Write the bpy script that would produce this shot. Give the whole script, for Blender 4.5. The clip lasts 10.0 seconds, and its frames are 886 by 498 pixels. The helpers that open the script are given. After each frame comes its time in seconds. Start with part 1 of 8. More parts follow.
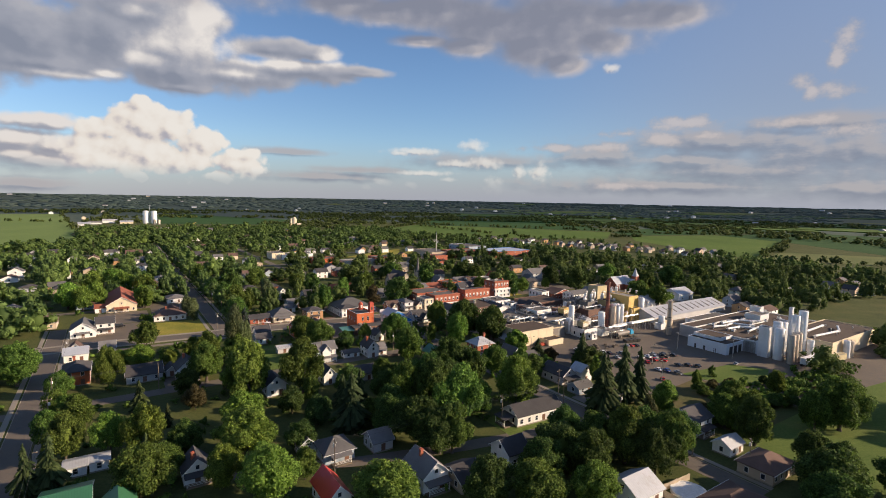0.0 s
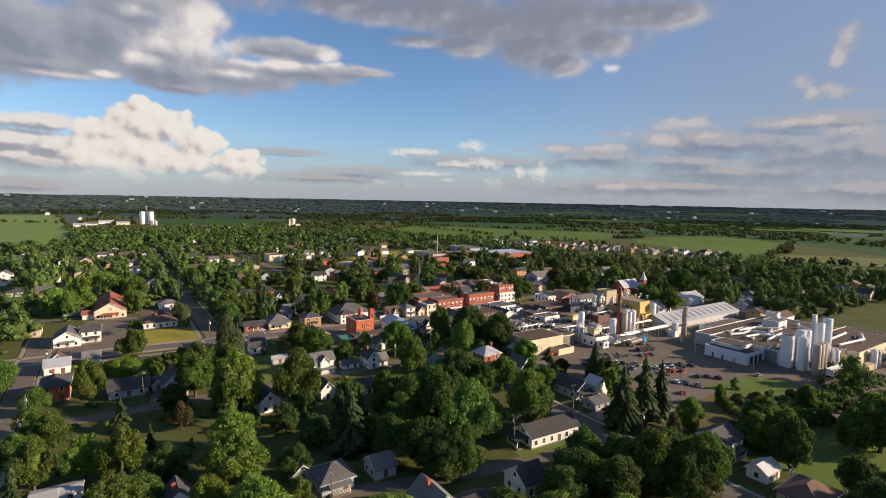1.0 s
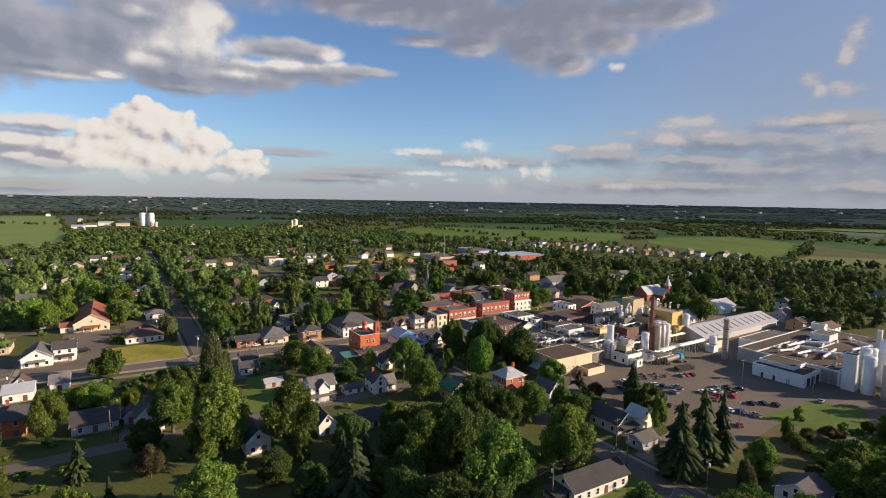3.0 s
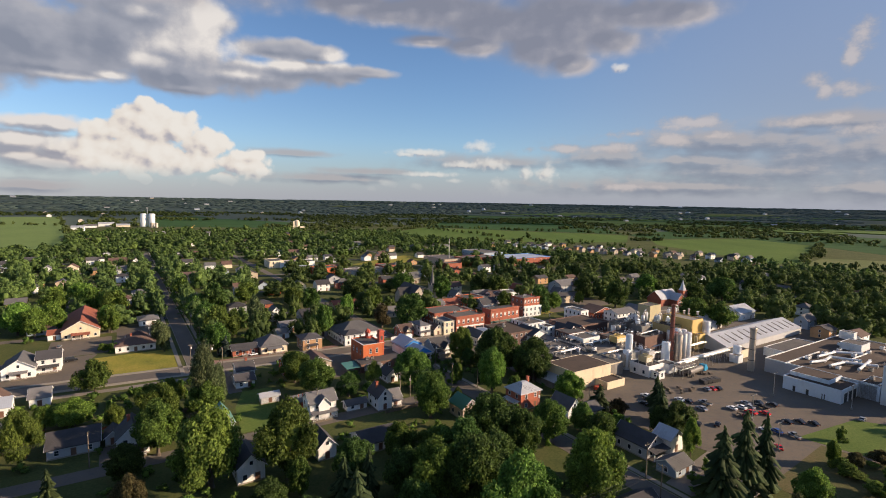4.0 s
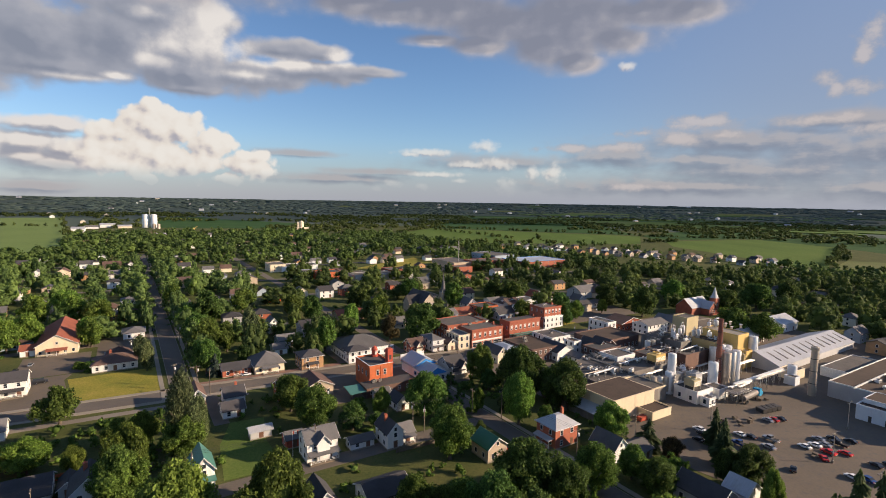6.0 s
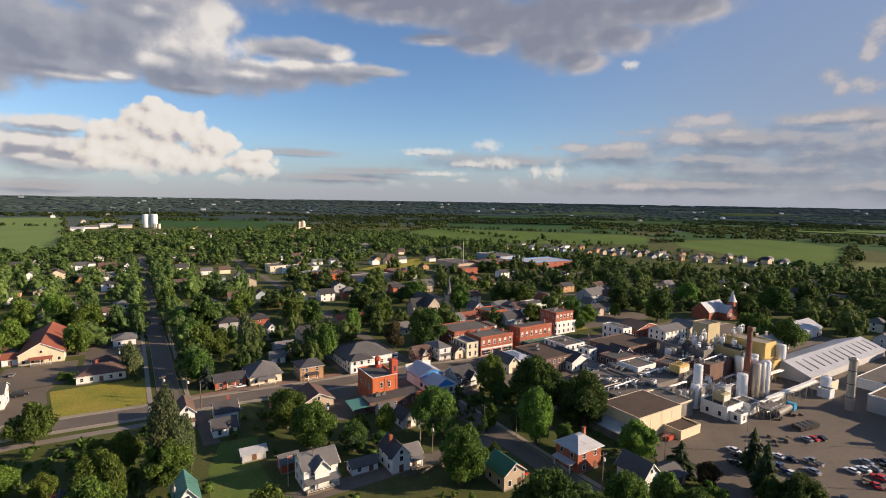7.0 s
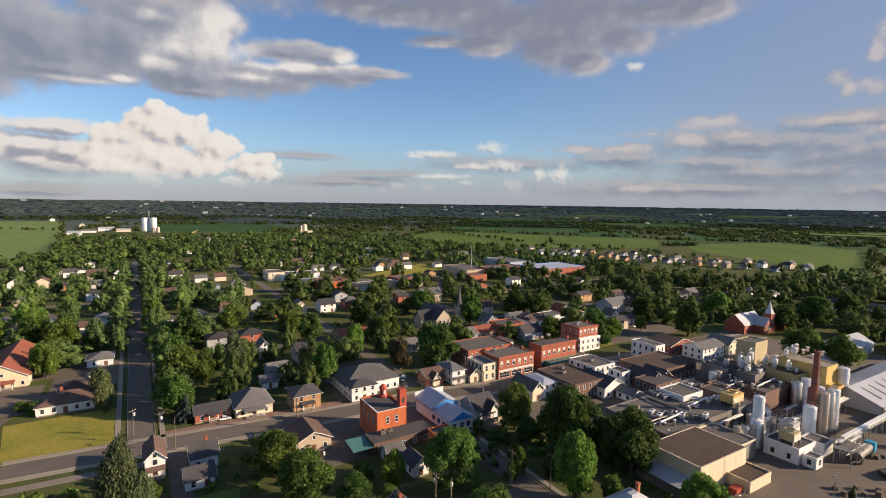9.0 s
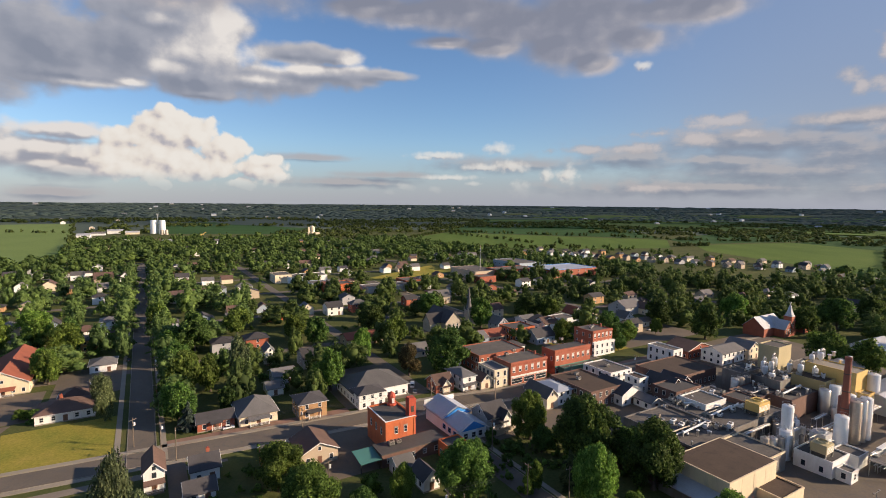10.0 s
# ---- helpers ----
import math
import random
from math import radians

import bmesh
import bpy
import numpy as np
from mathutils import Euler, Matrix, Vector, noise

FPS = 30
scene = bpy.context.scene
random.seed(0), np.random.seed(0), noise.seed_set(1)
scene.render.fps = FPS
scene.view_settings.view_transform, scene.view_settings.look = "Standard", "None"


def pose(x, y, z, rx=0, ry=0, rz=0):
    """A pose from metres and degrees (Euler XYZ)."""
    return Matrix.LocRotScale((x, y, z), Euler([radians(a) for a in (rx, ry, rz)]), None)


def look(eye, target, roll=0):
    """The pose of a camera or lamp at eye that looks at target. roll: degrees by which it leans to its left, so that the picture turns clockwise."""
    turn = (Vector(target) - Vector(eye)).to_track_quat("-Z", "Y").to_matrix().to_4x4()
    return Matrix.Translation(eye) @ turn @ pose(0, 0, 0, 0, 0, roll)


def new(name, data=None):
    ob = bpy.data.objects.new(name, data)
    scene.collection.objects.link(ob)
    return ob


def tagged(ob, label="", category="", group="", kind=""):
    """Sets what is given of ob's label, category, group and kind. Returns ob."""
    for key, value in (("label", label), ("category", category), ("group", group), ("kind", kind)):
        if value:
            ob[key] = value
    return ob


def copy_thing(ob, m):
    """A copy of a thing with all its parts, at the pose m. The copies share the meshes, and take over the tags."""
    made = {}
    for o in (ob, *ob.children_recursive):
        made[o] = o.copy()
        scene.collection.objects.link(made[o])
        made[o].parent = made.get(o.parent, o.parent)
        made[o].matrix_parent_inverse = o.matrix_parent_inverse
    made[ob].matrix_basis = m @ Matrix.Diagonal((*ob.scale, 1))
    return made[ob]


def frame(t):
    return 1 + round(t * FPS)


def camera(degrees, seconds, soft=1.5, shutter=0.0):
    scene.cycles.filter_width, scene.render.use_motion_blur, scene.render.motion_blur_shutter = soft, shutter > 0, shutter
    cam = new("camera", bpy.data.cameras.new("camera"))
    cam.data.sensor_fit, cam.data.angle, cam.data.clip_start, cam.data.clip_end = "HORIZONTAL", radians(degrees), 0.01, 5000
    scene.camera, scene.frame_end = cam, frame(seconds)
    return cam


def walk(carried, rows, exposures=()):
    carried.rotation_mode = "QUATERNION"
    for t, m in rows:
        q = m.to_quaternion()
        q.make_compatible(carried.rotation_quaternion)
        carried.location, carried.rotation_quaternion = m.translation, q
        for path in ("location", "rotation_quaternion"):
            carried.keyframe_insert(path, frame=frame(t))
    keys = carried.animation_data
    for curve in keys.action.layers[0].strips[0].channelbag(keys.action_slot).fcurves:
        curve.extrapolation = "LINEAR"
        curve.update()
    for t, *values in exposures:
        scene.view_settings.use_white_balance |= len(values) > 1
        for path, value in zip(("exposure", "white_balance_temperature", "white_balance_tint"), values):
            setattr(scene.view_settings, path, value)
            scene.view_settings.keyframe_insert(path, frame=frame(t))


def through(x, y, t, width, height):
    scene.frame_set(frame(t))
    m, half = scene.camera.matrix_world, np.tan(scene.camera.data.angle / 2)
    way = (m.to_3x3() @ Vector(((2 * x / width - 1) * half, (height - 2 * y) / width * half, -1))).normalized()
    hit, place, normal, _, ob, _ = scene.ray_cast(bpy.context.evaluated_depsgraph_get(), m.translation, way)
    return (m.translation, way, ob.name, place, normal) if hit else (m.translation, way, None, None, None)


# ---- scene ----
cam = camera(82.6, 10.0, 0.95)
PATH = [
    (0, (1.525, -13.971, 69.038), (1.559, -11.981, 68.842), 1.1),
    (0.5, (0.473, -7.847, 69.312), (0.511, -5.857, 69.117), 1.1),
    (1, (-0.578, -1.428, 69.415), (-0.541, 0.562, 69.221), 1.1),
    (1.5, (-1.596, 4.867, 69.479), (-1.56, 6.857, 69.284), 1.1),
    (2, (-2.644, 11.397, 69.561), (-2.612, 13.387, 69.366), 1.1),
    (2.5, (-3.461, 17.745, 69.785), (-3.434, 19.735, 69.59), 1.0),
    (4, (-6.946, 37.666, 69.763), (-6.932, 39.657, 69.572), 1.0),
    (4.5, (-7.925, 44.157, 69.686), (-7.916, 46.148, 69.496), 1.0),
    (5, (-8.942, 50.573, 69.716), (-8.939, 52.564, 69.526), 1.0),
    (5.5, (-10.109, 56.784, 69.957), (-10.111, 58.775, 69.767), 1.0),
    (7, (-13.421, 76.516, 69.971), (-13.436, 78.506, 69.778), 0.9),
    (7.5, (-14.608, 82.858, 70.046), (-14.627, 84.848, 69.853), 1.0),
    (8, (-15.456, 89.315, 70.028), (-15.478, 91.306, 69.835), 0.9),
    (8.5, (-16.571, 95.949, 69.919), (-16.597, 97.939, 69.726), 0.9),
    (9, (-17.624, 101.769, 70.162), (-17.651, 103.76, 69.979), 0.8),
    (9.5, (-18.34, 105.615, 70.268), (-18.367, 107.607, 70.091), 0.6),
    (10, (-18.526, 108.08, 69.901), (-18.583, 110.071, 69.722), 0.5),
]
walk(cam, [(t, look(eye, target, roll)) for t, eye, target, roll in PATH], [(0, 0.82, 6480, 15)])

# ---- light ----
SUN_TURN, SUN_HEIGHT = 94.0, 19.0  # degrees: compass turn from +y towards +x, and height
world = bpy.data.worlds.new("sky")
scene.world = world
world.use_nodes = True
wt = world.node_tree
sky = wt.nodes.new("ShaderNodeTexSky")
sky.sky_type, sky.sun_disc = "NISHITA", False
sky.sun_elevation, sky.sun_rotation = radians(SUN_HEIGHT), radians(SUN_TURN)
sky.air_density, sky.dust_density, sky.ozone_density = 1.0, 0.2, 4.3
wt.links.new(sky.outputs[0], wt.nodes["Background"].inputs[0])
wt.nodes["Background"].inputs[1].default_value = 0.082
sun = new("sun", bpy.data.lights.new("sun", "SUN"))
sun.data.energy, sun.data.angle, sun.data.color = 4.75, radians(0.5), (1.0, 0.79, 0.55)
sx, sy, sz = math.sin(radians(SUN_TURN)), math.cos(radians(SUN_TURN)), math.tan(radians(SUN_HEIGHT))
sun.matrix_world = look((400 * sx, 400 * sy, 400 * sz), (0, 0, 0))

# ---- materials ----


def nodes_of(name):
    m = bpy.data.materials.new(name)
    m.use_nodes = True
    t = m.node_tree
    return m, t, t.nodes["Principled BSDF"]


def ramp(t, fac, stops):
    r = t.nodes.new("ShaderNodeValToRGB")
    el = r.color_ramp.elements
    while len(el) < len(stops):
        el.new(0.5)
    for e, (p, c) in zip(el, stops):
        e.position, e.color = p, (*c, 1)
    t.links.new(fac, r.inputs[0])
    return r.outputs[0]


def noise_of(t, scale, detail=4.0, rough=0.6, vec=None, stretch=None):
    n = t.nodes.new("ShaderNodeTexNoise")
    n.inputs["Scale"].default_value, n.inputs["Detail"].default_value, n.inputs["Roughness"].default_value = scale, detail, rough
    if vec is None:
        vec = t.nodes.new("ShaderNodeTexCoord").outputs["Object"]
    if stretch:
        mp = t.nodes.new("ShaderNodeMapping")
        mp.inputs["Scale"].default_value = stretch
        t.links.new(vec, mp.inputs[0])
        vec = mp.outputs[0]
    t.links.new(vec, n.inputs["Vector"])
    return n.outputs["Fac"]


def mixed(t, fac, a, b, kind="MIX"):
    m = t.nodes.new("ShaderNodeMix")
    m.data_type, m.blend_type = "RGBA", kind
    for sock, v in ((m.inputs[0], fac), (m.inputs[6], a), (m.inputs[7], b)):
        if isinstance(v, bpy.types.NodeSocket):
            t.links.new(v, sock)
        elif isinstance(v, (int, float)):
            sock.default_value = v
        else:
            sock.default_value = (*v, 1)
    return m.outputs[2]


def shade(c, k):
    return tuple(min(1.0, v * k) for v in c)


def surface(name, base, rough=0.8, metal=0.0, big=0.15, small=1.6, amount=0.22, bump=0.15, stain=None, vary=0.0, lines=None):
    """A worn surface: broad patches, fine grain, optional stains, board or seam lines and a change from object to object."""
    m, t, p = nodes_of(name)
    col = ramp(t, noise_of(t, big, 3), [(0.3, shade(base, 1 - amount)), (0.7, shade(base, 1 + amount * 0.6))])
    fine = noise_of(t, small, 6, 0.7)
    col = mixed(t, 0.35, col, ramp(t, fine, [(0.3, shade(base, 1 - 1.4 * amount)), (0.7, shade(base, 1 + amount))]))
    if stain:
        mask = ramp(t, noise_of(t, 0.45, 5, 0.7, stretch=(1, 1, 0.25)), [(0.52, (0, 0, 0)), (0.72, (1, 1, 1))])
        col = mixed(t, mask, col, stain)
    if lines:
        axis, step, depth = lines
        w = t.nodes.new("ShaderNodeTexWave")
        w.wave_type, w.bands_direction, w.wave_profile = "BANDS", axis, "SAW"
        w.inputs["Scale"].default_value = 0.314159 / step
        w.inputs["Distortion"].default_value = 0.0
        t.links.new(t.nodes.new("ShaderNodeTexCoord").outputs["Object"], w.inputs["Vector"])
        col = mixed(t, ramp(t, w.outputs["Fac"], [(0.0, (depth,) * 3), (0.16, (0, 0, 0))]), col, shade(base, 0.45))
    if vary:
        info = t.nodes.new("ShaderNodeObjectInfo")
        hs = t.nodes.new("ShaderNodeHueSaturation")
        mr = t.nodes.new("ShaderNodeMapRange")
        mr.inputs["To Min"].default_value, mr.inputs["To Max"].default_value = 1 - vary, 1 + vary
        t.links.new(info.outputs["Random"], mr.inputs["Value"])
        t.links.new(mr.outputs[0], hs.inputs["Value"])
        t.links.new(col, hs.inputs["Color"])
        col = hs.outputs[0]
    t.links.new(col, p.inputs["Base Color"])
    p.inputs["Roughness"].default_value, p.inputs["Metallic"].default_value = rough, metal
    if bump:
        b = t.nodes.new("ShaderNodeBump")
        b.inputs["Strength"].default_value, b.inputs["Distance"].default_value = bump, 0.05
        t.links.new(fine, b.inputs["Height"])
        t.links.new(b.outputs[0], p.inputs["Normal"])
    return m


def leaf_material(name, dark, light, hue=0.02, spread=1.0, through=0.42):
    """Leaves: a tint for each clump, a broad drift from tree to tree, and light that comes through."""
    m, t, p = nodes_of(name)
    geo = t.nodes.new("ShaderNodeNewGeometry")
    col = ramp(t, geo.outputs["Random Per Island"], [(0.0, shade(dark, 1 - 0.3 * spread)), (0.6, shade(light, 1 - 0.2 * spread)), (1.0, shade(light, 1 + 0.4 * spread))])
    drift = ramp(t, noise_of(t, 0.035, 2, vec=geo.outputs["Position"]), [(0.3, (0.7, 0.78, 0.82)), (0.7, (1.16, 1.21, 0.98))])
    col = mixed(t, 1.0, col, drift, "MULTIPLY")
    info = t.nodes.new("ShaderNodeObjectInfo")
    hs = t.nodes.new("ShaderNodeHueSaturation")
    for sock, lo, hi in (("Hue", 0.5 - hue, 0.5 + hue), ("Value", 0.75, 1.3)):
        mr = t.nodes.new("ShaderNodeMapRange")
        mr.inputs["To Min"].default_value, mr.inputs["To Max"].default_value = lo, hi
        t.links.new(info.outputs["Random"], mr.inputs["Value"])
        t.links.new(mr.outputs[0], hs.inputs[sock])
    t.links.new(col, hs.inputs["Color"])
    col = hs.outputs[0]
    t.links.new(col, p.inputs["Base Color"])
    p.inputs["Roughness"].default_value = 0.75
    p.inputs["Specular IOR Level"].default_value = 0.2
    tr = t.nodes.new("ShaderNodeBsdfTranslucent")
    t.links.new(col, tr.inputs["Color"])
    mx = t.nodes.new("ShaderNodeMixShader")
    mx.inputs[0].default_value = through
    t.links.new(p.outputs[0], mx.inputs[1])
    t.links.new(tr.outputs[0], mx.inputs[2])
    t.links.new(mx.outputs[0], t.nodes["Material Output"].inputs["Surface"])
    return m


def lawn_material(name, a, b, c, scale=0.05, rows=None):
    m, t, p = nodes_of(name)
    col = ramp(t, noise_of(t, scale, 4, 0.65), [(0.3, a), (0.52, b), (0.75, c)])
    grain = noise_of(t, 1.3, 6, 0.75)
    col = mixed(t, 0.4, col, ramp(t, grain, [(0.35, shade(a, 0.55)), (0.7, shade(c, 1.1))]))
    if rows:
        col = mixed(t, ramp(t, noise_of(t, 0.02, 3, 0.6, stretch=rows), [(0.4, (0, 0, 0)), (0.62, (0.55,) * 3)]), col, shade(a, 0.8))
    t.links.new(col, p.inputs["Base Color"])
    p.inputs["Roughness"].default_value = 0.95
    p.inputs["Specular IOR Level"].default_value = 0.1
    bp = t.nodes.new("ShaderNodeBump")
    bp.inputs["Strength"].default_value, bp.inputs["Distance"].default_value = 0.5, 0.15
    t.links.new(grain, bp.inputs["Height"])
    t.links.new(bp.outputs[0], p.inputs["Normal"])
    return m


def plain(name, base, rough=0.4, metal=0.0):
    m, t, p = nodes_of(name)
    col = ramp(t, noise_of(t, 2.0, 4), [(0.35, shade(base, 0.85)), (0.7, shade(base, 1.1))])
    t.links.new(col, p.inputs["Base Color"])
    p.inputs["Roughness"].default_value, p.inputs["Metallic"].default_value = rough, metal
    return m


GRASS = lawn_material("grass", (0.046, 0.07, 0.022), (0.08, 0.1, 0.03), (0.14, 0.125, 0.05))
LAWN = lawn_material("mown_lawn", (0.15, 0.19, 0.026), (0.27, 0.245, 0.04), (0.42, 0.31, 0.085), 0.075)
ROUGH = lawn_material("rough_grass", (0.07, 0.095, 0.03), (0.125, 0.115, 0.045), (0.17, 0.12, 0.07), 0.07)
FIELDGRASS = lawn_material("field_grass", (0.075, 0.13, 0.026), (0.105, 0.16, 0.036), (0.17, 0.19, 0.055), 0.04)
CROP = lawn_material("crop_field", (0.075, 0.135, 0.024), (0.1, 0.165, 0.03), (0.135, 0.185, 0.042), 0.006, rows=(1, 0.15, 1))
CROP_DARK = lawn_material("dark_crop_field", (0.03, 0.08, 0.02), (0.04, 0.095, 0.025), (0.05, 0.11, 0.03), 0.006, rows=(0.2, 1, 1))
HAY = lawn_material("hay_field", (0.11, 0.14, 0.045), (0.14, 0.165, 0.055), (0.18, 0.185, 0.07), 0.008, rows=(1, 0.2, 1))
# Teal tint: the blue haze of distance is put into the colour.
HAZED_SCRUB = lawn_material("hazed_far_scrub", (0.07, 0.095, 0.078), (0.082, 0.11, 0.088), (0.1, 0.128, 0.095), 0.003)
YOUNG_CROP = lawn_material("young_crop_field", (0.13, 0.2, 0.055), (0.17, 0.24, 0.07), (0.2, 0.26, 0.085), 0.004)
ASPHALT = surface("asphalt", (0.132, 0.11, 0.088), 0.9, big=0.05, small=2.5, amount=0.25, stain=(0.09, 0.085, 0.08))
LOT = surface("worn_lot_asphalt", (0.132, 0.105, 0.077), 0.9, big=0.035, small=1.5, amount=0.28, stain=(0.09, 0.08, 0.075))
CONCRETE = surface("concrete", (0.27, 0.235, 0.185), 0.85, big=0.2, small=3, amount=0.15, stain=(0.24, 0.22, 0.2))
PAVING = surface("brick_paving", (0.24, 0.14, 0.10), 0.85, big=0.3, small=4, amount=0.2)
GRAVEL = surface("gravel", (0.2, 0.17, 0.14), 0.95, big=0.08, small=3, amount=0.3)
WHITE = surface("white_siding", (0.76, 0.75, 0.72), 0.6, big=0.3, small=2, amount=0.1, stain=(0.62, 0.6, 0.56), vary=0.06, lines=("Z", 0.12, 0.12))
CREAM = surface("cream_siding", (0.68, 0.58, 0.42), 0.65, amount=0.1, vary=0.08, lines=("Z", 0.14, 0.12))
GREYSIDE = surface("grey_siding", (0.42, 0.42, 0.42), 0.65, amount=0.12, vary=0.12, lines=("Z", 0.14, 0.12))
BLUESIDE = surface("blue_grey_siding", (0.30, 0.36, 0.42), 0.65, amount=0.12, vary=0.1, lines=("Z", 0.14, 0.12))
TANSIDE = surface("tan_siding", (0.46, 0.37, 0.27), 0.7, amount=0.12, vary=0.12)
STUCCO = surface("cream_panel", (0.66, 0.55, 0.38), 0.7, big=0.12, amount=0.12, stain=(0.52, 0.43, 0.3))
BRICK = surface("red_brick", (0.34, 0.1, 0.055), 0.85, big=0.4, small=6, amount=0.25, stain=(0.27, 0.085, 0.05), vary=0.12)
ORANGE = surface("orange_brick", (0.52, 0.135, 0.046), 0.85, big=0.4, small=6, amount=0.2, stain=(0.33, 0.09, 0.042))
TANBRICK = surface("tan_brick", (0.46, 0.27, 0.13), 0.85, big=0.4, small=6, amount=0.2, vary=0.1)
DARKBRICK = surface("dark_brick", (0.15, 0.085, 0.065), 0.85, big=0.4, small=5, amount=0.25)
STONE = surface("limestone", (0.42, 0.36, 0.28), 0.85, big=0.5, small=4, amount=0.22)
SHINGLE = surface("dark_shingle", (0.055, 0.052, 0.055), 0.9, big=0.25, small=3, amount=0.3, vary=0.3)
GREYSHINGLE = surface("grey_shingle", (0.13, 0.125, 0.124), 0.9, big=0.25, small=3, amount=0.25, vary=0.3)
BROWNSHINGLE = surface("brown_shingle", (0.12, 0.072, 0.055), 0.9, big=0.25, small=3, amount=0.25, vary=0.2)
REDSHINGLE = surface("red_shingle", (0.26, 0.078, 0.044), 0.9, big=0.25, small=3, amount=0.2)
METALROOF = surface("white_metal_roof", (0.44, 0.45, 0.47), 0.5, 0.2, big=0.1, amount=0.16, stain=(0.36, 0.345, 0.33), lines=("X", 0.6, 0.35))
TEALROOF = surface("teal_metal_roof", (0.09, 0.24, 0.20), 0.4, 0.2, amount=0.15, lines=("X", 0.5, 0.35))
GREENROOF = surface("green_metal_roof", (0.05, 0.17, 0.09), 0.4, 0.2, amount=0.15, lines=("X", 0.5, 0.35))
REDROOF = surface("red_metal_roof", (0.48, 0.035, 0.03), 0.4, 0.1, amount=0.15, lines=("X", 0.5, 0.35))
BLUEROOF = surface("pale_blue_roof", (0.4, 0.43, 0.48), 0.5, 0.1, amount=0.12, lines=("X", 0.5, 0.3))
FLATROOF = surface("gravel_flat_roof", (0.07, 0.046, 0.032), 0.98, big=0.09, small=2, amount=0.3, stain=(0.046, 0.031, 0.023))
MEMBRANE = surface("grey_roof_membrane", (0.118, 0.104, 0.09), 0.85, big=0.09, small=1.5, amount=0.34, stain=(0.07, 0.062, 0.055))
TARROOF = surface("tar_roof", (0.07, 0.065, 0.062), 0.85, big=0.1, small=2, amount=0.3)
SILLTRIM = plain("sill_trim", (0.6, 0.59, 0.56), 0.6)
TRIM = plain("white_trim", (0.74, 0.73, 0.7), 0.5)
BLUETRIM = plain("blue_trim", (0.05, 0.26, 0.62), 0.5)
DARKTRIM = plain("dark_trim", (0.05, 0.045, 0.04), 0.6)
DOORWOOD = plain("painted_door", (0.16, 0.08, 0.05), 0.5)
GLASS = plain("window_glass", (0.03, 0.036, 0.045), 0.08)
TANK = surface("white_tank", (0.74, 0.74, 0.73), 0.35, 0.1, big=0.12, small=1, amount=0.09, stain=(0.6, 0.58, 0.55))
STEEL = surface("brushed_steel", (0.52, 0.5, 0.47), 0.38, 0.75, big=0.2, small=2, amount=0.15, stain=(0.36, 0.34, 0.31))
TANTANK = surface("tan_tank", (0.44, 0.37, 0.29), 0.45, 0.2, big=0.2, amount=0.15, stain=(0.34, 0.28, 0.22))
STACKBRICK = surface("stack_brick", (0.25, 0.085, 0.055), 0.8, big=0.15, small=4, amount=0.2, stain=(0.2, 0.07, 0.045))
YELLOW = surface("yellow_cladding", (0.6, 0.41, 0.13), 0.55, big=0.1, amount=0.1, stain=(0.52, 0.35, 0.1), lines=("X", 1.0, 0.2))
OCHRE = surface("ochre_cladding", (0.42, 0.31, 0.13), 0.6, big=0.1, amount=0.12)
BEIGE = surface("beige_cladding", (0.44, 0.37, 0.21), 0.6, big=0.1, amount=0.12, lines=("X", 1.0, 0.15))
GREYCLAD = surface("grey_cladding", (0.165, 0.148, 0.13), 0.6, big=0.15, amount=0.18, stain=(0.22, 0.21, 0.2))
BLUEWHITE = surface("cool_white_cladding", (0.66, 0.70, 0.74), 0.5, big=0.1, amount=0.09, stain=(0.5, 0.52, 0.55), lines=("X", 1.0, 0.15))
RUST = plain("rust_red_paint", (0.42, 0.07, 0.035), 0.6)
BLUEPAINT = plain("bright_blue_paint", (0.02, 0.28, 0.5), 0.45)
POOL = plain("pool_water", (0.06, 0.33, 0.42), 0.05)
WOOD = surface("grey_wood", (0.17, 0.135, 0.1), 0.85, big=0.5, small=5, amount=0.25)
PALEWOOD = surface("pale_fence_wood", (0.42, 0.35, 0.25), 0.85, big=0.5, small=5, amount=0.2)
BARK = surface("bark", (0.11, 0.085, 0.065), 0.95, big=1.2, small=7, amount=0.3, bump=0.5)
WIRE = plain("cable", (0.03, 0.03, 0.03), 0.6)
RUBBER = plain("tyre_rubber", (0.02, 0.02, 0.02), 0.9)
CHROME = plain("wheel_rim", (0.5, 0.5, 0.5), 0.3, 0.8)
LAMPGLASS = plain("lamp_glass", (0.8, 0.78, 0.7), 0.2)
LEAF = leaf_material("maple_leaves", (0.058, 0.105, 0.021), (0.135, 0.195, 0.04))
LEAF_DARK = leaf_material("dense_leaves", (0.042, 0.078, 0.02), (0.095, 0.145, 0.036))
# Light green by nature, brightened further to stand for sunlit crowns.
LEAF_PALE = leaf_material("pale_leaves", (0.1, 0.17, 0.028), (0.185, 0.26, 0.05))
LEAF_GREY = leaf_material("silver_leaves", (0.08, 0.1, 0.045), (0.145, 0.16, 0.076))
LEAF_RED = leaf_material("copper_leaves", (0.065, 0.055, 0.025), (0.12, 0.095, 0.045))
NEEDLE = leaf_material("needles", (0.034, 0.056, 0.022), (0.078, 0.1, 0.04))
NEEDLE_BLUE = leaf_material("blue_needles", (0.06, 0.085, 0.07), (0.10, 0.13, 0.11))
# Far leaves in muted teal, with distance haze put into the base colour.
HAZED_WOODS = leaf_material("far_woods", (0.062, 0.088, 0.082), (0.082, 0.107, 0.098), spread=0.5, through=0.1)
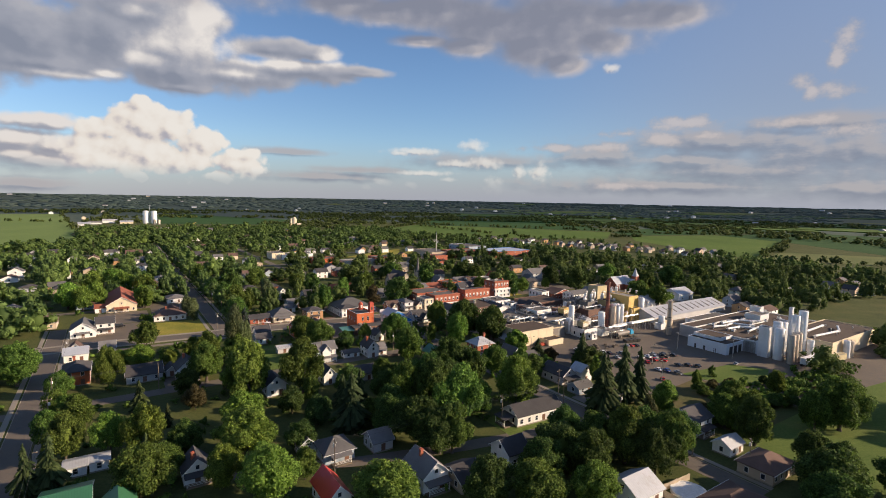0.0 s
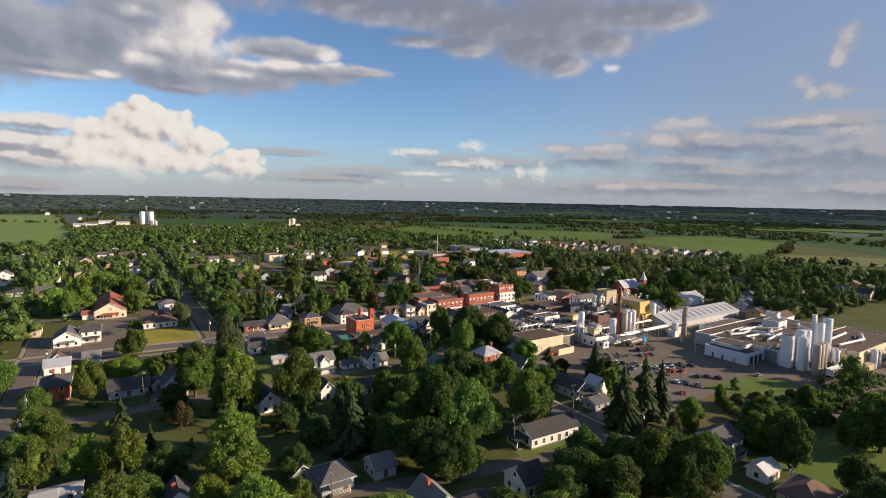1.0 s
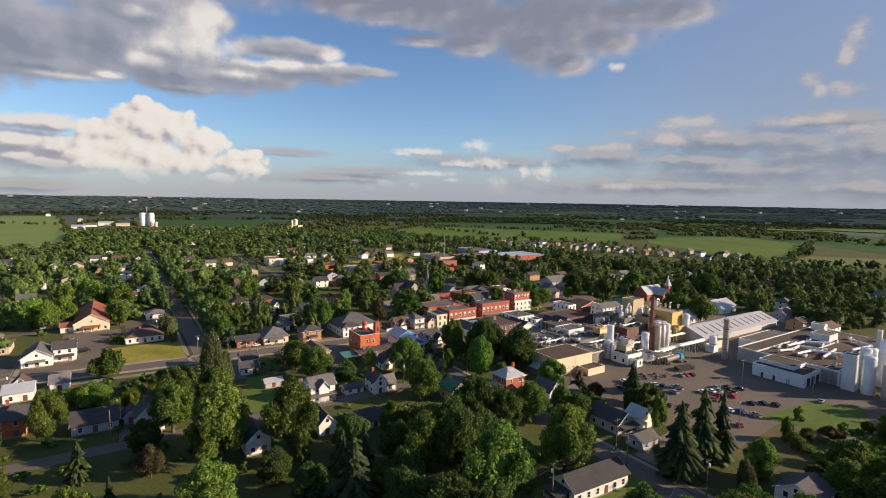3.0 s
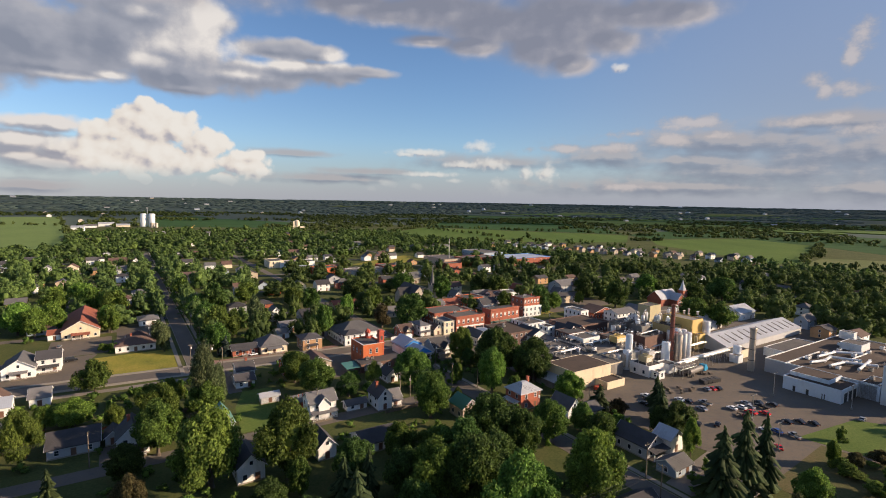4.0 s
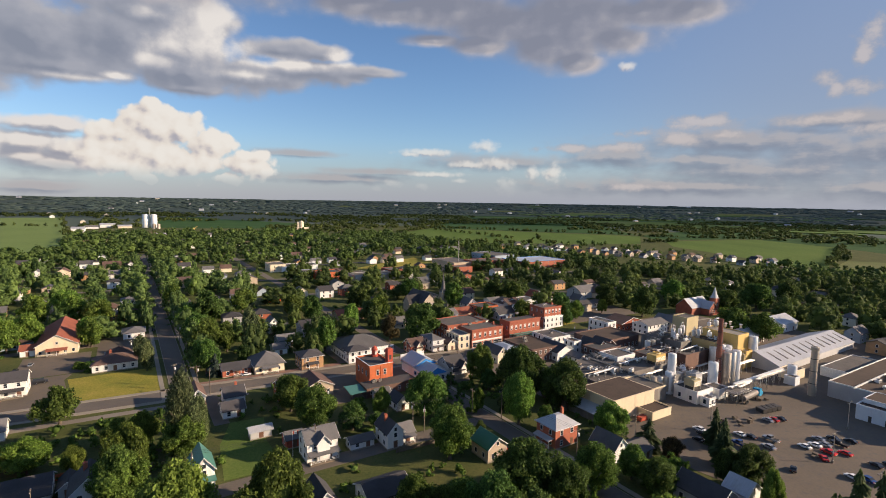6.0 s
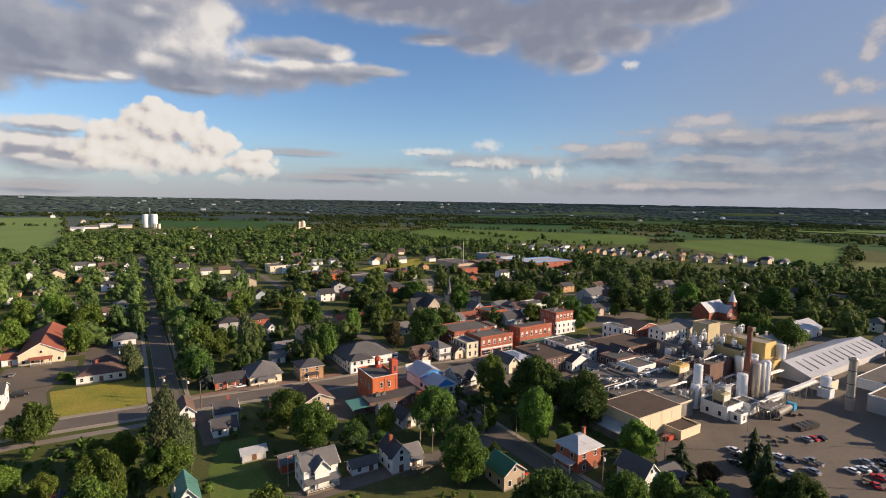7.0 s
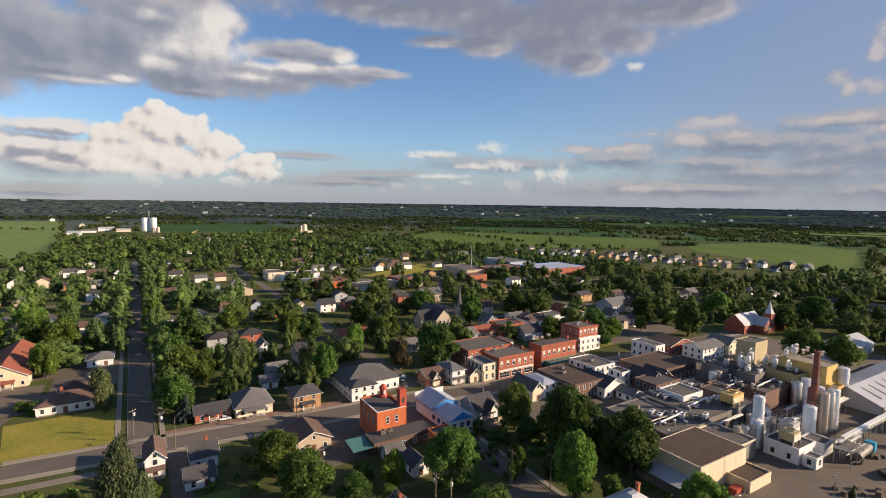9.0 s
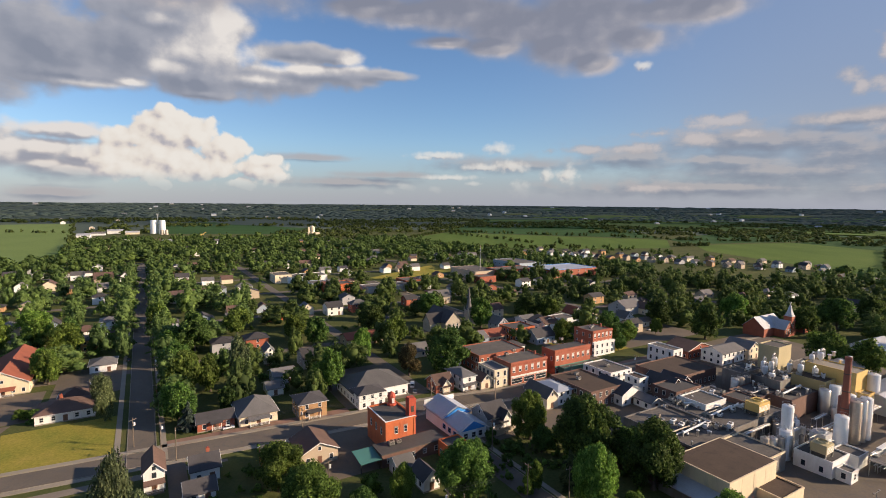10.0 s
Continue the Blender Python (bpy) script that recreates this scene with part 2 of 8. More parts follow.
# LEAF_TOWN made paler: western light and pale haze are put into the colour.
LEAF_HAZED = leaf_material("hazed_garden_leaves", (0.1, 0.165, 0.05), (0.165, 0.245, 0.076), spread=0.6)
LEAF_TOWN = leaf_material("garden_leaves", (0.066, 0.1, 0.028), (0.118, 0.162, 0.046), spread=0.6)

# ---- building blocks ----
TURN = radians(32.5)
RNG = random.Random(7)
TAKEN = [(-12, 36, 312, 345), (-30, 36, 262, 300)]  # open lots and lawns that stay clear


def town(a, b, z=0.0, rot=0.0):
    """A pose in the street grid: a along the cross streets, b along the main road."""
    return Matrix.Rotation(TURN, 4, "Z") @ Matrix.Translation((a, b, z)) @ Matrix.Rotation(radians(rot), 4, "Z")


def xy(a, b):
    return a * math.cos(TURN) - b * math.sin(TURN), a * math.sin(TURN) + b * math.cos(TURN)


def far_rise(x, y):
    """The ground's height: flat round the town, folded up gently far away so that the plain ends at eye level."""
    r = math.hypot(x, y - 50)
    if r < 1800:
        return 0.0
    true = 1800 + (r - 1800) * (1 + 5.0 * ((r - 1800) / 3100) ** 2)
    return 70.0 * (1 - r / true)


def box(x0, x1, y0, y1, z0, z1):
    v = [(x, y, z) for z in (z0, z1) for y in (y0, y1) for x in (x0, x1)]
    return v, [(0, 2, 3, 1), (4, 5, 7, 6), (0, 1, 5, 4), (2, 6, 7, 3), (0, 4, 6, 2), (1, 3, 7, 5)]


def extrude(outline, x0, x1):
    """A closed outline of (y, z), anticlockwise seen from +x, drawn along x."""
    n = len(outline)
    v = [(x, y, z) for x in (x0, x1) for y, z in outline]
    f = [tuple(range(n - 1, -1, -1)), tuple(range(n, 2 * n))]
    return v, f + [(i, (i + 1) % n, n + (i + 1) % n, n + i) for i in range(n)]


def slab(outline, z0, z1):
    """A closed outline of (x, y), anticlockwise seen from above, raised from z0 to z1."""
    n = len(outline)
    v = [(x, y, z) for z in (z0, z1) for x, y in outline]
    f = [tuple(range(n - 1, -1, -1)), tuple(range(n, 2 * n))]
    return v, f + [(i, (i + 1) % n, n + (i + 1) % n, n + i) for i in range(n)]


def lathe(profile, n=20, x=0.0, y=0.0):
    """A round thing: (radius, z) from the bottom up."""
    v, f = [], []
    for r, z in profile:
        v += [(x + r * math.cos(2 * math.pi * i / n), y + r * math.sin(2 * math.pi * i / n), z) for i in range(n)]
    for k in range(len(profile) - 1):
        f += [(k * n + i, k * n + (i + 1) % n, (k + 1) * n + (i + 1) % n, (k + 1) * n + i) for i in range(n)]
    f += [tuple(range(n - 1, -1, -1)), tuple(range((len(profile) - 1) * n, len(profile) * n))]
    return v, f


def bar(p, q, r, n=6):
    """A straight round bar between two points."""
    p, q = Vector(p), Vector(q)
    m = Matrix.Translation(p) @ (q - p).to_track_quat("Z", "Y").to_matrix().to_4x4()
    v, f = lathe([(r, 0), (r, (q - p).length)], n)
    return [tuple(m @ Vector(c)) for c in v], f


def tube(points, r, n=4):
    """One unbroken cable or pipe through the points."""
    v, f = [], []
    pts = [Vector(p) for p in points]
    for i, p in enumerate(pts):
        d = (pts[min(i + 1, len(pts) - 1)] - pts[max(i - 1, 0)]).normalized()
        u = d.cross(Vector((0, 0, 1)) if abs(d.z) < 0.9 else Vector((1, 0, 0))).normalized()
        w = d.cross(u)
        v += [tuple(p + (u * math.cos(2 * math.pi * k / n) + w * math.sin(2 * math.pi * k / n)) * r) for k in range(n)]
    for i in range(len(pts) - 1):
        f += [(i * n + k, i * n + (k + 1) % n, (i + 1) * n + (k + 1) % n, (i + 1) * n + k) for k in range(n)]
    f += [tuple(range(n)), tuple((len(pts) - 1) * n + k for k in reversed(range(n)))]
    return v, f


def mesh_of(name, pieces, material, smooth=False):
    v, f = [], []
    for pv, pf in pieces:
        k = len(v)
        v += pv
        f += [tuple(i + k for i in q) for q in pf]
    me = bpy.data.meshes.new(name)
    me.from_pydata(v, [], f)
    me.materials.append(material)
    if smooth:
        me.polygons.foreach_set("use_smooth", [True] * len(me.polygons))
        me.set_sharp_from_angle(angle=radians(40))
    return me


def part(name, pieces, material, parent=None, label="", at=None, smooth=False):
    """One mesh object, under a thing or a part."""
    me = pieces if isinstance(pieces, bpy.types.Mesh) else mesh_of(name, pieces if isinstance(pieces, list) else [pieces], material, smooth)
    ob = new(name, me)
    if parent is not None:
        ob.parent = parent
    if at is not None:
        ob.matrix_basis = at
    if label:
        ob["label"] = label
    return ob


def thing(name, at, label, category, group="", kind=""):
    ob = new(name)
    ob.empty_display_size = 0.5
    ob.matrix_basis = at
    return tagged(ob, label, category, group, kind)


def tri_mesh(name, verts, tris, material):
    """A big mesh from arrays of corners and triangles."""
    me = bpy.data.meshes.new(name)
    n = len(tris)
    me.vertices.add(len(verts))
    me.vertices.foreach_set("co", np.asarray(verts, np.float32).ravel())
    me.loops.add(3 * n)
    me.loops.foreach_set("vertex_index", np.asarray(tris, np.int32).ravel())
    me.polygons.add(n)
    me.polygons.foreach_set("loop_start", np.arange(0, 3 * n, 3, dtype=np.int32))
    me.update(calc_edges=True)
    me.materials.append(material)
    return me

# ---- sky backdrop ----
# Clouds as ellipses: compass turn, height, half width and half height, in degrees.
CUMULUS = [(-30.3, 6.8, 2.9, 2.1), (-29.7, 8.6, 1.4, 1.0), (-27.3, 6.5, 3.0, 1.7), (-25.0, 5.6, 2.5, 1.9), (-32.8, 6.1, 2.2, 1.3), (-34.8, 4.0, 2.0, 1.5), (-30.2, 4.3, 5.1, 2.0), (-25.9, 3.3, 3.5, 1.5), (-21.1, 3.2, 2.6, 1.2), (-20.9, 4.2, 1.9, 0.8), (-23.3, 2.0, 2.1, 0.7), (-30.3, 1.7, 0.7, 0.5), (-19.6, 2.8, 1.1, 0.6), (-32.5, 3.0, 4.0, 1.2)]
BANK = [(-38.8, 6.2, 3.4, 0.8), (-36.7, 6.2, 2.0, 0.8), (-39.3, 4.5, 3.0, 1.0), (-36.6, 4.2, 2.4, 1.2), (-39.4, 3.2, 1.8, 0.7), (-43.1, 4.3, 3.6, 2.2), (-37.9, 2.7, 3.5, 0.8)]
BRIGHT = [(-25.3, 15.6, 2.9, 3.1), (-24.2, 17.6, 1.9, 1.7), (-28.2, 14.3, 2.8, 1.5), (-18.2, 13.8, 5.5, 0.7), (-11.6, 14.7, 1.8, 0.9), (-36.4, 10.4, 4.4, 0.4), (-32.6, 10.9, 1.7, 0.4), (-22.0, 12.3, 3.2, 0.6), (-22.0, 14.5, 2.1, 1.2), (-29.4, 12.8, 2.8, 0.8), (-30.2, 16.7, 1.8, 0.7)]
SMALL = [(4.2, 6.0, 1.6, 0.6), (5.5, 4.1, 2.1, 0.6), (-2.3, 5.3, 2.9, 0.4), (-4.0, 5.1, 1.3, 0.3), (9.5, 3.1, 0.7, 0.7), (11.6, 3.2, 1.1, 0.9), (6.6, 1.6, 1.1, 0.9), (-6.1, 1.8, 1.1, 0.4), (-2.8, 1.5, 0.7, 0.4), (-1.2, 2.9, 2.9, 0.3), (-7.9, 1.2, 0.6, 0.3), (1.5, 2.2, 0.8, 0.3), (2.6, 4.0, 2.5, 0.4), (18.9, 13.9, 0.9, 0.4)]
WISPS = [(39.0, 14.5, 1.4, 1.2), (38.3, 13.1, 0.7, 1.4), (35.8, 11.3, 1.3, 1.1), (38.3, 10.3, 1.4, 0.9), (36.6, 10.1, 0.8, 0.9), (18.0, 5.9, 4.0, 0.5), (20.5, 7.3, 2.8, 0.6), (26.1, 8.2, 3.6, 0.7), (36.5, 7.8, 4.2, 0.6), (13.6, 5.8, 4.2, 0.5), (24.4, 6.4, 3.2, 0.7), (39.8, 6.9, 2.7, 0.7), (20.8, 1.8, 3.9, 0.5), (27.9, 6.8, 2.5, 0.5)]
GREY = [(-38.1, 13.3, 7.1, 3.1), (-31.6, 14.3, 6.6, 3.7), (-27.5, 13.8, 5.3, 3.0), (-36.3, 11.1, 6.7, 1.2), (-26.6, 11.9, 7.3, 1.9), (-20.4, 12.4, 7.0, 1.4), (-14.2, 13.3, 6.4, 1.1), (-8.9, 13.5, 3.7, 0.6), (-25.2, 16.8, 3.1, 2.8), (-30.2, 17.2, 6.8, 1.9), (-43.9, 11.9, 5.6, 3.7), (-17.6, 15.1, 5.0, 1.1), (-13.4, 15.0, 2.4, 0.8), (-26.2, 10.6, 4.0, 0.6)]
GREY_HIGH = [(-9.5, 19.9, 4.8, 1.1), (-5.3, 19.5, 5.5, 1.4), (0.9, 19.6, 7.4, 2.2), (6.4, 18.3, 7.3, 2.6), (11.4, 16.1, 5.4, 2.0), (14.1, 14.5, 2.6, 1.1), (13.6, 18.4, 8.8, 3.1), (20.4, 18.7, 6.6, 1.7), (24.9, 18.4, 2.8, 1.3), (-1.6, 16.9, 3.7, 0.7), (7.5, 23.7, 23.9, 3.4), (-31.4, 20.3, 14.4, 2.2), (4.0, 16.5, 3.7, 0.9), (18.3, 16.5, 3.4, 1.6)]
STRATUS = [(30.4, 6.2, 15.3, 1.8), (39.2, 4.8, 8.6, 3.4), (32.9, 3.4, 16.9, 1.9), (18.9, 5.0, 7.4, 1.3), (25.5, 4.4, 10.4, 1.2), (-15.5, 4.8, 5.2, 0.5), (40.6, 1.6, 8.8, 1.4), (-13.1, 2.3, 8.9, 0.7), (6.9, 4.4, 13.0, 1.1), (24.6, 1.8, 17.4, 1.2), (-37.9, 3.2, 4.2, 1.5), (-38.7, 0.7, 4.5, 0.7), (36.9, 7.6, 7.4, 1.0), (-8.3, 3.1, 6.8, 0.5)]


def cloud_group(name, puffs, scale, rugged, stretch=(1, 1, 1), detail=9.0, billow=0.0, cell=1.0):
    """A node group that gives a cloud's thickness at a place of the sky."""
    g = bpy.data.node_groups.new(name, "ShaderNodeTree")
    g.interface.new_socket("Place", in_out="INPUT", socket_type="NodeSocketVector")
    g.interface.new_socket("Thickness", in_out="OUTPUT", socket_type="NodeSocketFloat")
    place = g.nodes.new("NodeGroupInput").outputs[0]
    total = None
    for az, el, w, h in puffs:
        off = g.nodes.new("ShaderNodeVectorMath")
        off.operation = "SUBTRACT"
        off.inputs[1].default_value = (az, el, 0)
        g.links.new(place, off.inputs[0])
        by = g.nodes.new("ShaderNodeVectorMath")
        by.operation = "MULTIPLY"
        by.inputs[1].default_value = (1 / w, 1 / h, 0)
        g.links.new(off.outputs[0], by.inputs[0])
        ln = g.nodes.new("ShaderNodeVectorMath")
        ln.operation = "LENGTH"
        g.links.new(by.outputs[0], ln.inputs[0])
        one = g.nodes.new("ShaderNodeMath")
        one.operation = "SUBTRACT"
        one.inputs[0].default_value = 1.0
        g.links.new(ln.outputs["Value"], one.inputs[1])
        if total is None:
            total = one.outputs[0]
        else:
            mx = g.nodes.new("ShaderNodeMath")
            mx.operation = "SMOOTH_MAX"
            mx.inputs[2].default_value = 0.35
            g.links.new(total, mx.inputs[0])
            g.links.new(one.outputs[0], mx.inputs[1])
            total = mx.outputs[0]
    n = noise_of(g, scale, detail, 0.62, vec=place, stretch=stretch)
    rg = g.nodes.new("ShaderNodeMath")
    rg.operation = "MULTIPLY_ADD"
    rg.inputs[1].default_value, rg.inputs[2].default_value = rugged, -0.5 * rugged
    g.links.new(n, rg.inputs[0])
    add = g.nodes.new("ShaderNodeMath")
    add.operation = "ADD"
    g.links.new(total, add.inputs[0])
    g.links.new(rg.outputs[0], add.inputs[1])
    last = add.outputs[0]
    if billow:
        vo = g.nodes.new("ShaderNodeTexVoronoi")
        vo.feature, vo.voronoi_dimensions = "SMOOTH_F1", "2D"
        for key, val in (("Scale", cell), ("Detail", 1.6), ("Roughness", 0.45), ("Lacunarity", 2.3), ("Smoothness", 0.35)):
            vo.inputs[key].default_value = val
        g.links.new(place, vo.inputs["Vector"])
        ma = g.nodes.new("ShaderNodeMath")
        ma.operation = "MULTIPLY_ADD"
        ma.inputs[1].default_value = -billow
        g.links.new(vo.outputs["Distance"], ma.inputs[0])
        g.links.new(last, ma.inputs[2])
        lift = g.nodes.new("ShaderNodeMath")
        lift.inputs[1].default_value = 0.42 * billow
        g.links.new(ma.outputs[0], lift.inputs[0])
        last = lift.outputs[0]
    out = g.nodes.new("NodeGroupOutput")
    g.links.new(last, out.inputs[0])
    return g


def sky_material():
    m, t, p = nodes_of("cloudy_sky")
    t.nodes.remove(p)
    uv = t.nodes.new("ShaderNodeUVMap")
    uv.uv_map = "sky"
    place = uv.outputs[0]

    def thick(group, shift=(0, 0, 0)):
        v = place
        if any(shift):
            a = t.nodes.new("ShaderNodeVectorMath")
            a.inputs[1].default_value = shift
            t.links.new(place, a.inputs[0])
            v = a.outputs[0]
        n = t.nodes.new("ShaderNodeGroup")
        n.node_tree = group
        t.links.new(v, n.inputs[0])
        return n.outputs[0]

    def math_of(kind, a, b):
        n = t.nodes.new("ShaderNodeMath")
        n.operation = kind
        for s, v in zip(n.inputs, (a, b)):
            if isinstance(v, bpy.types.NodeSocket):
                t.links.new(v, s)
            else:
                s.default_value = v
        return n.outputs[0]

    def step(v, lo, hi, a=0.0, b=1.0):
        n = t.nodes.new("ShaderNodeMapRange")
        n.interpolation_type = "SMOOTHSTEP"
        for k, val in zip(("From Min", "From Max", "To Min", "To Max"), (lo, hi, a, b)):
            n.inputs[k].default_value = val
        t.links.new(v, n.inputs["Value"])
        return n.outputs[0]

    layers = []
    el = t.nodes.new("ShaderNodeSeparateXYZ")
    t.links.new(place, el.inputs[0])
    # haze over the horizon, thicker on the sunward side
    haze = math_of("MULTIPLY", step(el.outputs[1], 7.0, -0.5), step(el.outputs[0], -60, 45, 0.74, 0.95))
    veil = math_of("MULTIPLY", step(el.outputs[0], -2, 40, 0.0, 0.78), step(el.outputs[1], 30, 4, 0.55, 1.0))
    # West and behind, out of view, a glowing veil added to whiten the fill.
    veil = math_of("MAXIMUM", veil, step(el.outputs[0], -55, -110, 0.0, 0.6))
    layers.append((math_of("MAXIMUM", haze, veil), ramp(t, step(el.outputs[1], 0, 12), [(0.0, (0.42, 0.46, 0.54)), (0.35, (0.37, 0.415, 0.5)), (1.0, (0.325, 0.37, 0.465))])))
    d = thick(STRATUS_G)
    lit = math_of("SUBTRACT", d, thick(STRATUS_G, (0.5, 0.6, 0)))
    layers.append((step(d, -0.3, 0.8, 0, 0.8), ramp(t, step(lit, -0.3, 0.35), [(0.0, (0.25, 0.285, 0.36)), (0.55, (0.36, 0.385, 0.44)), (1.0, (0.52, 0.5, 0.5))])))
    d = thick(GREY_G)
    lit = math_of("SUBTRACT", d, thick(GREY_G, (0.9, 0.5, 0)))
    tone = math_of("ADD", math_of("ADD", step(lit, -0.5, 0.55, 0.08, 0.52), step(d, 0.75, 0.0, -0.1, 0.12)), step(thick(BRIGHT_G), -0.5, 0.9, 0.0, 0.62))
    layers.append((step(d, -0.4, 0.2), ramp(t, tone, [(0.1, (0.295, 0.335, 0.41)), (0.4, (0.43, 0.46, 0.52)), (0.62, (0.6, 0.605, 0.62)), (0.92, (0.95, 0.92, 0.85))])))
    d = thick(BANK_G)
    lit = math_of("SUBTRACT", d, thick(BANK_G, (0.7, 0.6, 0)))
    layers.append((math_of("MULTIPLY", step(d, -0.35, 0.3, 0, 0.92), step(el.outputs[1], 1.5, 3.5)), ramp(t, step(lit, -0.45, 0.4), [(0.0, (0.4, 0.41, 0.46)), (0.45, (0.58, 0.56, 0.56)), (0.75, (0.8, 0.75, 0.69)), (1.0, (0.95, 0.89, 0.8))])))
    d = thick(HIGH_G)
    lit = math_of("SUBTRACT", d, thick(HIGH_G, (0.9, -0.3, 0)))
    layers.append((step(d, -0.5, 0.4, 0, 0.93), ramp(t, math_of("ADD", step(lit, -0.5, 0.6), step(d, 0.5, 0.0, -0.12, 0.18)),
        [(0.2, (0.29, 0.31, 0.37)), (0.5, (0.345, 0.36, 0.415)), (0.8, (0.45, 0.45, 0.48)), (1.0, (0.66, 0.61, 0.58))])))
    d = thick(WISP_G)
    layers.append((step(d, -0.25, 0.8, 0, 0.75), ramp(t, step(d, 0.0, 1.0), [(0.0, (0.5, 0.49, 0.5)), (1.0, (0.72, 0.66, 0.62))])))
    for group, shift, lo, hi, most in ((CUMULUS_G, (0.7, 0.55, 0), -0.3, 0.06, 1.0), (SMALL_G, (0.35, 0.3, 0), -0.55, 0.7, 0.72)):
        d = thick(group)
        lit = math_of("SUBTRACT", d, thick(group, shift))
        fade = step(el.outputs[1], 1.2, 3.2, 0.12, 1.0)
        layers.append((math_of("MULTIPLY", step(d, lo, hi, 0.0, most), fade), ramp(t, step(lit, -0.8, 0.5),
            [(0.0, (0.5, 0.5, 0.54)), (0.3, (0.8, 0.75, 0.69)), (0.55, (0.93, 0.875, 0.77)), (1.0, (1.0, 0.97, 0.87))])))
    out = t.nodes.new("ShaderNodeBsdfTransparent").outputs[0]
    for alpha, colour in layers:
        em = t.nodes.new("ShaderNodeEmission")
        em.inputs["Strength"].default_value = 0.46
        t.links.new(colour, em.inputs["Color"])
        mx = t.nodes.new("ShaderNodeMixShader")
        t.links.new(alpha, mx.inputs[0])
        t.links.new(out, mx.inputs[1])
        t.links.new(em.outputs[0], mx.inputs[2])
        out = mx.outputs[0]
    t.links.new(out, t.nodes["Material Output"].inputs["Surface"])
    return m


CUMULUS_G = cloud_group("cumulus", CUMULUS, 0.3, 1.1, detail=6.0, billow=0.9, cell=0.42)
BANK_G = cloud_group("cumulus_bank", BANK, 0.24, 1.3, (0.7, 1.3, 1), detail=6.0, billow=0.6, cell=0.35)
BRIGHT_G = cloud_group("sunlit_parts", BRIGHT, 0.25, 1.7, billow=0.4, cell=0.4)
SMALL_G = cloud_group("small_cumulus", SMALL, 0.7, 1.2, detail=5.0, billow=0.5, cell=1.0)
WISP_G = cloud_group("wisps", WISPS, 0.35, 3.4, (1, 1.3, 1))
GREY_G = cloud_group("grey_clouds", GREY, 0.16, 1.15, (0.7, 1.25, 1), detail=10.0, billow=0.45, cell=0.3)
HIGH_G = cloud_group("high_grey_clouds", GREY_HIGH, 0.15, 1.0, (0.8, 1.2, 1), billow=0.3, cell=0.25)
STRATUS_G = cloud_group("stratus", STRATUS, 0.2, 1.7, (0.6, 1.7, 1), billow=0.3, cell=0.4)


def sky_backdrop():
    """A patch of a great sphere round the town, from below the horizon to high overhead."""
    # Reaches unseen behind the camera for paler fill light; open towards the sun.
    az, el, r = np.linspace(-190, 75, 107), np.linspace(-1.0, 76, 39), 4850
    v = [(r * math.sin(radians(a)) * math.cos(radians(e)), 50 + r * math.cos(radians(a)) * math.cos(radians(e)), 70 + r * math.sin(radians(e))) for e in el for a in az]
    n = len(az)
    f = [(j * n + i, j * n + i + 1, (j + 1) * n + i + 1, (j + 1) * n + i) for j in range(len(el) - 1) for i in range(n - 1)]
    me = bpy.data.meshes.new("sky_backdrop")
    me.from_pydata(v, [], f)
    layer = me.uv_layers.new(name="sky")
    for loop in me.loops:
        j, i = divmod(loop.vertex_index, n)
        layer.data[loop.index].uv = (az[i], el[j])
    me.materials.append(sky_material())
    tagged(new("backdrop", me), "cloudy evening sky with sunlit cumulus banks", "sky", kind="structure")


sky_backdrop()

# ---- ground, fields and streets ----


def ground_sheet():
    radii = [0, 150, 300, 600, 1000, 1400, 1800] + [1800 + 3050 * (k / 24) for k in range(1, 25)]
    n, v, f = 120, [(0, 50, 0)], []
    for r in radii[1:]:
        for i in range(n):
            x, y = r * math.sin(2 * math.pi * i / n), 50 + r * math.cos(2 * math.pi * i / n)
            v.append((x, y, far_rise(x, y)))
    f += [(0, 1 + (i + 1) % n, 1 + i) for i in range(n)]
    for k in range(len(radii) - 2):
        o = 1 + k * n
        f += [(o + i, o + (i + 1) % n, o + n + (i + 1) % n, o + n + i) for i in range(n)]
    me = bpy.data.meshes.new("ground")
    me.from_pydata(v, [], f)
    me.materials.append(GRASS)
    me.materials.append(HAZED_SCRUB)
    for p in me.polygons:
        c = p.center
        # Beyond 1500 m the ground takes the haze-tinted scrub colour.
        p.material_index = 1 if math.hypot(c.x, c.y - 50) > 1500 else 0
        p.use_smooth = True
    return tagged(new("ground", me), "flat grassy ground under the town and the plain", "ground", kind="structure")


ground_sheet()


def sheet(name, outline, material, z, label, category, thick=0.0):
    """A flat piece of ground given by its corners in the street grid."""
    pts = [xy(a, b) for a, b in outline]
    area = sum(p[0] * q[1] - q[0] * p[1] for p, q in zip(pts, pts[1:] + pts[:1]))
    if area < 0:
        pts.reverse()
    ob = part(name, [slab(pts, -0.3, z)], material)
    return tagged(ob, label, category, kind="structure")


def rect(a0, a1, b0, b1):
    return [(a0, b0), (a1, b0), (a1, b1), (a0, b1)]


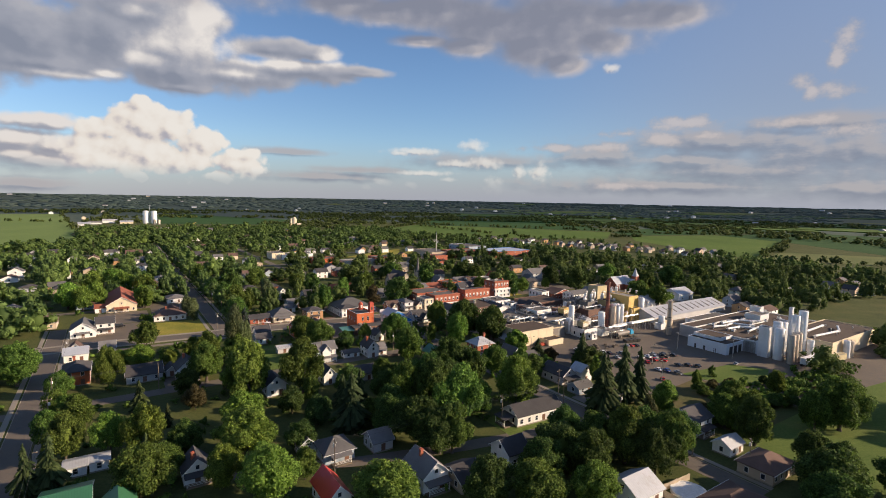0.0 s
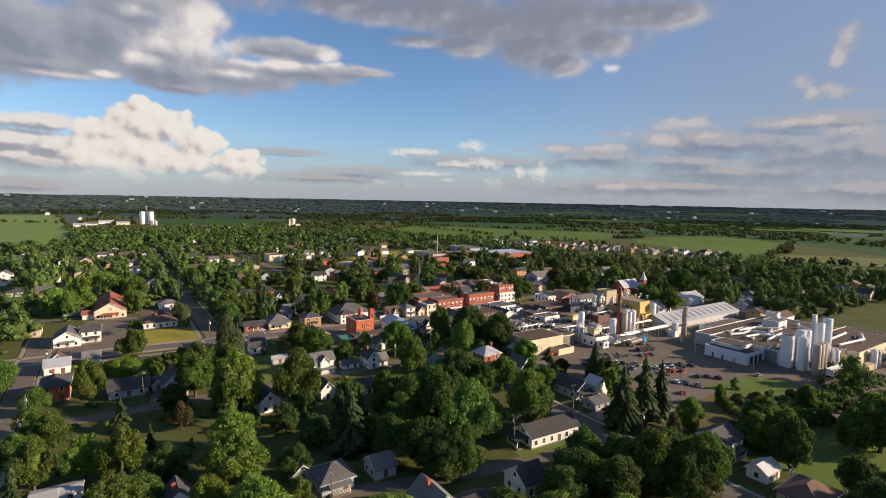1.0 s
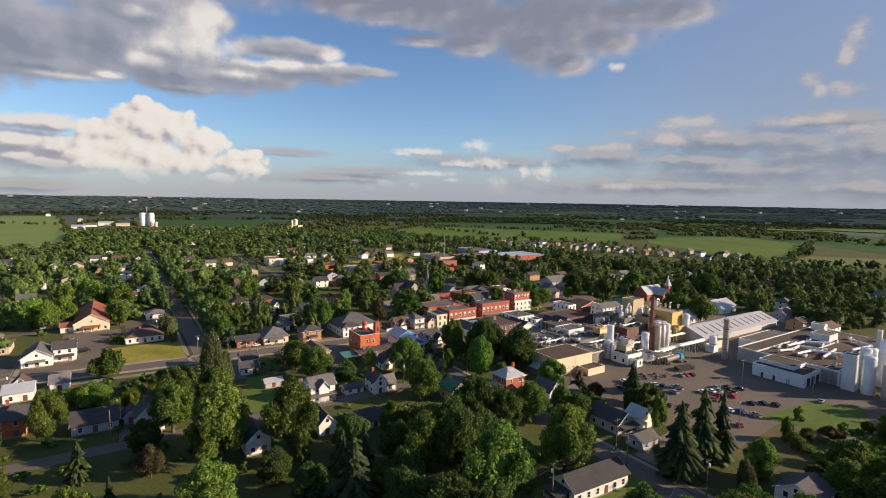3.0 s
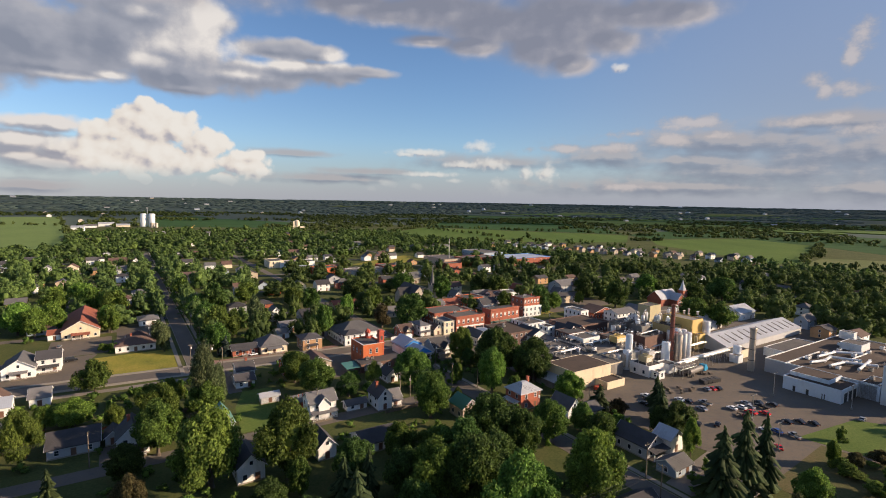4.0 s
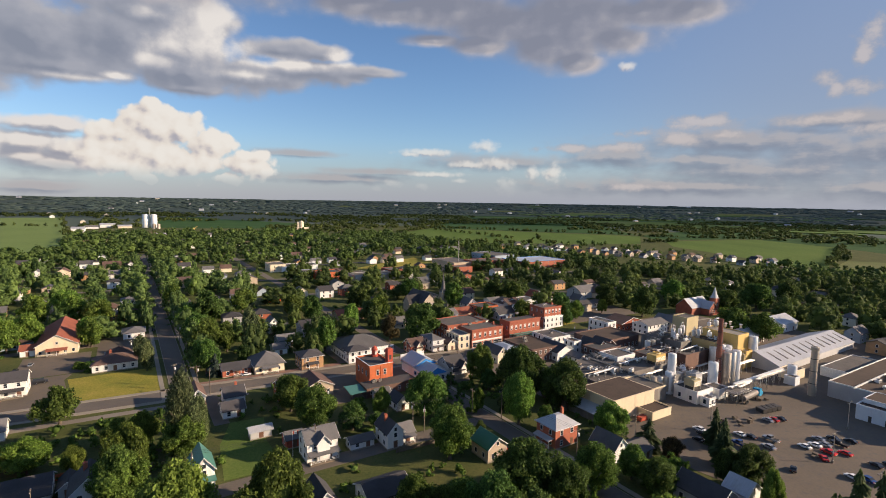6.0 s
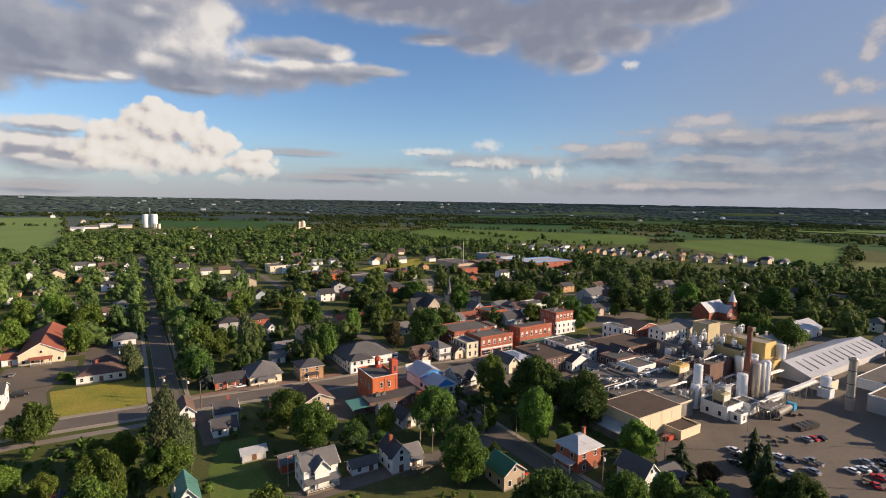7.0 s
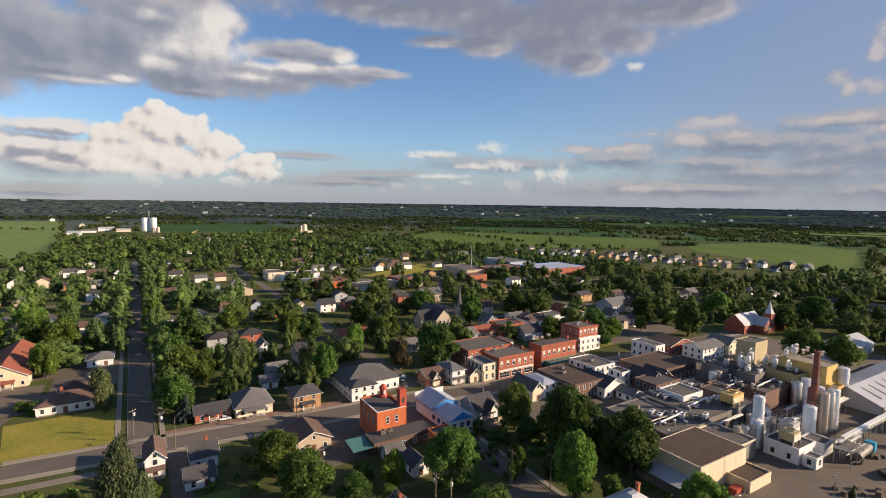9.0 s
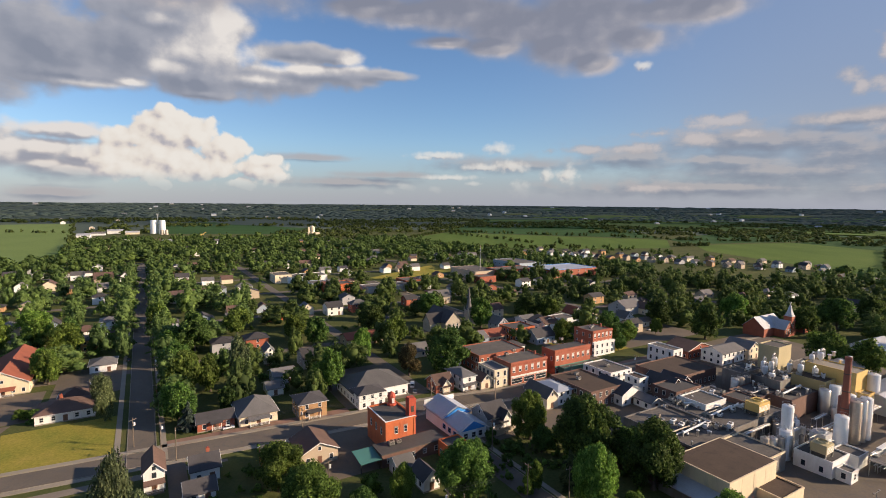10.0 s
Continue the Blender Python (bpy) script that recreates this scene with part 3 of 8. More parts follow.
def street(name, a0, a1, b0, b1, width, z, walks=(), label="grey asphalt street with worn tar patches"):
    """A street along the grid between two ends, with a kerb and pavement on the sides named."""
    along_b = a0 == a1
    h = width / 2
    sheet(name, rect(a0 - h, a0 + h, b0, b1) if along_b else rect(a0, a1, b0 - h, b0 + h), ASPHALT, z, label, "road")
    for side in walks:
        s, w = (1 if side > 0 else -1), 1.5
        o = abs(side)
        lo, hi = sorted((s * (h + o), s * (h + o + w)))
        sheet("pavement", rect(a0 + lo, a0 + hi, b0, b1) if along_b else rect(a0, a1, b0 + lo, b0 + hi), CONCRETE, 0.13, "pale concrete pavement beside the street", "pavement")
        lo, hi = sorted((s * h, s * (h + 0.18)))
        sheet("kerb", rect(a0 + lo, a0 + hi, b0, b1) if along_b else rect(a0, a1, b0 + lo, b0 + hi), CONCRETE, 0.15, "concrete kerb along the street", "kerb")
    TAKEN.append((a0 - h - 2, a0 + h + 2, b0, b1) if along_b else (a0, a1, b0 - h - 2, b0 + h + 2))


street("road", 40, 40, 252, 760, 7.0, 0.03, (-1.8, 1.2))
street("road", -29.8, -29.8, -60, 300, 6.5, 0.03, (-0.8, 0.8))
street("road", 121.5, 121.5, 40, 250, 6.5, 0.03, (0.8,))
main = [(-260, 266), (-13, 260), (96, 251), (125, 249.5), (160, 243.5), (330, 236)]
sheet("road", [(a, b - 4.4) for a, b in main] + [(a, b + 4.4) for a, b in reversed(main)], ASPHALT, 0.04, "grey asphalt main street with turning lanes", "road")
for s in (-1, 1):
    sheet("kerb", [(a, b + s * 4.4) for a, b in main] + [(a, b + s * 4.6) for a, b in reversed(main)], CONCRETE, 0.15, "concrete kerb along the street", "kerb")
    sheet("pavement", [(a, b + s * 4.9) for a, b in main] + [(a, b + s * 6.6) for a, b in reversed(main)], CONCRETE, 0.13, "pale concrete pavement beside the street", "pavement")
for p, q in zip(main, main[1:]):
    TAKEN.append((p[0], q[0], min(p[1], q[1]) - 7, max(p[1], q[1]) + 7))
street("road", -160, 118, 184, 184, 6.0, 0.035)
lane = [(10, 117), (20, 114), (48, 104), (74, 97), (100, 92), (119, 89)]
sheet("road", [(a, b - 2.6) for a, b in lane] + [(a, b + 2.6) for a, b in reversed(lane)], ASPHALT, 0.035, "narrow grey asphalt lane between gardens", "road")
for p, q in zip(lane, lane[1:]):
    TAKEN.append((p[0], q[0], min(p[1], q[1]) - 3, max(p[1], q[1]) + 3))
street("road", 215, 215, 258, 520, 7.0, 0.03, (0.8,))
for far_b in (340, 420, 500, 580, 660):
    street("road", -300, 420, far_b, far_b, 6.0, 0.025, label="narrow residential street between trees")
for far_a in (-120, 130, 300, 400):
    street("road", far_a, far_a, 262, 680, 6.0, 0.022, label="narrow residential street between trees")
sheet("paving", [(46, 259.8), (100, 256.4), (100, 261), (46, 264)], PAVING, 0.10, "reddish brick paving along the main street", "pavement")
sheet("paving", [(130, 254), (160, 248.2), (240, 246), (240, 249), (160, 250), (130, 256)], PAVING, 0.10, "reddish brick paving along the main street", "pavement")
sheet("car_park", [(156, 92), (186, 94), (190, 60), (345, 40), (345, 150), (243, 158), (150, 160), (150, 130)], LOT, 0.06, "worn brownish asphalt yard and car park of the plant", "car park")
sheet("yard", rect(150, 345, 136, 200), LOT, 0.018, "stained asphalt between the plant buildings", "yard")
sheet("lawn", [(150, 92), (186, 94), (189, 62), (150, 62)], ROUGH, 0.05, "rough brownish grass below the car park", "grass")
sheet("lawn", [(186, 100), (216, 96), (224, 84), (205, 76), (190, 80)], FIELDGRASS, 0.12, "rough sunlit grass island beside the car park", "grass")
sheet("lawn", [(8, 262.5), (34.5, 261.5), (34.5, 292), (4, 292)], LAWN, 0.05, "dry yellowish mown lawn", "grass")
sheet("car_park", [(-27, 264.5), (7, 262.6), (3, 292), (5, 299), (-14, 299), (-14, 290), (-27, 290)], LOT, 0.05, "grey asphalt car park beside a white building", "car park")
sheet("car_park", rect(-14, 10, 300, 330), LOT, 0.055, "grey asphalt forecourt of the red-roofed hall", "car park")
sheet("car_park", rect(12, 34, 318, 352), LOT, 0.05, "grey asphalt car park between houses", "car park")
sheet("car_park", rect(76, 118, 219, 250), LOT, 0.05, "asphalt yard round the fire hall", "car park")
sheet("car_park", rect(118, 150, 216, 250), LOT, 0.045, "asphalt yard beside shops", "car park")
sheet("car_park", rect(100, 132, 259.5, 300), LOT, 0.045, "asphalt lot behind the long grey building", "car park")
sheet("car_park", rect(150, 330, 198, 250), LOT, 0.035, "asphalt lanes and yards behind the main street", "car park")
sheet("car_park", rect(240, 305, 262, 286), LOT, 0.045, "open asphalt car park", "car park")
sheet("lawn", rect(216, 246, 262, 292), LAWN, 0.05, "sunlit lawn with a garden", "grass")
sheet("lawn", rect(146, 330, -30, 57), FIELDGRASS, 0.05, "wide mown grass field", "grass")
sheet("lawn", rect(90, 118, 95, 108), FIELDGRASS, 0.04, "green lawn round a white house", "grass")
sheet("lawn", [(43, 188), (58, 187.5), (57, 205), (60, 221), (50, 222), (45, 208)], FIELDGRASS, 0.04, "sunlit back lawn", "grass")
sheet("verge", [(-13, 250), (44, 246.5), (60, 244.5), (60, 243), (40, 243.8), (-13, 246.5)], GRAVEL, 0.03, "brown worn verge below the road", "verge")
# Laid in the dark GRASS, so the lawn's shade is in its colour.
sheet("lawn", rect(2, 34, 215, 243), GRASS, 0.05, "lawn below the road, its shade put into dark grass", "grass")
sheet("driveway", rect(8, 13, 187, 198), ASPHALT, 0.045, "short asphalt drive to a garage", "driveway")
sheet("driveway", rect(45.5, 50, 222, 250), ASPHALT, 0.045, "asphalt drive between houses", "driveway")
sheet("driveway", [(128, 92), (160, 92), (156, 110), (128, 106)], GRAVEL, 0.04, "gravel track beside the spruces", "driveway")
for outline, m, label in (
    ([(-330, 2050), (-145, 2050), (-56, 1110), (-62, 1015), (-50, 920), (-52, 800), (-700, 640), (-900, 2000)], YOUNG_CROP, "level green crop field"),
    ([(678, 1150), (964, 750), (790, 620), (640, 680), (492, 757), (470, 970)], CROP, "sunlit green field behind the town"),
    ([(888, 640), (1127, 594), (1067, 428), (700, 306), (690, 330), (793, 560)], CROP, "sunlit green field behind the town"),
    ([(1130, 590), (1500, 560), (1500, 300), (900, 200), (1060, 425)], CROP_DARK, "dark green crop field"),
    ([(980, 760), (1500, 900), (1500, 620), (1140, 610), (900, 660)], CROP_DARK, "dark green crop field"),
    ([(690, 1170), (900, 1500), (1300, 1150), (985, 775)], CROP_DARK, "dark green crop field"),
    ([(690, 303), (820, 330), (900, 230), (760, 200)], HAY, "pale hay field at the edge of the town"),
    ([(-40, 1190), (60, 1180), (40, 1040), (-60, 1080)], HAY, "pale stubble round the grain silos"),
    ([(70, 1340), (330, 1230), (430, 1480), (300, 1760), (110, 1900)], CROP_DARK, "level green field behind the grain silos"),
    ([(-130, 2080), (90, 1960), (280, 1800), (200, 2300), (-150, 2500)], CROP_DARK, "dark green crop field"),
    ([(213, 532), (322, 598), (330, 545), (240, 515)], LAWN, "sunlit sports field"),
):
    sheet("field", outline, m, 0.07, label, "field")

# ---- houses ----
PANES = {}


def window_meshes(w, h, frame_m):
    key = (round(w, 2), round(h, 2), frame_m.name)
    if key not in PANES:
        t, d = 0.09, 0.07
        ring = [box(-w / 2 - t, w / 2 + t, -d, 0.02, -t - 0.05, 0), box(-w / 2 - t, w / 2 + t, -d, 0.02, h, h + t),
                box(-w / 2 - t, -w / 2, -d, 0.02, 0, h), box(w / 2, w / 2 + t, -d, 0.02, 0, h), box(-w / 2, w / 2, -d * 0.8, 0.02, h * 0.48, h * 0.52)]
        pane = mesh_of("pane", [box(-w / 2, w / 2, -0.03, 0.02, 0, h)], GLASS)
        whole = mesh_of("window", ring, frame_m)
        whole.materials.append(GLASS)
        loops = [(w / 2 + t, -t, h + t, 0.02), (w / 2 + t, -t, h + t, -d), (w / 2, 0, h, -d), (w / 2, 0, h, -0.03)]
        v = [(x, y, z) for o, z0, z1, y in loops for x, z in ((-o, z0), (o, z0), (o, z1), (-o, z1))]
        f = [(4 * i + k, 4 * i + (k + 1) % 4, 4 * i + 4 + (k + 1) % 4, 4 * i + 4 + k) for i in range(3) for k in range(4)] + [(12, 13, 14, 15)]
        both = mesh_of("far_window", [(v, f)], frame_m)
        both.materials.append(GLASS)
        both.polygons[12].material_index = 1
        PANES[key] = (whole, pane, both)
    return PANES[key]


def put_window(parent, at, w, h, near, frame_m):
    frame_me, pane, both = window_meshes(w, h, frame_m)
    if near:
        ob = part("window", frame_me, None, parent, at=at)
        part("pane", pane, None, ob)
    else:
        part("window", both, None, parent, at=at)


def sides_of(L, W):
    """The four walls of a block: turn about z, half depth to the wall, and the wall's length. Turn 0 is the wall towards -y."""
    return ((0, W / 2, L), (90, L / 2, W), (180, W / 2, L), (270, L / 2, W))


def windows_on(parent, L, W, h, storeys, near, frame_m, pitch=2.7, w=0.95, tall=1.35, skip=(), door=None):
    for n, (turn, depth, length) in enumerate(sides_of(L, W)):
        if n in skip:
            continue
        count = max(1, int((length - 1.0) / pitch))
        if not near:
            count = min(count, 6 if length > 20 else 2 if n == 0 else 1)
        for s in range(storeys):
            z = 0.95 + s * (h / storeys)
            for k in range(count):
                x = (k - (count - 1) / 2) * length / (count + 0.15)
                at = Matrix.Rotation(radians(turn), 4, "Z") @ Matrix.Translation((x, -depth, z))
                if door == n and s == 0 and k == count // 2:
                    part("door", [box(-0.5, 0.5, -0.05, 0.03, -0.9, 1.2), box(-0.62, 0.62, -0.03, 0.02, -0.9, 1.34)], DOORWOOD, parent, at=at)
                else:
                    put_window(parent, at, w, min(tall, h / storeys - 1.2), near and n == 0, frame_m)


def gable_walls(L, W, h, rh):
    return [extrude([(-W / 2, 0), (W / 2, 0), (W / 2, h), (0, h + rh), (-W / 2, h)], -L / 2, L / 2)]


def gable_roof(L, W, h, rh, over=0.45, t=0.2):
    s = rh / (W / 2)
    o = [(-W / 2 - over, h - over * s), (0, h + rh + 0.02), (W / 2 + over, h - over * s), (W / 2 + over, h - over * s + t), (0, h + rh + t + 0.05), (-W / 2 - over, h - over * s + t)]
    v = [(x, y, z) for x in (-L / 2 - over, L / 2 + over) for y, z in o]
    f = [(0, 1, 4, 5), (1, 2, 3, 4), (6, 11, 10, 7), (7, 10, 9, 8)]
    f += [(0, 6, 7, 1), (1, 7, 8, 2), (2, 8, 9, 3), (3, 9, 10, 4), (4, 10, 11, 5), (5, 11, 6, 0)]
    return [(v, f)]


def hip_roof(L, W, h, rh, over=0.5, t=0.22, cap=0.0):
    a, b, r = L / 2 + over, W / 2 + over, max((L - W) / 2, 0.05) + cap
    c = cap + 0.02
    v = [(-a, -b, h - 0.1), (a, -b, h - 0.1), (a, b, h - 0.1), (-a, b, h - 0.1), (-a, -b, h - 0.1 + t), (a, -b, h - 0.1 + t), (a, b, h - 0.1 + t), (-a, b, h - 0.1 + t),
         (-r, -c, h + rh), (r, -c, h + rh), (r, c, h + rh), (-r, c, h + rh)]
    f = [(3, 2, 1, 0), (0, 1, 5, 4), (1, 2, 6, 5), (2, 3, 7, 6), (3, 0, 4, 7), (4, 5, 9, 8), (5, 6, 10, 9), (6, 7, 11, 10), (7, 4, 8, 11), (8, 9, 10, 11)]
    return [(v, f)]


def house(label, a0, a1, b0, b1, h, rh, wall, roof_m, ridge="a", roof="gable", storeys=1, near=True, chimney=None, porch=None, door=0, frame_m=None,
          name="house", category="house", group="", rot=0.0, attic=True, skip=(), wins=True):
    """A pitched-roof house on a block of the grid. ridge: along a or b. porch: (side, length, depth)."""
    L, W = a1 - a0, b1 - b0
    turn = rot
    if ridge == "b":
        L, W, turn = W, L, rot + 90
        door = None if door is None else (door - 1) % 4
        skip = tuple((s - 1) % 4 for s in skip)
    frame_m = frame_m or TRIM
    ob = thing(name, town((a0 + a1) / 2, (b0 + b1) / 2, 0, turn), label, category, group)
    TAKEN.append((a0 - 1, a1 + 1, b0 - 1, b1 + 1))
    part("wall", gable_walls(L, W, h, rh) if roof == "gable" else [box(-L / 2, L / 2, -W / 2, W / 2, 0, h)], wall, ob)
    r = part("roof", gable_roof(L, W, h, rh) if roof == "gable" else hip_roof(L, W, h, rh, cap=0.6 if roof == "deck" else 0.0), roof_m, ob)
    if near:
        part("foundation", [box(-L / 2 - 0.06, L / 2 + 0.06, -W / 2 - 0.06, W / 2 + 0.06, 0, 0.35)], CONCRETE, ob)
    if near and roof != "gable":
        part("gutter", [box(-L / 2 - 0.6, L / 2 + 0.6, s * (W / 2 + 0.56) - 0.07, s * (W / 2 + 0.56) + 0.07, h - 0.06, h + 0.08) for s in (-1, 1)], TRIM, r)
    if near and roof == "gable":
        s = rh / (W / 2)
        rake = [(-W / 2 - 0.45, h - 0.45 * s - 0.05), (0, h + rh - 0.05), (0, h + rh + 0.2), (-W / 2 - 0.45, h - 0.45 * s + 0.17)]
        other = [(-y, z) for y, z in reversed(rake)]
        for x in (-L / 2 - 0.52, L / 2 + 0.46):
            part("bargeboard", [extrude(o, x, x + 0.06) for o in (rake, other)], TRIM, r)
    if wins:
        windows_on(ob, L, W, h, storeys, near, frame_m, 2.7 if near else 3.9, skip=skip, door=door)
        if roof == "gable" and attic and rh > 2.0:
            for turn_w in (90, 270):
                put_window(ob, Matrix.Rotation(radians(turn_w), 4, "Z") @ Matrix.Translation((0, -L / 2, h + 0.3)), 0.8, 1.0, False, frame_m)
    if chimney is not None:
        x = chimney * L / 2
        c = part("chimney", [box(x - 0.4, x + 0.4, 0.4, 1.2, h, h + rh + 1.0), box(x - 0.48, x + 0.48, 0.32, 1.28, h + rh + 0.85, h + rh + 1.05)], BRICK, ob)
        part("flue", [lathe([(0.14, h + rh + 1.0), (0.14, h + rh + 1.3)], 8, x, 0.8)], RUST, c)
    if porch:
        side, length, depth = porch
        if ridge == "b":
            side = (side - 1) % 4
        sd = sides_of(L, W)[side]
        at = Matrix.Rotation(radians(sd[0]), 4, "Z") @ Matrix.Translation((0, -sd[1], 0))
        pr = part("porch", [box(-length / 2, length / 2, -depth, 0, 0, 0.4)], WOOD, ob, at=at)
        part("porch_roof", [extrude([(-depth - 0.3, 2.55), (0.0, 3.0), (0.0, 3.18), (-depth - 0.3, 2.72)], -length / 2 - 0.3, length / 2 + 0.3)], roof_m, pr)
        for k in range(max(2, int(length / 2.2))):
            x = -length / 2 + 0.2 + k * (length - 0.4) / (max(2, int(length / 2.2)) - 1)
            part("post", [box(x - 0.08, x + 0.08, -depth + 0.1, -depth + 0.26, 0.4, 2.62)], TRIM, pr)
        part("railing", [box(-length / 2 + 0.2, length / 2 - 0.2, -depth + 0.14, -depth + 0.2, z, z + 0.07) for z in (0.65, 1.0, 1.3)], TRIM, pr)
    return ob


def flat(label, a0, a1, b0, b1, h, wall, roof_m, storeys=1, near=True, name="building", category="building", group="", rot=0.0, wins=True, skip=(), door=None,
         pitch=2.7, w=1.0, tall=1.5, parapet=0.45, cap=None, base=0.0, frame_m=None):
    """A flat-roofed block with a low parapet and a coping."""
    L, W = a1 - a0, b1 - b0
    ob = thing(name, town((a0 + a1) / 2, (b0 + b1) / 2, base, rot), label, category, group)
    if not near:
        pitch, skip = 5.5, (1, 2)
    TAKEN.append((a0 - 1, a1 + 1, b0 - 1, b1 + 1))
    part("wall", [box(-L / 2, L / 2, -W / 2, W / 2, 0, h)], wall, ob)
    part("roof", [box(-L / 2 + 0.25, L / 2 - 0.25, -W / 2 + 0.25, W / 2 - 0.25, h - 0.1, h + 0.08)], roof_m, ob)
    if parapet:
        p, o = parapet, 0.06
        part("parapet", [box(-L / 2 - o, L / 2 + o, -W / 2 - o, -W / 2 + 0.25, h, h + p), box(-L / 2 - o, L / 2 + o, W / 2 - 0.25, W / 2 + o, h, h + p),
                         box(-L / 2 - o, -L / 2 + 0.25, -W / 2 + 0.25, W / 2 - 0.25, h, h + p), box(L / 2 - 0.25, L / 2 + o, -W / 2 + 0.25, W / 2 - 0.25, h, h + p)], cap or wall, ob)
    if wins:
        windows_on(ob, L, W, h, storeys, near, frame_m or TRIM, pitch, w, tall, skip, door)
    return ob


def rooftop_unit(a, b, z, w=1.6, d=1.2, h=1.1, m=None, name="rooftop_unit", label="pale metal air handling unit on a flat roof", rot=0.0):
    ob = thing(name, town(a, b, z, rot), label, "air handler", "rooftop units")
    part("body", [box(-w / 2, w / 2, -d / 2, d / 2, 0.15, h)], m or STEEL, ob)
    part("base", [box(-w / 2 - 0.08, w / 2 + 0.08, -d / 2 - 0.08, d / 2 + 0.08, 0, 0.15)], DARKTRIM, ob)
    part("fan", [lathe([(0.38 * min(w, d), h), (0.38 * min(w, d), h + 0.14), (0.3 * min(w, d), h + 0.16)], 12)], DARKTRIM, ob)
    part("grille", [box(-w * 0.4, w * 0.4, -d / 2 - 0.03, -d / 2, 0.3 + k * 0.16, 0.37 + k * 0.16) for k in range(4)], DARKTRIM, ob)
    return ob


def vent(a, b, z, r=0.25, h=0.8):
    ob = thing("roof_vent", town(a, b, z), "small round metal roof vent", "vent", "roof vents")
    part("pipe", [lathe([(r, 0), (r, h)], 10)], STEEL, ob)
    part("cowl", [lathe([(r * 1.5, h), (r * 1.6, h + 0.12), (r * 0.3, h + 0.35)], 10)], TRIM, ob)


def tank(a, b, r, h, m, label, dome=0.25, group="plant tanks", legs=False, ladder=True, z=0.0, name="storage_tank"):
    """A standing tank with a domed top, seams, a rail and a ladder."""
    ob = thing(name, town(a, b, z), label, "tank", group)
    z0 = 1.2 if legs else 0.0
    prof = [(r, z0), (r, z0 + h)] + [(r * math.cos(radians(q)), z0 + h + dome * r * math.sin(radians(q))) for q in (20, 40, 60, 80, 89)]
    part("shell", [lathe(prof, 28)], m, ob, smooth=True)
    part("seam", [lathe([(r + 0.015, z0 + k * 3.0), (r + 0.03, z0 + k * 3.0 + 0.05), (r + 0.015, z0 + k * 3.0 + 0.1)], 28) for k in range(1, max(2, int(h / 3)))], m, ob)
    part("manhole", [lathe([(0.3, z0 + h + dome * r), (0.3, z0 + h + dome * r + 0.25)], 10)], STEEL, ob)
    rim = [(0.96 * r * math.cos(i * math.pi / 5), 0.96 * r * math.sin(i * math.pi / 5), z0 + h + z) for i in range(11) for z in (0.9, 0.0, 0.9)]
    part("top_rail", [tube(rim, 0.03, 4)], STEEL, ob)
    if ladder:
        part("ladder", [bar((x, -r - 0.15, z0), (x, -r - 0.15, z0 + h + 1), 0.03, 4) for x in (-0.22, 0.22)] + [bar((-0.22, -r - 0.15, z0 + 0.4 * k), (0.22, -r - 0.15, z0 + 0.4 * k), 0.02, 4) for k in range(1, int(h / 0.4))], STEEL, ob)
    if legs:
        for i in range(4):
            q = math.pi / 4 + i * math.pi / 2
            part("leg", [bar((r * 0.8 * math.cos(q), r * 0.8 * math.sin(q), 0), (r * 0.8 * math.cos(q), r * 0.8 * math.sin(q), z0 + 0.1), 0.1, 6)], STEEL, ob)
    TAKEN.append((a - r, a + r, b - r, b + r))
    return ob


# Blocks south of the second street.
house("white clapboard cottage, gable end to the yard", 36.5, 43, 159.5, 168, 4.2, 2.8, WHITE, SHINGLE, "b")
house("white two-storey house with a dark steep gable", 12, 19.5, 189, 198, 5.0, 3.4, WHITE, SHINGLE, "b", storeys=2, porch=(0, 6, 1.8), chimney=0.3)
house("low grey bungalow with a wide dark roof", -3.5, 8, 197, 207, 3.0, 2.6, GREYSIDE, SHINGLE, "a")
house("small garage with a white door", 9.3, 13, 198.5, 204.5, 2.6, 1.5, GREYSIDE, SHINGLE, "b", name="garage", category="garage", attic=False)
house("orange-brick house with a dark hipped roof", -22.5, -14.5, 205, 216, 5.2, 2.4, ORANGE, SHINGLE, "b", roof="hip", storeys=2, chimney=0.5)
house("white house under a pale blue roof", -24, -16, 236, 244, 3.4, 2.0, WHITE, BLUEROOF, "a")
house("cream cottage with a brown gable", -23, -18, 250.5 - 6, 250, 3.4, 2.4, CREAM, BROWNSHINGLE, "b")
house("small white house half hidden by trees", -12, -6.5, 241, 248, 3.2, 2.2, WHITE, GREYSHINGLE, "a")
house("white hall with its gable to the road", -24, -14, 276, 290, 4.2, 3.2, WHITE, GREYSHINGLE, "b", porch=(0, 5, 1.6))
house("white two-storey house with a brick porch", -14, -6.5, 280, 289, 5.6, 2.2, WHITE, SHINGLE, "a", storeys=2, porch=(0, 6, 2.0))
house("tan house under a broad brown hipped roof", -42, -31, 303, 316, 3.4, 3.0, TANSIDE, BROWNSHINGLE, "a", roof="hip")
house("white farmhouse with a steep dark gable", 6, 12, 115, 122, 3.4, 2.8, WHITE, SHINGLE, "b", storeys=1, porch=(0, 5.5, 1.8), chimney=-0.4)
house("long white shed with a flat roof", -17.8, -13.4, 133, 138, 2.7, 0.5, WHITE, METALROOF, "a", name="shed", category="shed", attic=False, door=None)
house("white box shed with a metal roof", -12.8, -8.8, 133.5, 138, 2.7, 0.5, WHITE, METALROOF, "a", name="shed", category="shed", attic=False, door=None)
house("barn with a green metal roof", -20.5, -12, 108, 122, 3.6, 2.4, GREYSIDE, GREENROOF, "a", attic=False)
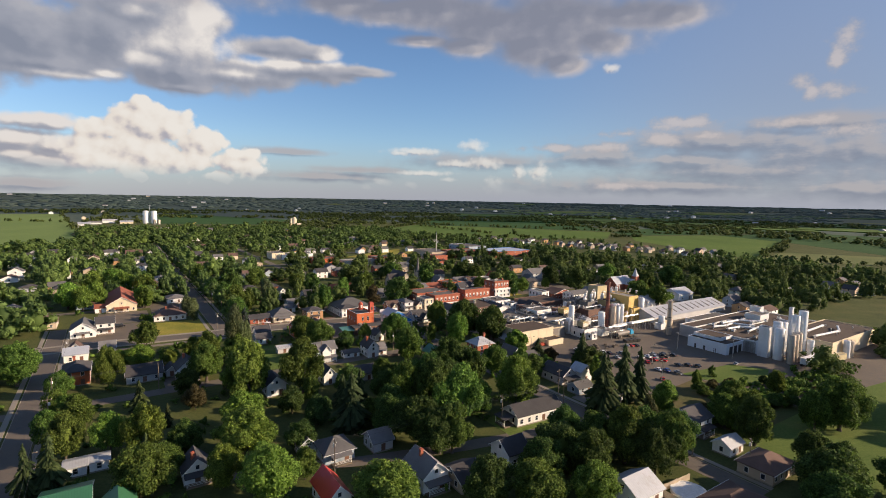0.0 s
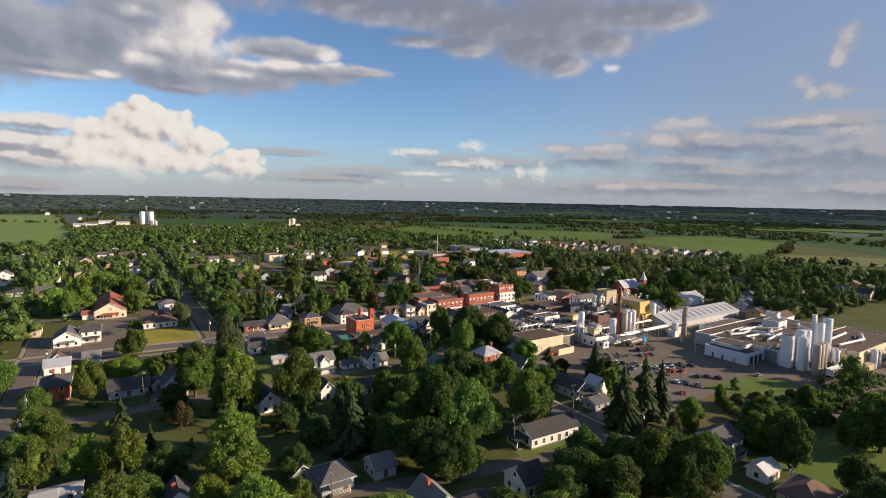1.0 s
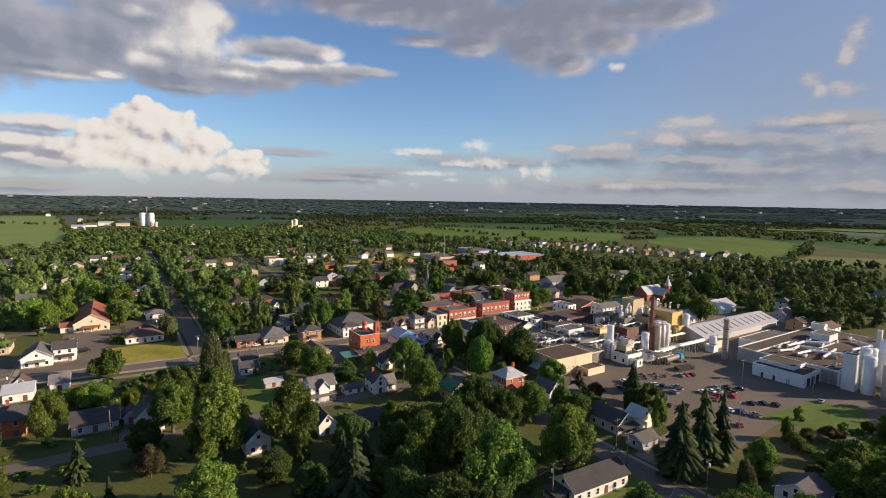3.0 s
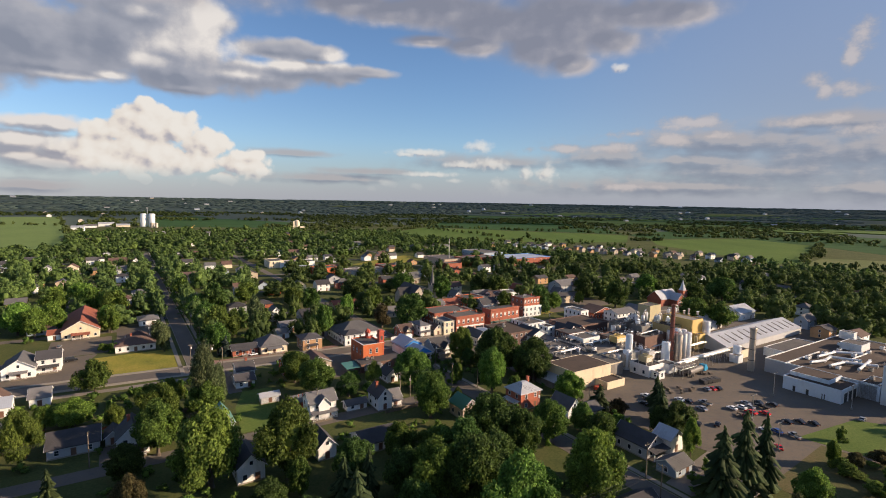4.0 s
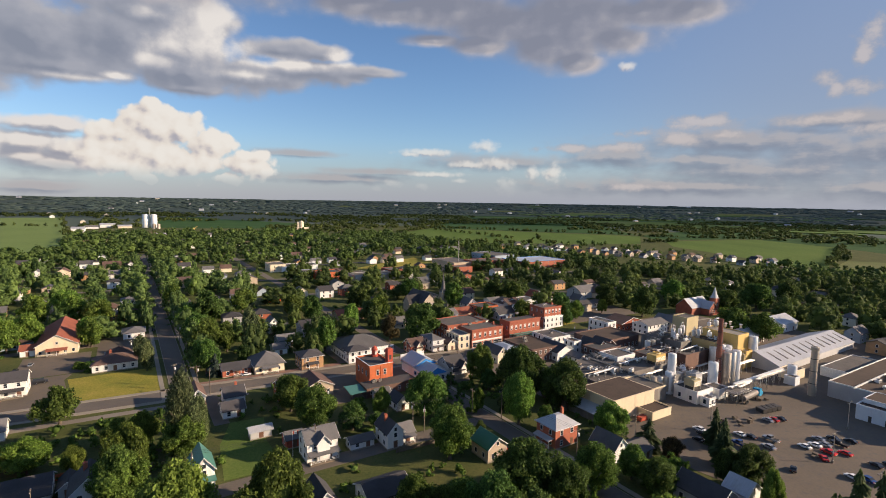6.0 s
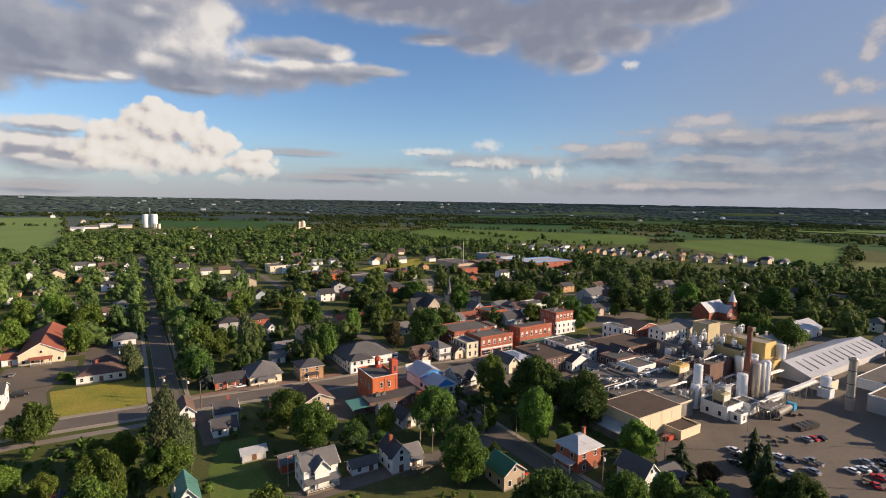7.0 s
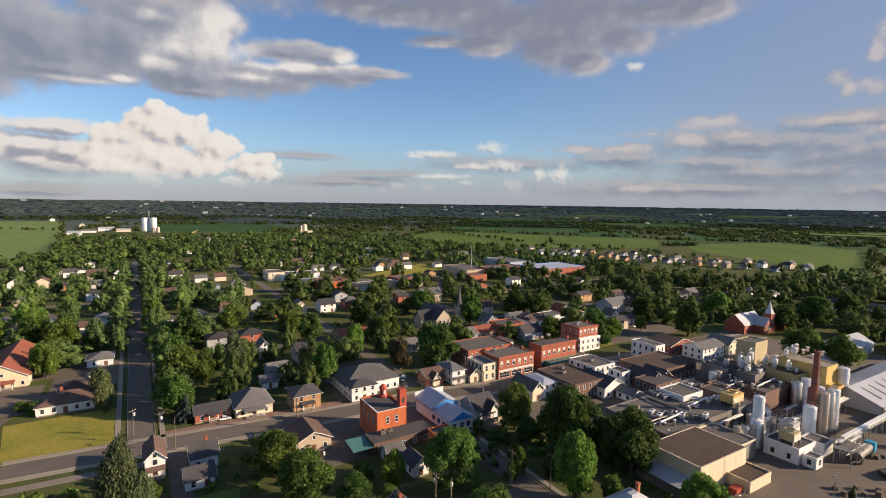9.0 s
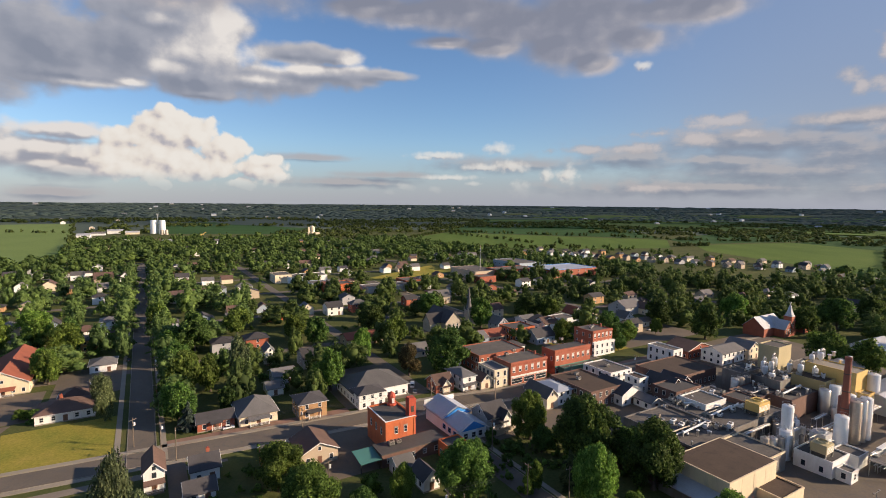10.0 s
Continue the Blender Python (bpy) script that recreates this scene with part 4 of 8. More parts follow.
house("white house with a green roof and porch gable", -10, -4, 103, 112, 3.8, 2.6, WHITE, GREENROOF, "b")
house("white house under a bright red metal roof", 30.5, 36, 86, 96, 3.8, 2.8, WHITE, REDROOF, "b")
house("grey hip-roofed bungalow with a front porch", 37.6, 45.6, 106.5, 115, 3.0, 2.6, BLUESIDE, GREYSHINGLE, "a", roof="hip", porch=(0, 5, 2))
house("low grey outbuilding with a gabled roof", 33.5, 38, 114.8, 119, 2.8, 1.8, GREYSIDE, GREYSHINGLE, "b", name="shed", category="shed")
house("small grey-roofed house among trees", 51, 56.8, 106, 112.5, 3.0, 2.2, GREYSIDE, GREYSHINGLE, "a")
house("white gabled house with a grey roof", 52.5, 59.5, 82.5, 92, 4.2, 3.0, WHITE, GREYSHINGLE, "b", porch=(0, 6, 1.8), chimney=0.2)
house("dark-roofed bungalow beside the lane", 60.3, 67, 78, 87, 2.8, 2.2, TANSIDE, SHINGLE, "a")
house("white house with a dark roof and a side gable", 77, 84, 80.5, 88, 4.0, 2.6, WHITE, SHINGLE, "a", storeys=1, porch=(1, 4, 1.6))
house("long low white house with a black roof", 95.5, 113.5, 97.3, 104.8, 3.4, 2.4, WHITE, SHINGLE, "a", porch=(3, 5, 4), rot=-3)
house("dark house with a red-trimmed porch", 133.5, 141, 115.5, 126.5, 3.6, 2.6, GREYSIDE, SHINGLE, "b", porch=(0, 6.5, 2.2))
house("white gabled wing beside a dark house", 141.6, 147.8, 113.8, 119, 4.4, 2.2, WHITE, METALROOF, "b")
house("grey shed with a metal roof", 131.3, 138.5, 100.5 + 5, 106 + 5, 2.6, 1.5, BLUESIDE, GREYSHINGLE, "a", name="shed", category="shed")
house("white gabled house beside the street", 108.5, 115, 75, 83, 4.0, 2.8, WHITE, GREYSHINGLE, "b", porch=(1, 4, 1.6))
house("white two-storey house with dark windows", 135.5, 144.5, 65, 73.5, 5.0, 2.4, WHITE, SHINGLE, "a", storeys=2, porch=(0, 6, 2))
house("white garage beside a drive", 133, 140, 53.5, 58.5, 2.8, 1.5, WHITE, METALROOF, "a", name="garage", category="garage", attic=False)
house("tan-roofed bungalow with a white dormer", 127.5, 139.5, 40.5, 49, 3.0, 2.4, TANSIDE, BROWNSHINGLE, "a", roof="hip")
house("white house with a pale metal roof", 90, 99, 51.5, 60.5, 3.2, 2.6, WHITE, METALROOF, "a")
house("brown-roofed bungalow beside a pool", 102.5, 116, 36, 45, 2.8, 2.0, TANSIDE, BROWNSHINGLE, "a", roof="hip")
house("white house with a carpenter gable", 133, 138.5, 143.5, 151.5, 4.2, 2.8, WHITE, GREYSHINGLE, "b")
house("grey annex with a low roof", 138.8, 146, 141, 147.5, 2.8, 1.6, GREYSIDE, GREYSHINGLE, "a")
house("square red-brick house with a white hipped roof", 125.5, 134.3, 157.7, 165.5, 5.8, 2.6, BRICK, METALROOF, "a", roof="deck", storeys=2, porch=(3, 6, 1.8), chimney=0.6)
house("pale two-storey house with a centre gable", 63, 71.5, 181.5 + 4, 191 + 2, 5.6, 2.4, WHITE, GREYSHINGLE, "a", storeys=2, porch=(0, 8, 2.0))
house("pale front gable of a two-storey house", 65.5, 69, 184.6, 187, 5.4, 2.0, WHITE, GREYSHINGLE, "b", storeys=2, wins=False)
house("white house with a dark crossed gable", 84.5, 89.5, 181.5, 189.5, 4.8, 2.6, WHITE, SHINGLE, "b", storeys=2, chimney=0.2)
house("white side wing with a porch", 89.5, 93.5, 182.5, 188, 3.4, 1.8, WHITE, GREYSHINGLE, "a", porch=(0, 3.5, 1.6))
house("low white shed by the drive", 75.5, 82.5, 186, 190, 2.3, 1.0, WHITE, GREYSHINGLE, "a", name="shed", category="shed", attic=False)
house("low white bungalow under a dark roof", 68.5, 79, 157.5, 166, 2.9, 2.0, WHITE, SHINGLE, "a")
house("white gabled cottage under spruces", 57, 62, 160.5, 169, 3.8, 2.6, WHITE, SHINGLE, "b")
house("white house with a black roof and side wing", 50.5, 57, 234.5, 242, 3.6, 2.2, WHITE, SHINGLE, "a", chimney=0.3)
house("black-roofed garage beside a drive", 48.5, 55, 225, 231.5, 2.8, 1.8, WHITE, SHINGLE, "a", name="garage", category="garage")
house("tall pale house with a teal metal roof", 36, 40.8, 186.5, 195, 5.0, 3.0, WHITE, TEALROOF, "b", storeys=2, porch=(0, 4.5, 1.6))
house("low grey shed with a pale metal roof", 53, 59, 206.5, 210, 2.4, 0.9, GREYSIDE, METALROOF, "a", name="shed", category="shed", attic=False)
house("red barn with a grey roof", 60.5, 65, 196, 201, 2.8, 1.3, RUST, GREYSHINGLE, "a", name="barn", category="barn", attic=False)
house("white house with a brown roof and upper porch", 40.4, 44.9, 236, 245.5, 5.2, 2.2, WHITE, BROWNSHINGLE, "b", storeys=2, porch=(0, 4, 1.5))
house("orange-brick house under a tree", 67, 72.5, 229, 237, 4.6, 2.2, ORANGE, SHINGLE, "a", storeys=2, porch=(0, 5, 1.8))
house("brown-roofed hall with tan walls", 76, 86, 229, 240, 3.6, 2.4, TANSIDE, BROWNSHINGLE, "b", roof="gable")
house("dark green-roofed house with tan walls", 104.5, 111, 161.5, 169, 4.0, 2.4, TANSIDE, GREENROOF, "b")
house("small pale house behind the fire hall", 95.8, 100.5, 211.5, 217, 3.0, 1.8, GREYSIDE, GREYSHINGLE, "a")
house("white-ended dark house in a yard", 98.5, 103, 203, 209.5, 3.2, 2.0, WHITE, SHINGLE, "b")

# Along the main road.
house("broad hall with a red roof and tan front", -10, 5, 331, 372, 4.4, 4.4, STUCCO, REDSHINGLE, "b", porch=(0, 7, 3), storeys=1)
house("white annex of the red-roofed hall", -15.5, -10.2, 333, 340, 3.0, 1.6, WHITE, REDSHINGLE, "a")
house("white bungalow under a brown hipped roof", 11.5, 27, 295, 307, 3.0, 2.8, WHITE, BROWNSHINGLE, "a", roof="hip", chimney=-0.2)
house("rear wing with a brown pyramid roof", 16, 25, 307.3, 314, 3.0, 3.0, WHITE, BROWNSHINGLE, "b", roof="hip")
house("small white office with a grey hipped roof", 22, 31, 344, 355, 3.2, 1.8, WHITE, GREYSHINGLE, "b", roof="hip")
house("two-storey brick block with a shallow grey roof", 16, 25.5, 381, 392, 5.6, 1.4, TANBRICK, GREYSHINGLE, "b", roof="hip", storeys=2)
house("white hip-roofed house behind the brick block", 21, 29, 423, 433, 5.0, 2.0, WHITE, GREYSHINGLE, "a", roof="hip", storeys=2)
house("tan bank building with a grey hipped roof and portico", 66, 77.5, 262.5, 276, 3.4, 3.8, CREAM, GREYSHINGLE, "b", roof="hip", porch=(0, 6, 2.2))
house("red-brick bungalow with a dark roof", 54.5, 65, 265, 273, 2.9, 1.6, BRICK, SHINGLE, "a", porch=(0, 3, 1.4))
house("tan-brick two-storey house with a dark hipped roof", 83.5, 92.5, 262.5 - 4, 272 - 4, 5.2, 2.0, TANBRICK, SHINGLE, "a", roof="hip", storeys=2, porch=(0, 4, 1.6))
house("white double garage with a grey roof", 79, 84.5, 284, 292, 2.8, 1.6, WHITE, GREYSHINGLE, "a", name="garage", category="garage", attic=False)
house("blue-grey house with a low roof", 83.5, 91.5, 294, 303, 3.6, 1.8, BLUESIDE, GREYSHINGLE, "a")
house("tall narrow white house with a grey gable", 85.5, 90.5, 322, 330, 5.4, 2.6, WHITE, GREYSHINGLE, "b", storeys=2, porch=(0, 4, 1.5))
house("long building under a dark grey roof", 103, 124, 262, 279, 4.2, 4.4, WHITE, GREYSHINGLE, "a", roof="hip", near=True)
house("white two-storey front of the long building", 103, 112.5, 256.5, 264, 5.2, 1.8, WHITE, SHINGLE, "a", storeys=2, roof="hip")
house("brown-brick cottage with a cream gable", 133, 140.5, 256.5, 264, 3.6, 2.6, BRICK, BROWNSHINGLE, "a", porch=(0, 3, 1.4))
house("cream front gable over a cottage door", 135.4, 138.2, 255.6, 258, 3.4, 1.9, CREAM, BROWNSHINGLE, "b", wins=False)
house("white two-storey shop house", 142.7, 148.5, 253.5, 265, 5.6, 1.6, WHITE, GREYSHINGLE, "a", storeys=2, roof="hip", porch=(0, 5, 1.2))
house("small cream shop with a gable", 150, 155, 252, 260, 3.4, 2.2, CREAM, BROWNSHINGLE, "b")
house("white house with a steep gable behind the shops", 150, 156.5, 276, 284, 4.8, 2.8, WHITE, GREYSHINGLE, "b", storeys=2)
house("dark-roofed house with a white dormer", 131.5, 139.5, 222.5, 231, 4.2, 3.0, GREYSIDE, SHINGLE, "a", porch=(0, 5, 1.8))
house("white dormer of a dark roof", 136.5, 139.3, 220.9, 224, 3.9, 1.9, WHITE, SHINGLE, "b", wins=False)
house("tan gabled house with a grey roof", 158.5, 163.5, 225.5, 237, 4.4, 2.6, CREAM, GREYSHINGLE, "b", storeys=1)
house("white house with a pale flat roof", 163.9, 170.5, 226, 237, 5.2, 1.2, WHITE, BLUEROOF, "b", storeys=2, roof="hip")
house("white storehouse with a black gabled roof", 183, 193.5, 214.5, 228, 4.4, 2.6, WHITE, SHINGLE, "b", attic=False)
house("low white shed with a tan roof", 188.5, 194.5, 207, 214, 3.0, 1.3, WHITE, GREYSHINGLE, "b", name="shed", category="shed", attic=False)

# ---- fire hall and shops ----


def arched_windows(parent, xs, y, z, w, h, turn=0, near=True):
    for x in xs:
        at = Matrix.Rotation(radians(turn), 4, "Z") @ Matrix.Translation((x, y, z))
        put_window(parent, at, w, h, near, TRIM)
        part("lintel", [extrude([(-0.1, h + 0.08), (0.02, h + 0.08), (0.02, h + 0.4), (-0.1, h + 0.4)], -w / 2 - 0.15, w / 2 + 0.15)], CONCRETE, parent, at=at)


def fire_hall():
    ob = thing("fire_hall", town(103.0, 231.5), "orange-red brick fire hall with a hose tower", "fire hall")
    TAKEN.append((88, 118, 216, 240))
    L, W, h = 9.2, 13.0, 8.8
    part("wall", [box(-L / 2, L / 2, -W / 2, W / 2, 0, h)], ORANGE, ob)
    part("roof", [box(-L / 2 + 0.3, L / 2 - 0.3, -W / 2 + 0.3, W / 2 - 0.3, h - 0.1, h + 0.06)], TARROOF, ob)
    part("parapet", [box(-L / 2 - 0.1, L / 2 + 0.1, -W / 2 - 0.1, -W / 2 + 0.25, h, h + 0.5), box(-L / 2 - 0.1, -L / 2 + 0.25, -W / 2 + 0.25, W / 2, h, h + 0.5),
                     box(L / 2 - 0.25, L / 2 + 0.1, -W / 2 + 0.25, W / 2, h, h + 0.5), box(-L / 2 - 0.1, L / 2 + 0.1, W / 2 - 0.25, W / 2 + 0.1, h, h + 0.5)], ORANGE, ob)
    part("coping", [box(-L / 2 - 0.15, L / 2 + 0.15, -W / 2 - 0.15, -W / 2 + 0.28, h + 0.5, h + 0.58), box(-L / 2 - 0.15, -L / 2 + 0.28, -W / 2 + 0.28, W / 2, h + 0.5, h + 0.58)], TRIM, ob)
    arched_windows(ob, (-1.3, 1.6), -W / 2, 5.4, 0.9, 1.7)
    arched_windows(ob, (-3.6, 0, 3.6), -L / 2, 4.8, 0.9, 1.7, 270)
    part("pilaster", [box(x - 0.25, x + 0.25, -W / 2 - 0.12, -W / 2, 0, h) for x in (-4.4, 0.1, 4.4)], ORANGE, ob)
    tower = part("tower", [box(-1.1, 1.1, -1.1, 1.1, 0, 13.6), box(-1.3, 1.3, -1.3, 1.3, 8.6, 9.0), box(-1.25, 1.25, -1.25, 1.25, 13.6, 13.9), box(-0.95, 0.95, -0.95, 0.95, 13.9, 14.3)], RUST, ob, "square red hose tower", at=Matrix.Translation((L / 2 - 0.4, -W / 2 + 1.9, 0)))
    # A solid dark plate: the shade inside an opening put into its colour.
    part("opening", [box(-0.45, 0.45, -1.14, -1.08, 10.2, 11.9)], DARKTRIM, tower)
    cup = part("cupola", [lathe([(1.5, 8.8), (1.5, 9.4), (1.15, 9.6), (1.15, 11.4), (1.35, 11.5), (1.2, 12.0), (0.7, 12.6), (0.15, 13.0)], 8)], RUST, ob, "eight-sided red cupola", at=Matrix.Translation((2.6, 5.0, 0)))
    part("louvre", [box(-0.4, 0.4, -1.2, -1.02, 9.8 + 0.3 * k, 9.98 + 0.3 * k) for k in range(5)], TRIM, cup)
    wing = part("wing", [box(-8, 11, -6.5, 0, 0, 3.6)], DARKBRICK, ob, "low dark-brick wing with a flat roof", at=Matrix.Translation((-0.5, -W / 2, 0)))
    part("wing_roof", [box(-8.2, 11.2, -6.7, -0.05, 3.6, 3.85)], TARROOF, wing)
    part("canopy", [extrude([(-6.6, 2.5), (0, 3.3), (0, 3.45), (-6.6, 2.66)], -14, -8.1)], TEALROOF, wing, "sloping green canopy")
    for x in (-13.8, -8.6):
        part("post", [box(x - 0.1, x + 0.1, -6.4, -6.2, 0, 2.6)], DARKTRIM, wing)
    for k in range(5):
        put_window(wing, Matrix.Translation((-6 + 3.6 * k, -6.5, 1.2)), 1.0, 1.2, True, TRIM)
    return ob


fire_hall()
flat("orange-brick lean-to behind the fire hall", 111, 117.5, 211.5, 217.5, 4.2, ORANGE, TARROOF, pitch=2.4)
rooftop_unit(99, 222.4, 3.9)
rooftop_unit(101.2, 222.4, 3.9, 1.2, 1.0, 0.9)


def blue_gabled_store():
    """A long white building with a stepped blue gable and a pale roof."""
    ob = thing("store", town(124.6, 230.2), "white store with a pale blue roof and bright blue gables", "store")
    TAKEN.append((118, 131, 218, 243))
    part("wall", gable_walls(20, 9.6, 3.6, 2.2), WHITE, ob, at=Matrix.Rotation(radians(90), 4, "Z"))
    part("upper_wall", gable_walls(10.6, 9.8, 4.6, 2.3), WHITE, ob, at=Matrix.Translation((0, 4.8, 0)) @ Matrix.Rotation(radians(90), 4, "Z"))
    r = part("roof", gable_roof(19.6, 9.6, 3.6, 2.2, 0.3), BLUEROOF, ob, at=Matrix.Rotation(radians(90), 4, "Z"))
    part("raised_roof", [([(x, y, z + dz) for dz in (0.25, 0.0) for x, y, z in ((-1.2, -5.6, 4.3), (-1.2, 5.6, 4.3), (-1.2, 0, 7.1), (10.8, -5.6, 4.3), (10.8, 5.6, 4.3), (10.8, 0, 7.1))],
                          [(0, 3, 5, 2), (1, 2, 5, 4), (6, 8, 11, 9), (7, 10, 11, 8), (0, 2, 8, 6), (2, 1, 7, 8), (3, 9, 11, 5), (5, 11, 10, 4), (0, 6, 9, 3), (1, 4, 10, 7)])], BLUEROOF, r)
    for y, z in ((-10.2, 0.0), (-1.3, 1.1)):
        part("gable", [extrude([(-4.9, 3.4), (4.9, 3.4), (0, 5.75)], -0.12, 0.12)], BLUETRIM, ob, "bright blue gable", at=Matrix.Translation((0, y - 0.05, z)) @ Matrix.Rotation(radians(90), 4, "Z"))
    part("bargeboard", [extrude([(-5.8, 3.2), (0, 6.5), (0, 6.85), (-5.8, 3.55)], -0.1, 0.12), extrude([(0, 6.5), (5.8, 3.2), (5.8, 3.55), (0, 6.85)], -0.1, 0.12)], TRIM, ob, at=Matrix.Translation((0, -10.3, -0.6)) @ Matrix.Rotation(radians(90), 4, "Z"))
    for k in range(6):
        put_window(ob, Matrix.Rotation(radians(270), 4, "Z") @ Matrix.Translation((-8 + 3.1 * k, -4.8, 1.2)), 1.4, 1.3, True, BLUETRIM)
    for x in (-2.6, 0.2, 2.6):
        put_window(ob, Matrix.Translation((x, -10, 0.9)), 1.3, 1.5, True, TRIM)
    part("false_front", [box(-5.6, 5.6, 9.9, 10.2, 3.2, 6.4)], WHITE, ob, "plain white false front")


blue_gabled_store()


def brick_block(label, a0, a1, b0, b1, h, wall, roof_m, bays, storeys=2, shop=None):
    """A main-street block with a cornice, tall pale windows above and shop windows below."""
    L, W = a1 - a0, b1 - b0
    ob = thing("commercial_block", town((a0 + a1) / 2, (b0 + b1) / 2), label, "building", "main street blocks")
    TAKEN.append((a0 - 1, a1 + 1, b0 - 1, b1 + 1))
    part("wall", [box(-L / 2, L / 2, -W / 2, W / 2, 0, h)], wall, ob)
    part("roof", [box(-L / 2 + 0.3, L / 2 - 0.3, -W / 2 + 0.3, W / 2 - 0.3, h - 0.1, h + 0.06)], roof_m, ob)
    part("parapet", [box(-L / 2, L / 2, -W / 2, -W / 2 + 0.35, h, h + 0.7), box(-L / 2, -L / 2 + 0.3, -W / 2 + 0.35, W / 2, h, h + 0.45), box(L / 2 - 0.3, L / 2, -W / 2 + 0.35, W / 2, h, h + 0.45)], wall, ob)
    part("cornice", [box(-L / 2 - 0.2, L / 2 + 0.2, -W / 2 - 0.3, -W / 2 - 0.002, h + 0.15, h + 0.4), box(-L / 2 - 0.1, L / 2 + 0.1, -W / 2 - 0.18, -W / 2 - 0.002, h - 0.25, h + 0.15)], wall, ob)
    dent = part("dentil_course", [box(-L / 2 + 0.28 + 0.8 * k, -L / 2 + 0.52 + 0.8 * k, -W / 2 - 0.16, -W / 2 - 0.002, h - 0.6, h - 0.25) for k in range(int(L / 0.8))], wall, ob)
    tagged(dent, kind="stuff")
    top = h / storeys
    for s in range(1, storeys):
        for k in range(bays):
            x = -L / 2 + (k + 0.5) * L / bays
            put_window(ob, Matrix.Translation((x, -W / 2, s * top + 0.9)), 1.1, 1.9, True, TRIM)
            part("blind", [box(x - 0.5, x + 0.5, -W / 2 - 0.05, -W / 2 - 0.034, s * top + 1.5 + 0.4 * (k % 3), s * top + 2.75)], SILLTRIM, ob)
            part("lintel", [box(x - 0.8, x + 0.8, -W / 2 - 0.08, -W / 2 - 0.002, s * top + 2.95, s * top + 3.15)], STONE, ob)
    for k in range(max(2, bays // 2)):
        x = -L / 2 + (k + 0.5) * L / max(2, bays // 2)
        put_window(ob, Matrix.Translation((x, -W / 2, 0.5)), L / max(2, bays // 2) - 1.0, 2.0, True, TRIM)
    part("sign_band", [box(-L / 2 + 0.2, L / 2 - 0.2, -W / 2 - 0.14, -W / 2 - 0.002, 2.9, 3.6)], shop or TRIM, ob)
    for k in range(max(2, int(W / 4))):
        for s in range(1, storeys):
            put_window(ob, Matrix.Rotation(radians(270), 4, "Z") @ Matrix.Translation((-W / 2 + 2 + 4 * k, -L / 2, s * top + 0.9)), 0.9, 1.6, True, TRIM)
    part("chimney", [box(L / 2 - 1.4, L / 2 - 0.7, 0, 0.7, h, h + 1.6)], BRICK, ob)
    return ob


flat("pale three-storey shop with tall windows", 155.3, 162, 251, 262, 6.6, CREAM, GREYSHINGLE, storeys=2, tall=1.9, pitch=2.2)
brick_block("red-brick main street block with a grey roof", 162.5, 181, 250.2, 262, 8.2, BRICK, MEMBRANE, 6)
brick_block("tall red-brick block with pale arched windows", 186.0, 206.5, 251, 259, 9.6, BRICK, TARROOF, 7, shop=TEALROOF)
brick_block("three-storey brick corner block with a painted ground floor", 220, 233, 262, 274, 11.0, BRICK, MEMBRANE, 5, 3, shop=WHITE)
flat("painted white ground floor of the corner block", 219.6, 233.4, 260.6, 261.9, 6.0, WHITE, MEMBRANE, storeys=2, wins=True, pitch=2.6)
flat("brick rear range with a grey roof", 160, 184, 268, 284, 7.0, BRICK, MEMBRANE, storeys=2)
flat("dark brick store with a brown flat roof", 171.5, 187, 218, 238, 6.0, DARKBRICK, FLATROOF, storeys=2)
flat("white two-storey building with a grey roof", 194, 206, 229, 243, 5.6, WHITE, MEMBRANE, storeys=2)
flat("small white stair tower with a brown roof", 198.5, 203.5, 219.5, 226, 5.6, WHITE, FLATROOF, storeys=2)
flat("white flat-roofed shop with tall windows", 238, 244.5, 233, 246, 7.0, WHITE, MEMBRANE, storeys=2, tall=1.8)
flat("low dark building with brown roof", 212, 238, 214, 232, 5.2, DARKBRICK, FLATROOF)
house("brick shop with a wide brown gable", 253, 272, 236, 248, 4.0, 2.8, BRICK, BROWNSHINGLE, "b")
house("white two-storey row with a grey roof", 258, 275, 223, 233, 5.4, 1.8, WHITE, GREYSHINGLE, "a", storeys=2)
house("grey gabled house with a tan front", 277, 286, 222, 233, 5.2, 2.8, CREAM, GREYSHINGLE, "b", storeys=2)
flat("dark brick row with steep dormers", 197, 211, 203.5, 213, 6.0, DARKBRICK, TARROOF, storeys=2)
flat("low shop front painted teal", 188, 206, 247.6, 250.8, 3.2, TEALROOF, MEMBRANE, wins=False)
for a, b, z in ((168, 260, 8.7), (174, 263, 8.7), (194, 260, 10.3), (200, 262, 10.3), (225, 268, 11.1), (228, 270, 11.1), (200, 236, 5.7), (178, 230, 6.1), (181, 234, 6.1)):
    rooftop_unit(a, b, z, 1.5, 1.2, 1.0)

house("white two-storey house with its gable to the street", 257, 263, 354, 362, 5.6, 3.0, WHITE, GREYSHINGLE, "b", storeys=2)
flat("orange-brick two-storey shop with a flat roof", 203, 217, 299, 311, 6.2, ORANGE, TARROOF, storeys=2)
house("long white building under a dark roof", 228, 243, 308, 318, 4.6, 2.4, WHITE, SHINGLE, "b")
flat("white flat-roofed hall behind the shops", 243.5, 256, 307, 318, 5.2, WHITE, MEMBRANE)
house("blue-grey house with crossed gables", 209, 221, 288, 297, 4.0, 3.2, BLUESIDE, SHINGLE, "a", storeys=1)
house("grey gabled house with a small dormer", 206, 213, 316, 325, 5.0, 3.2, GREYSIDE, GREYSHINGLE, "b", storeys=2)
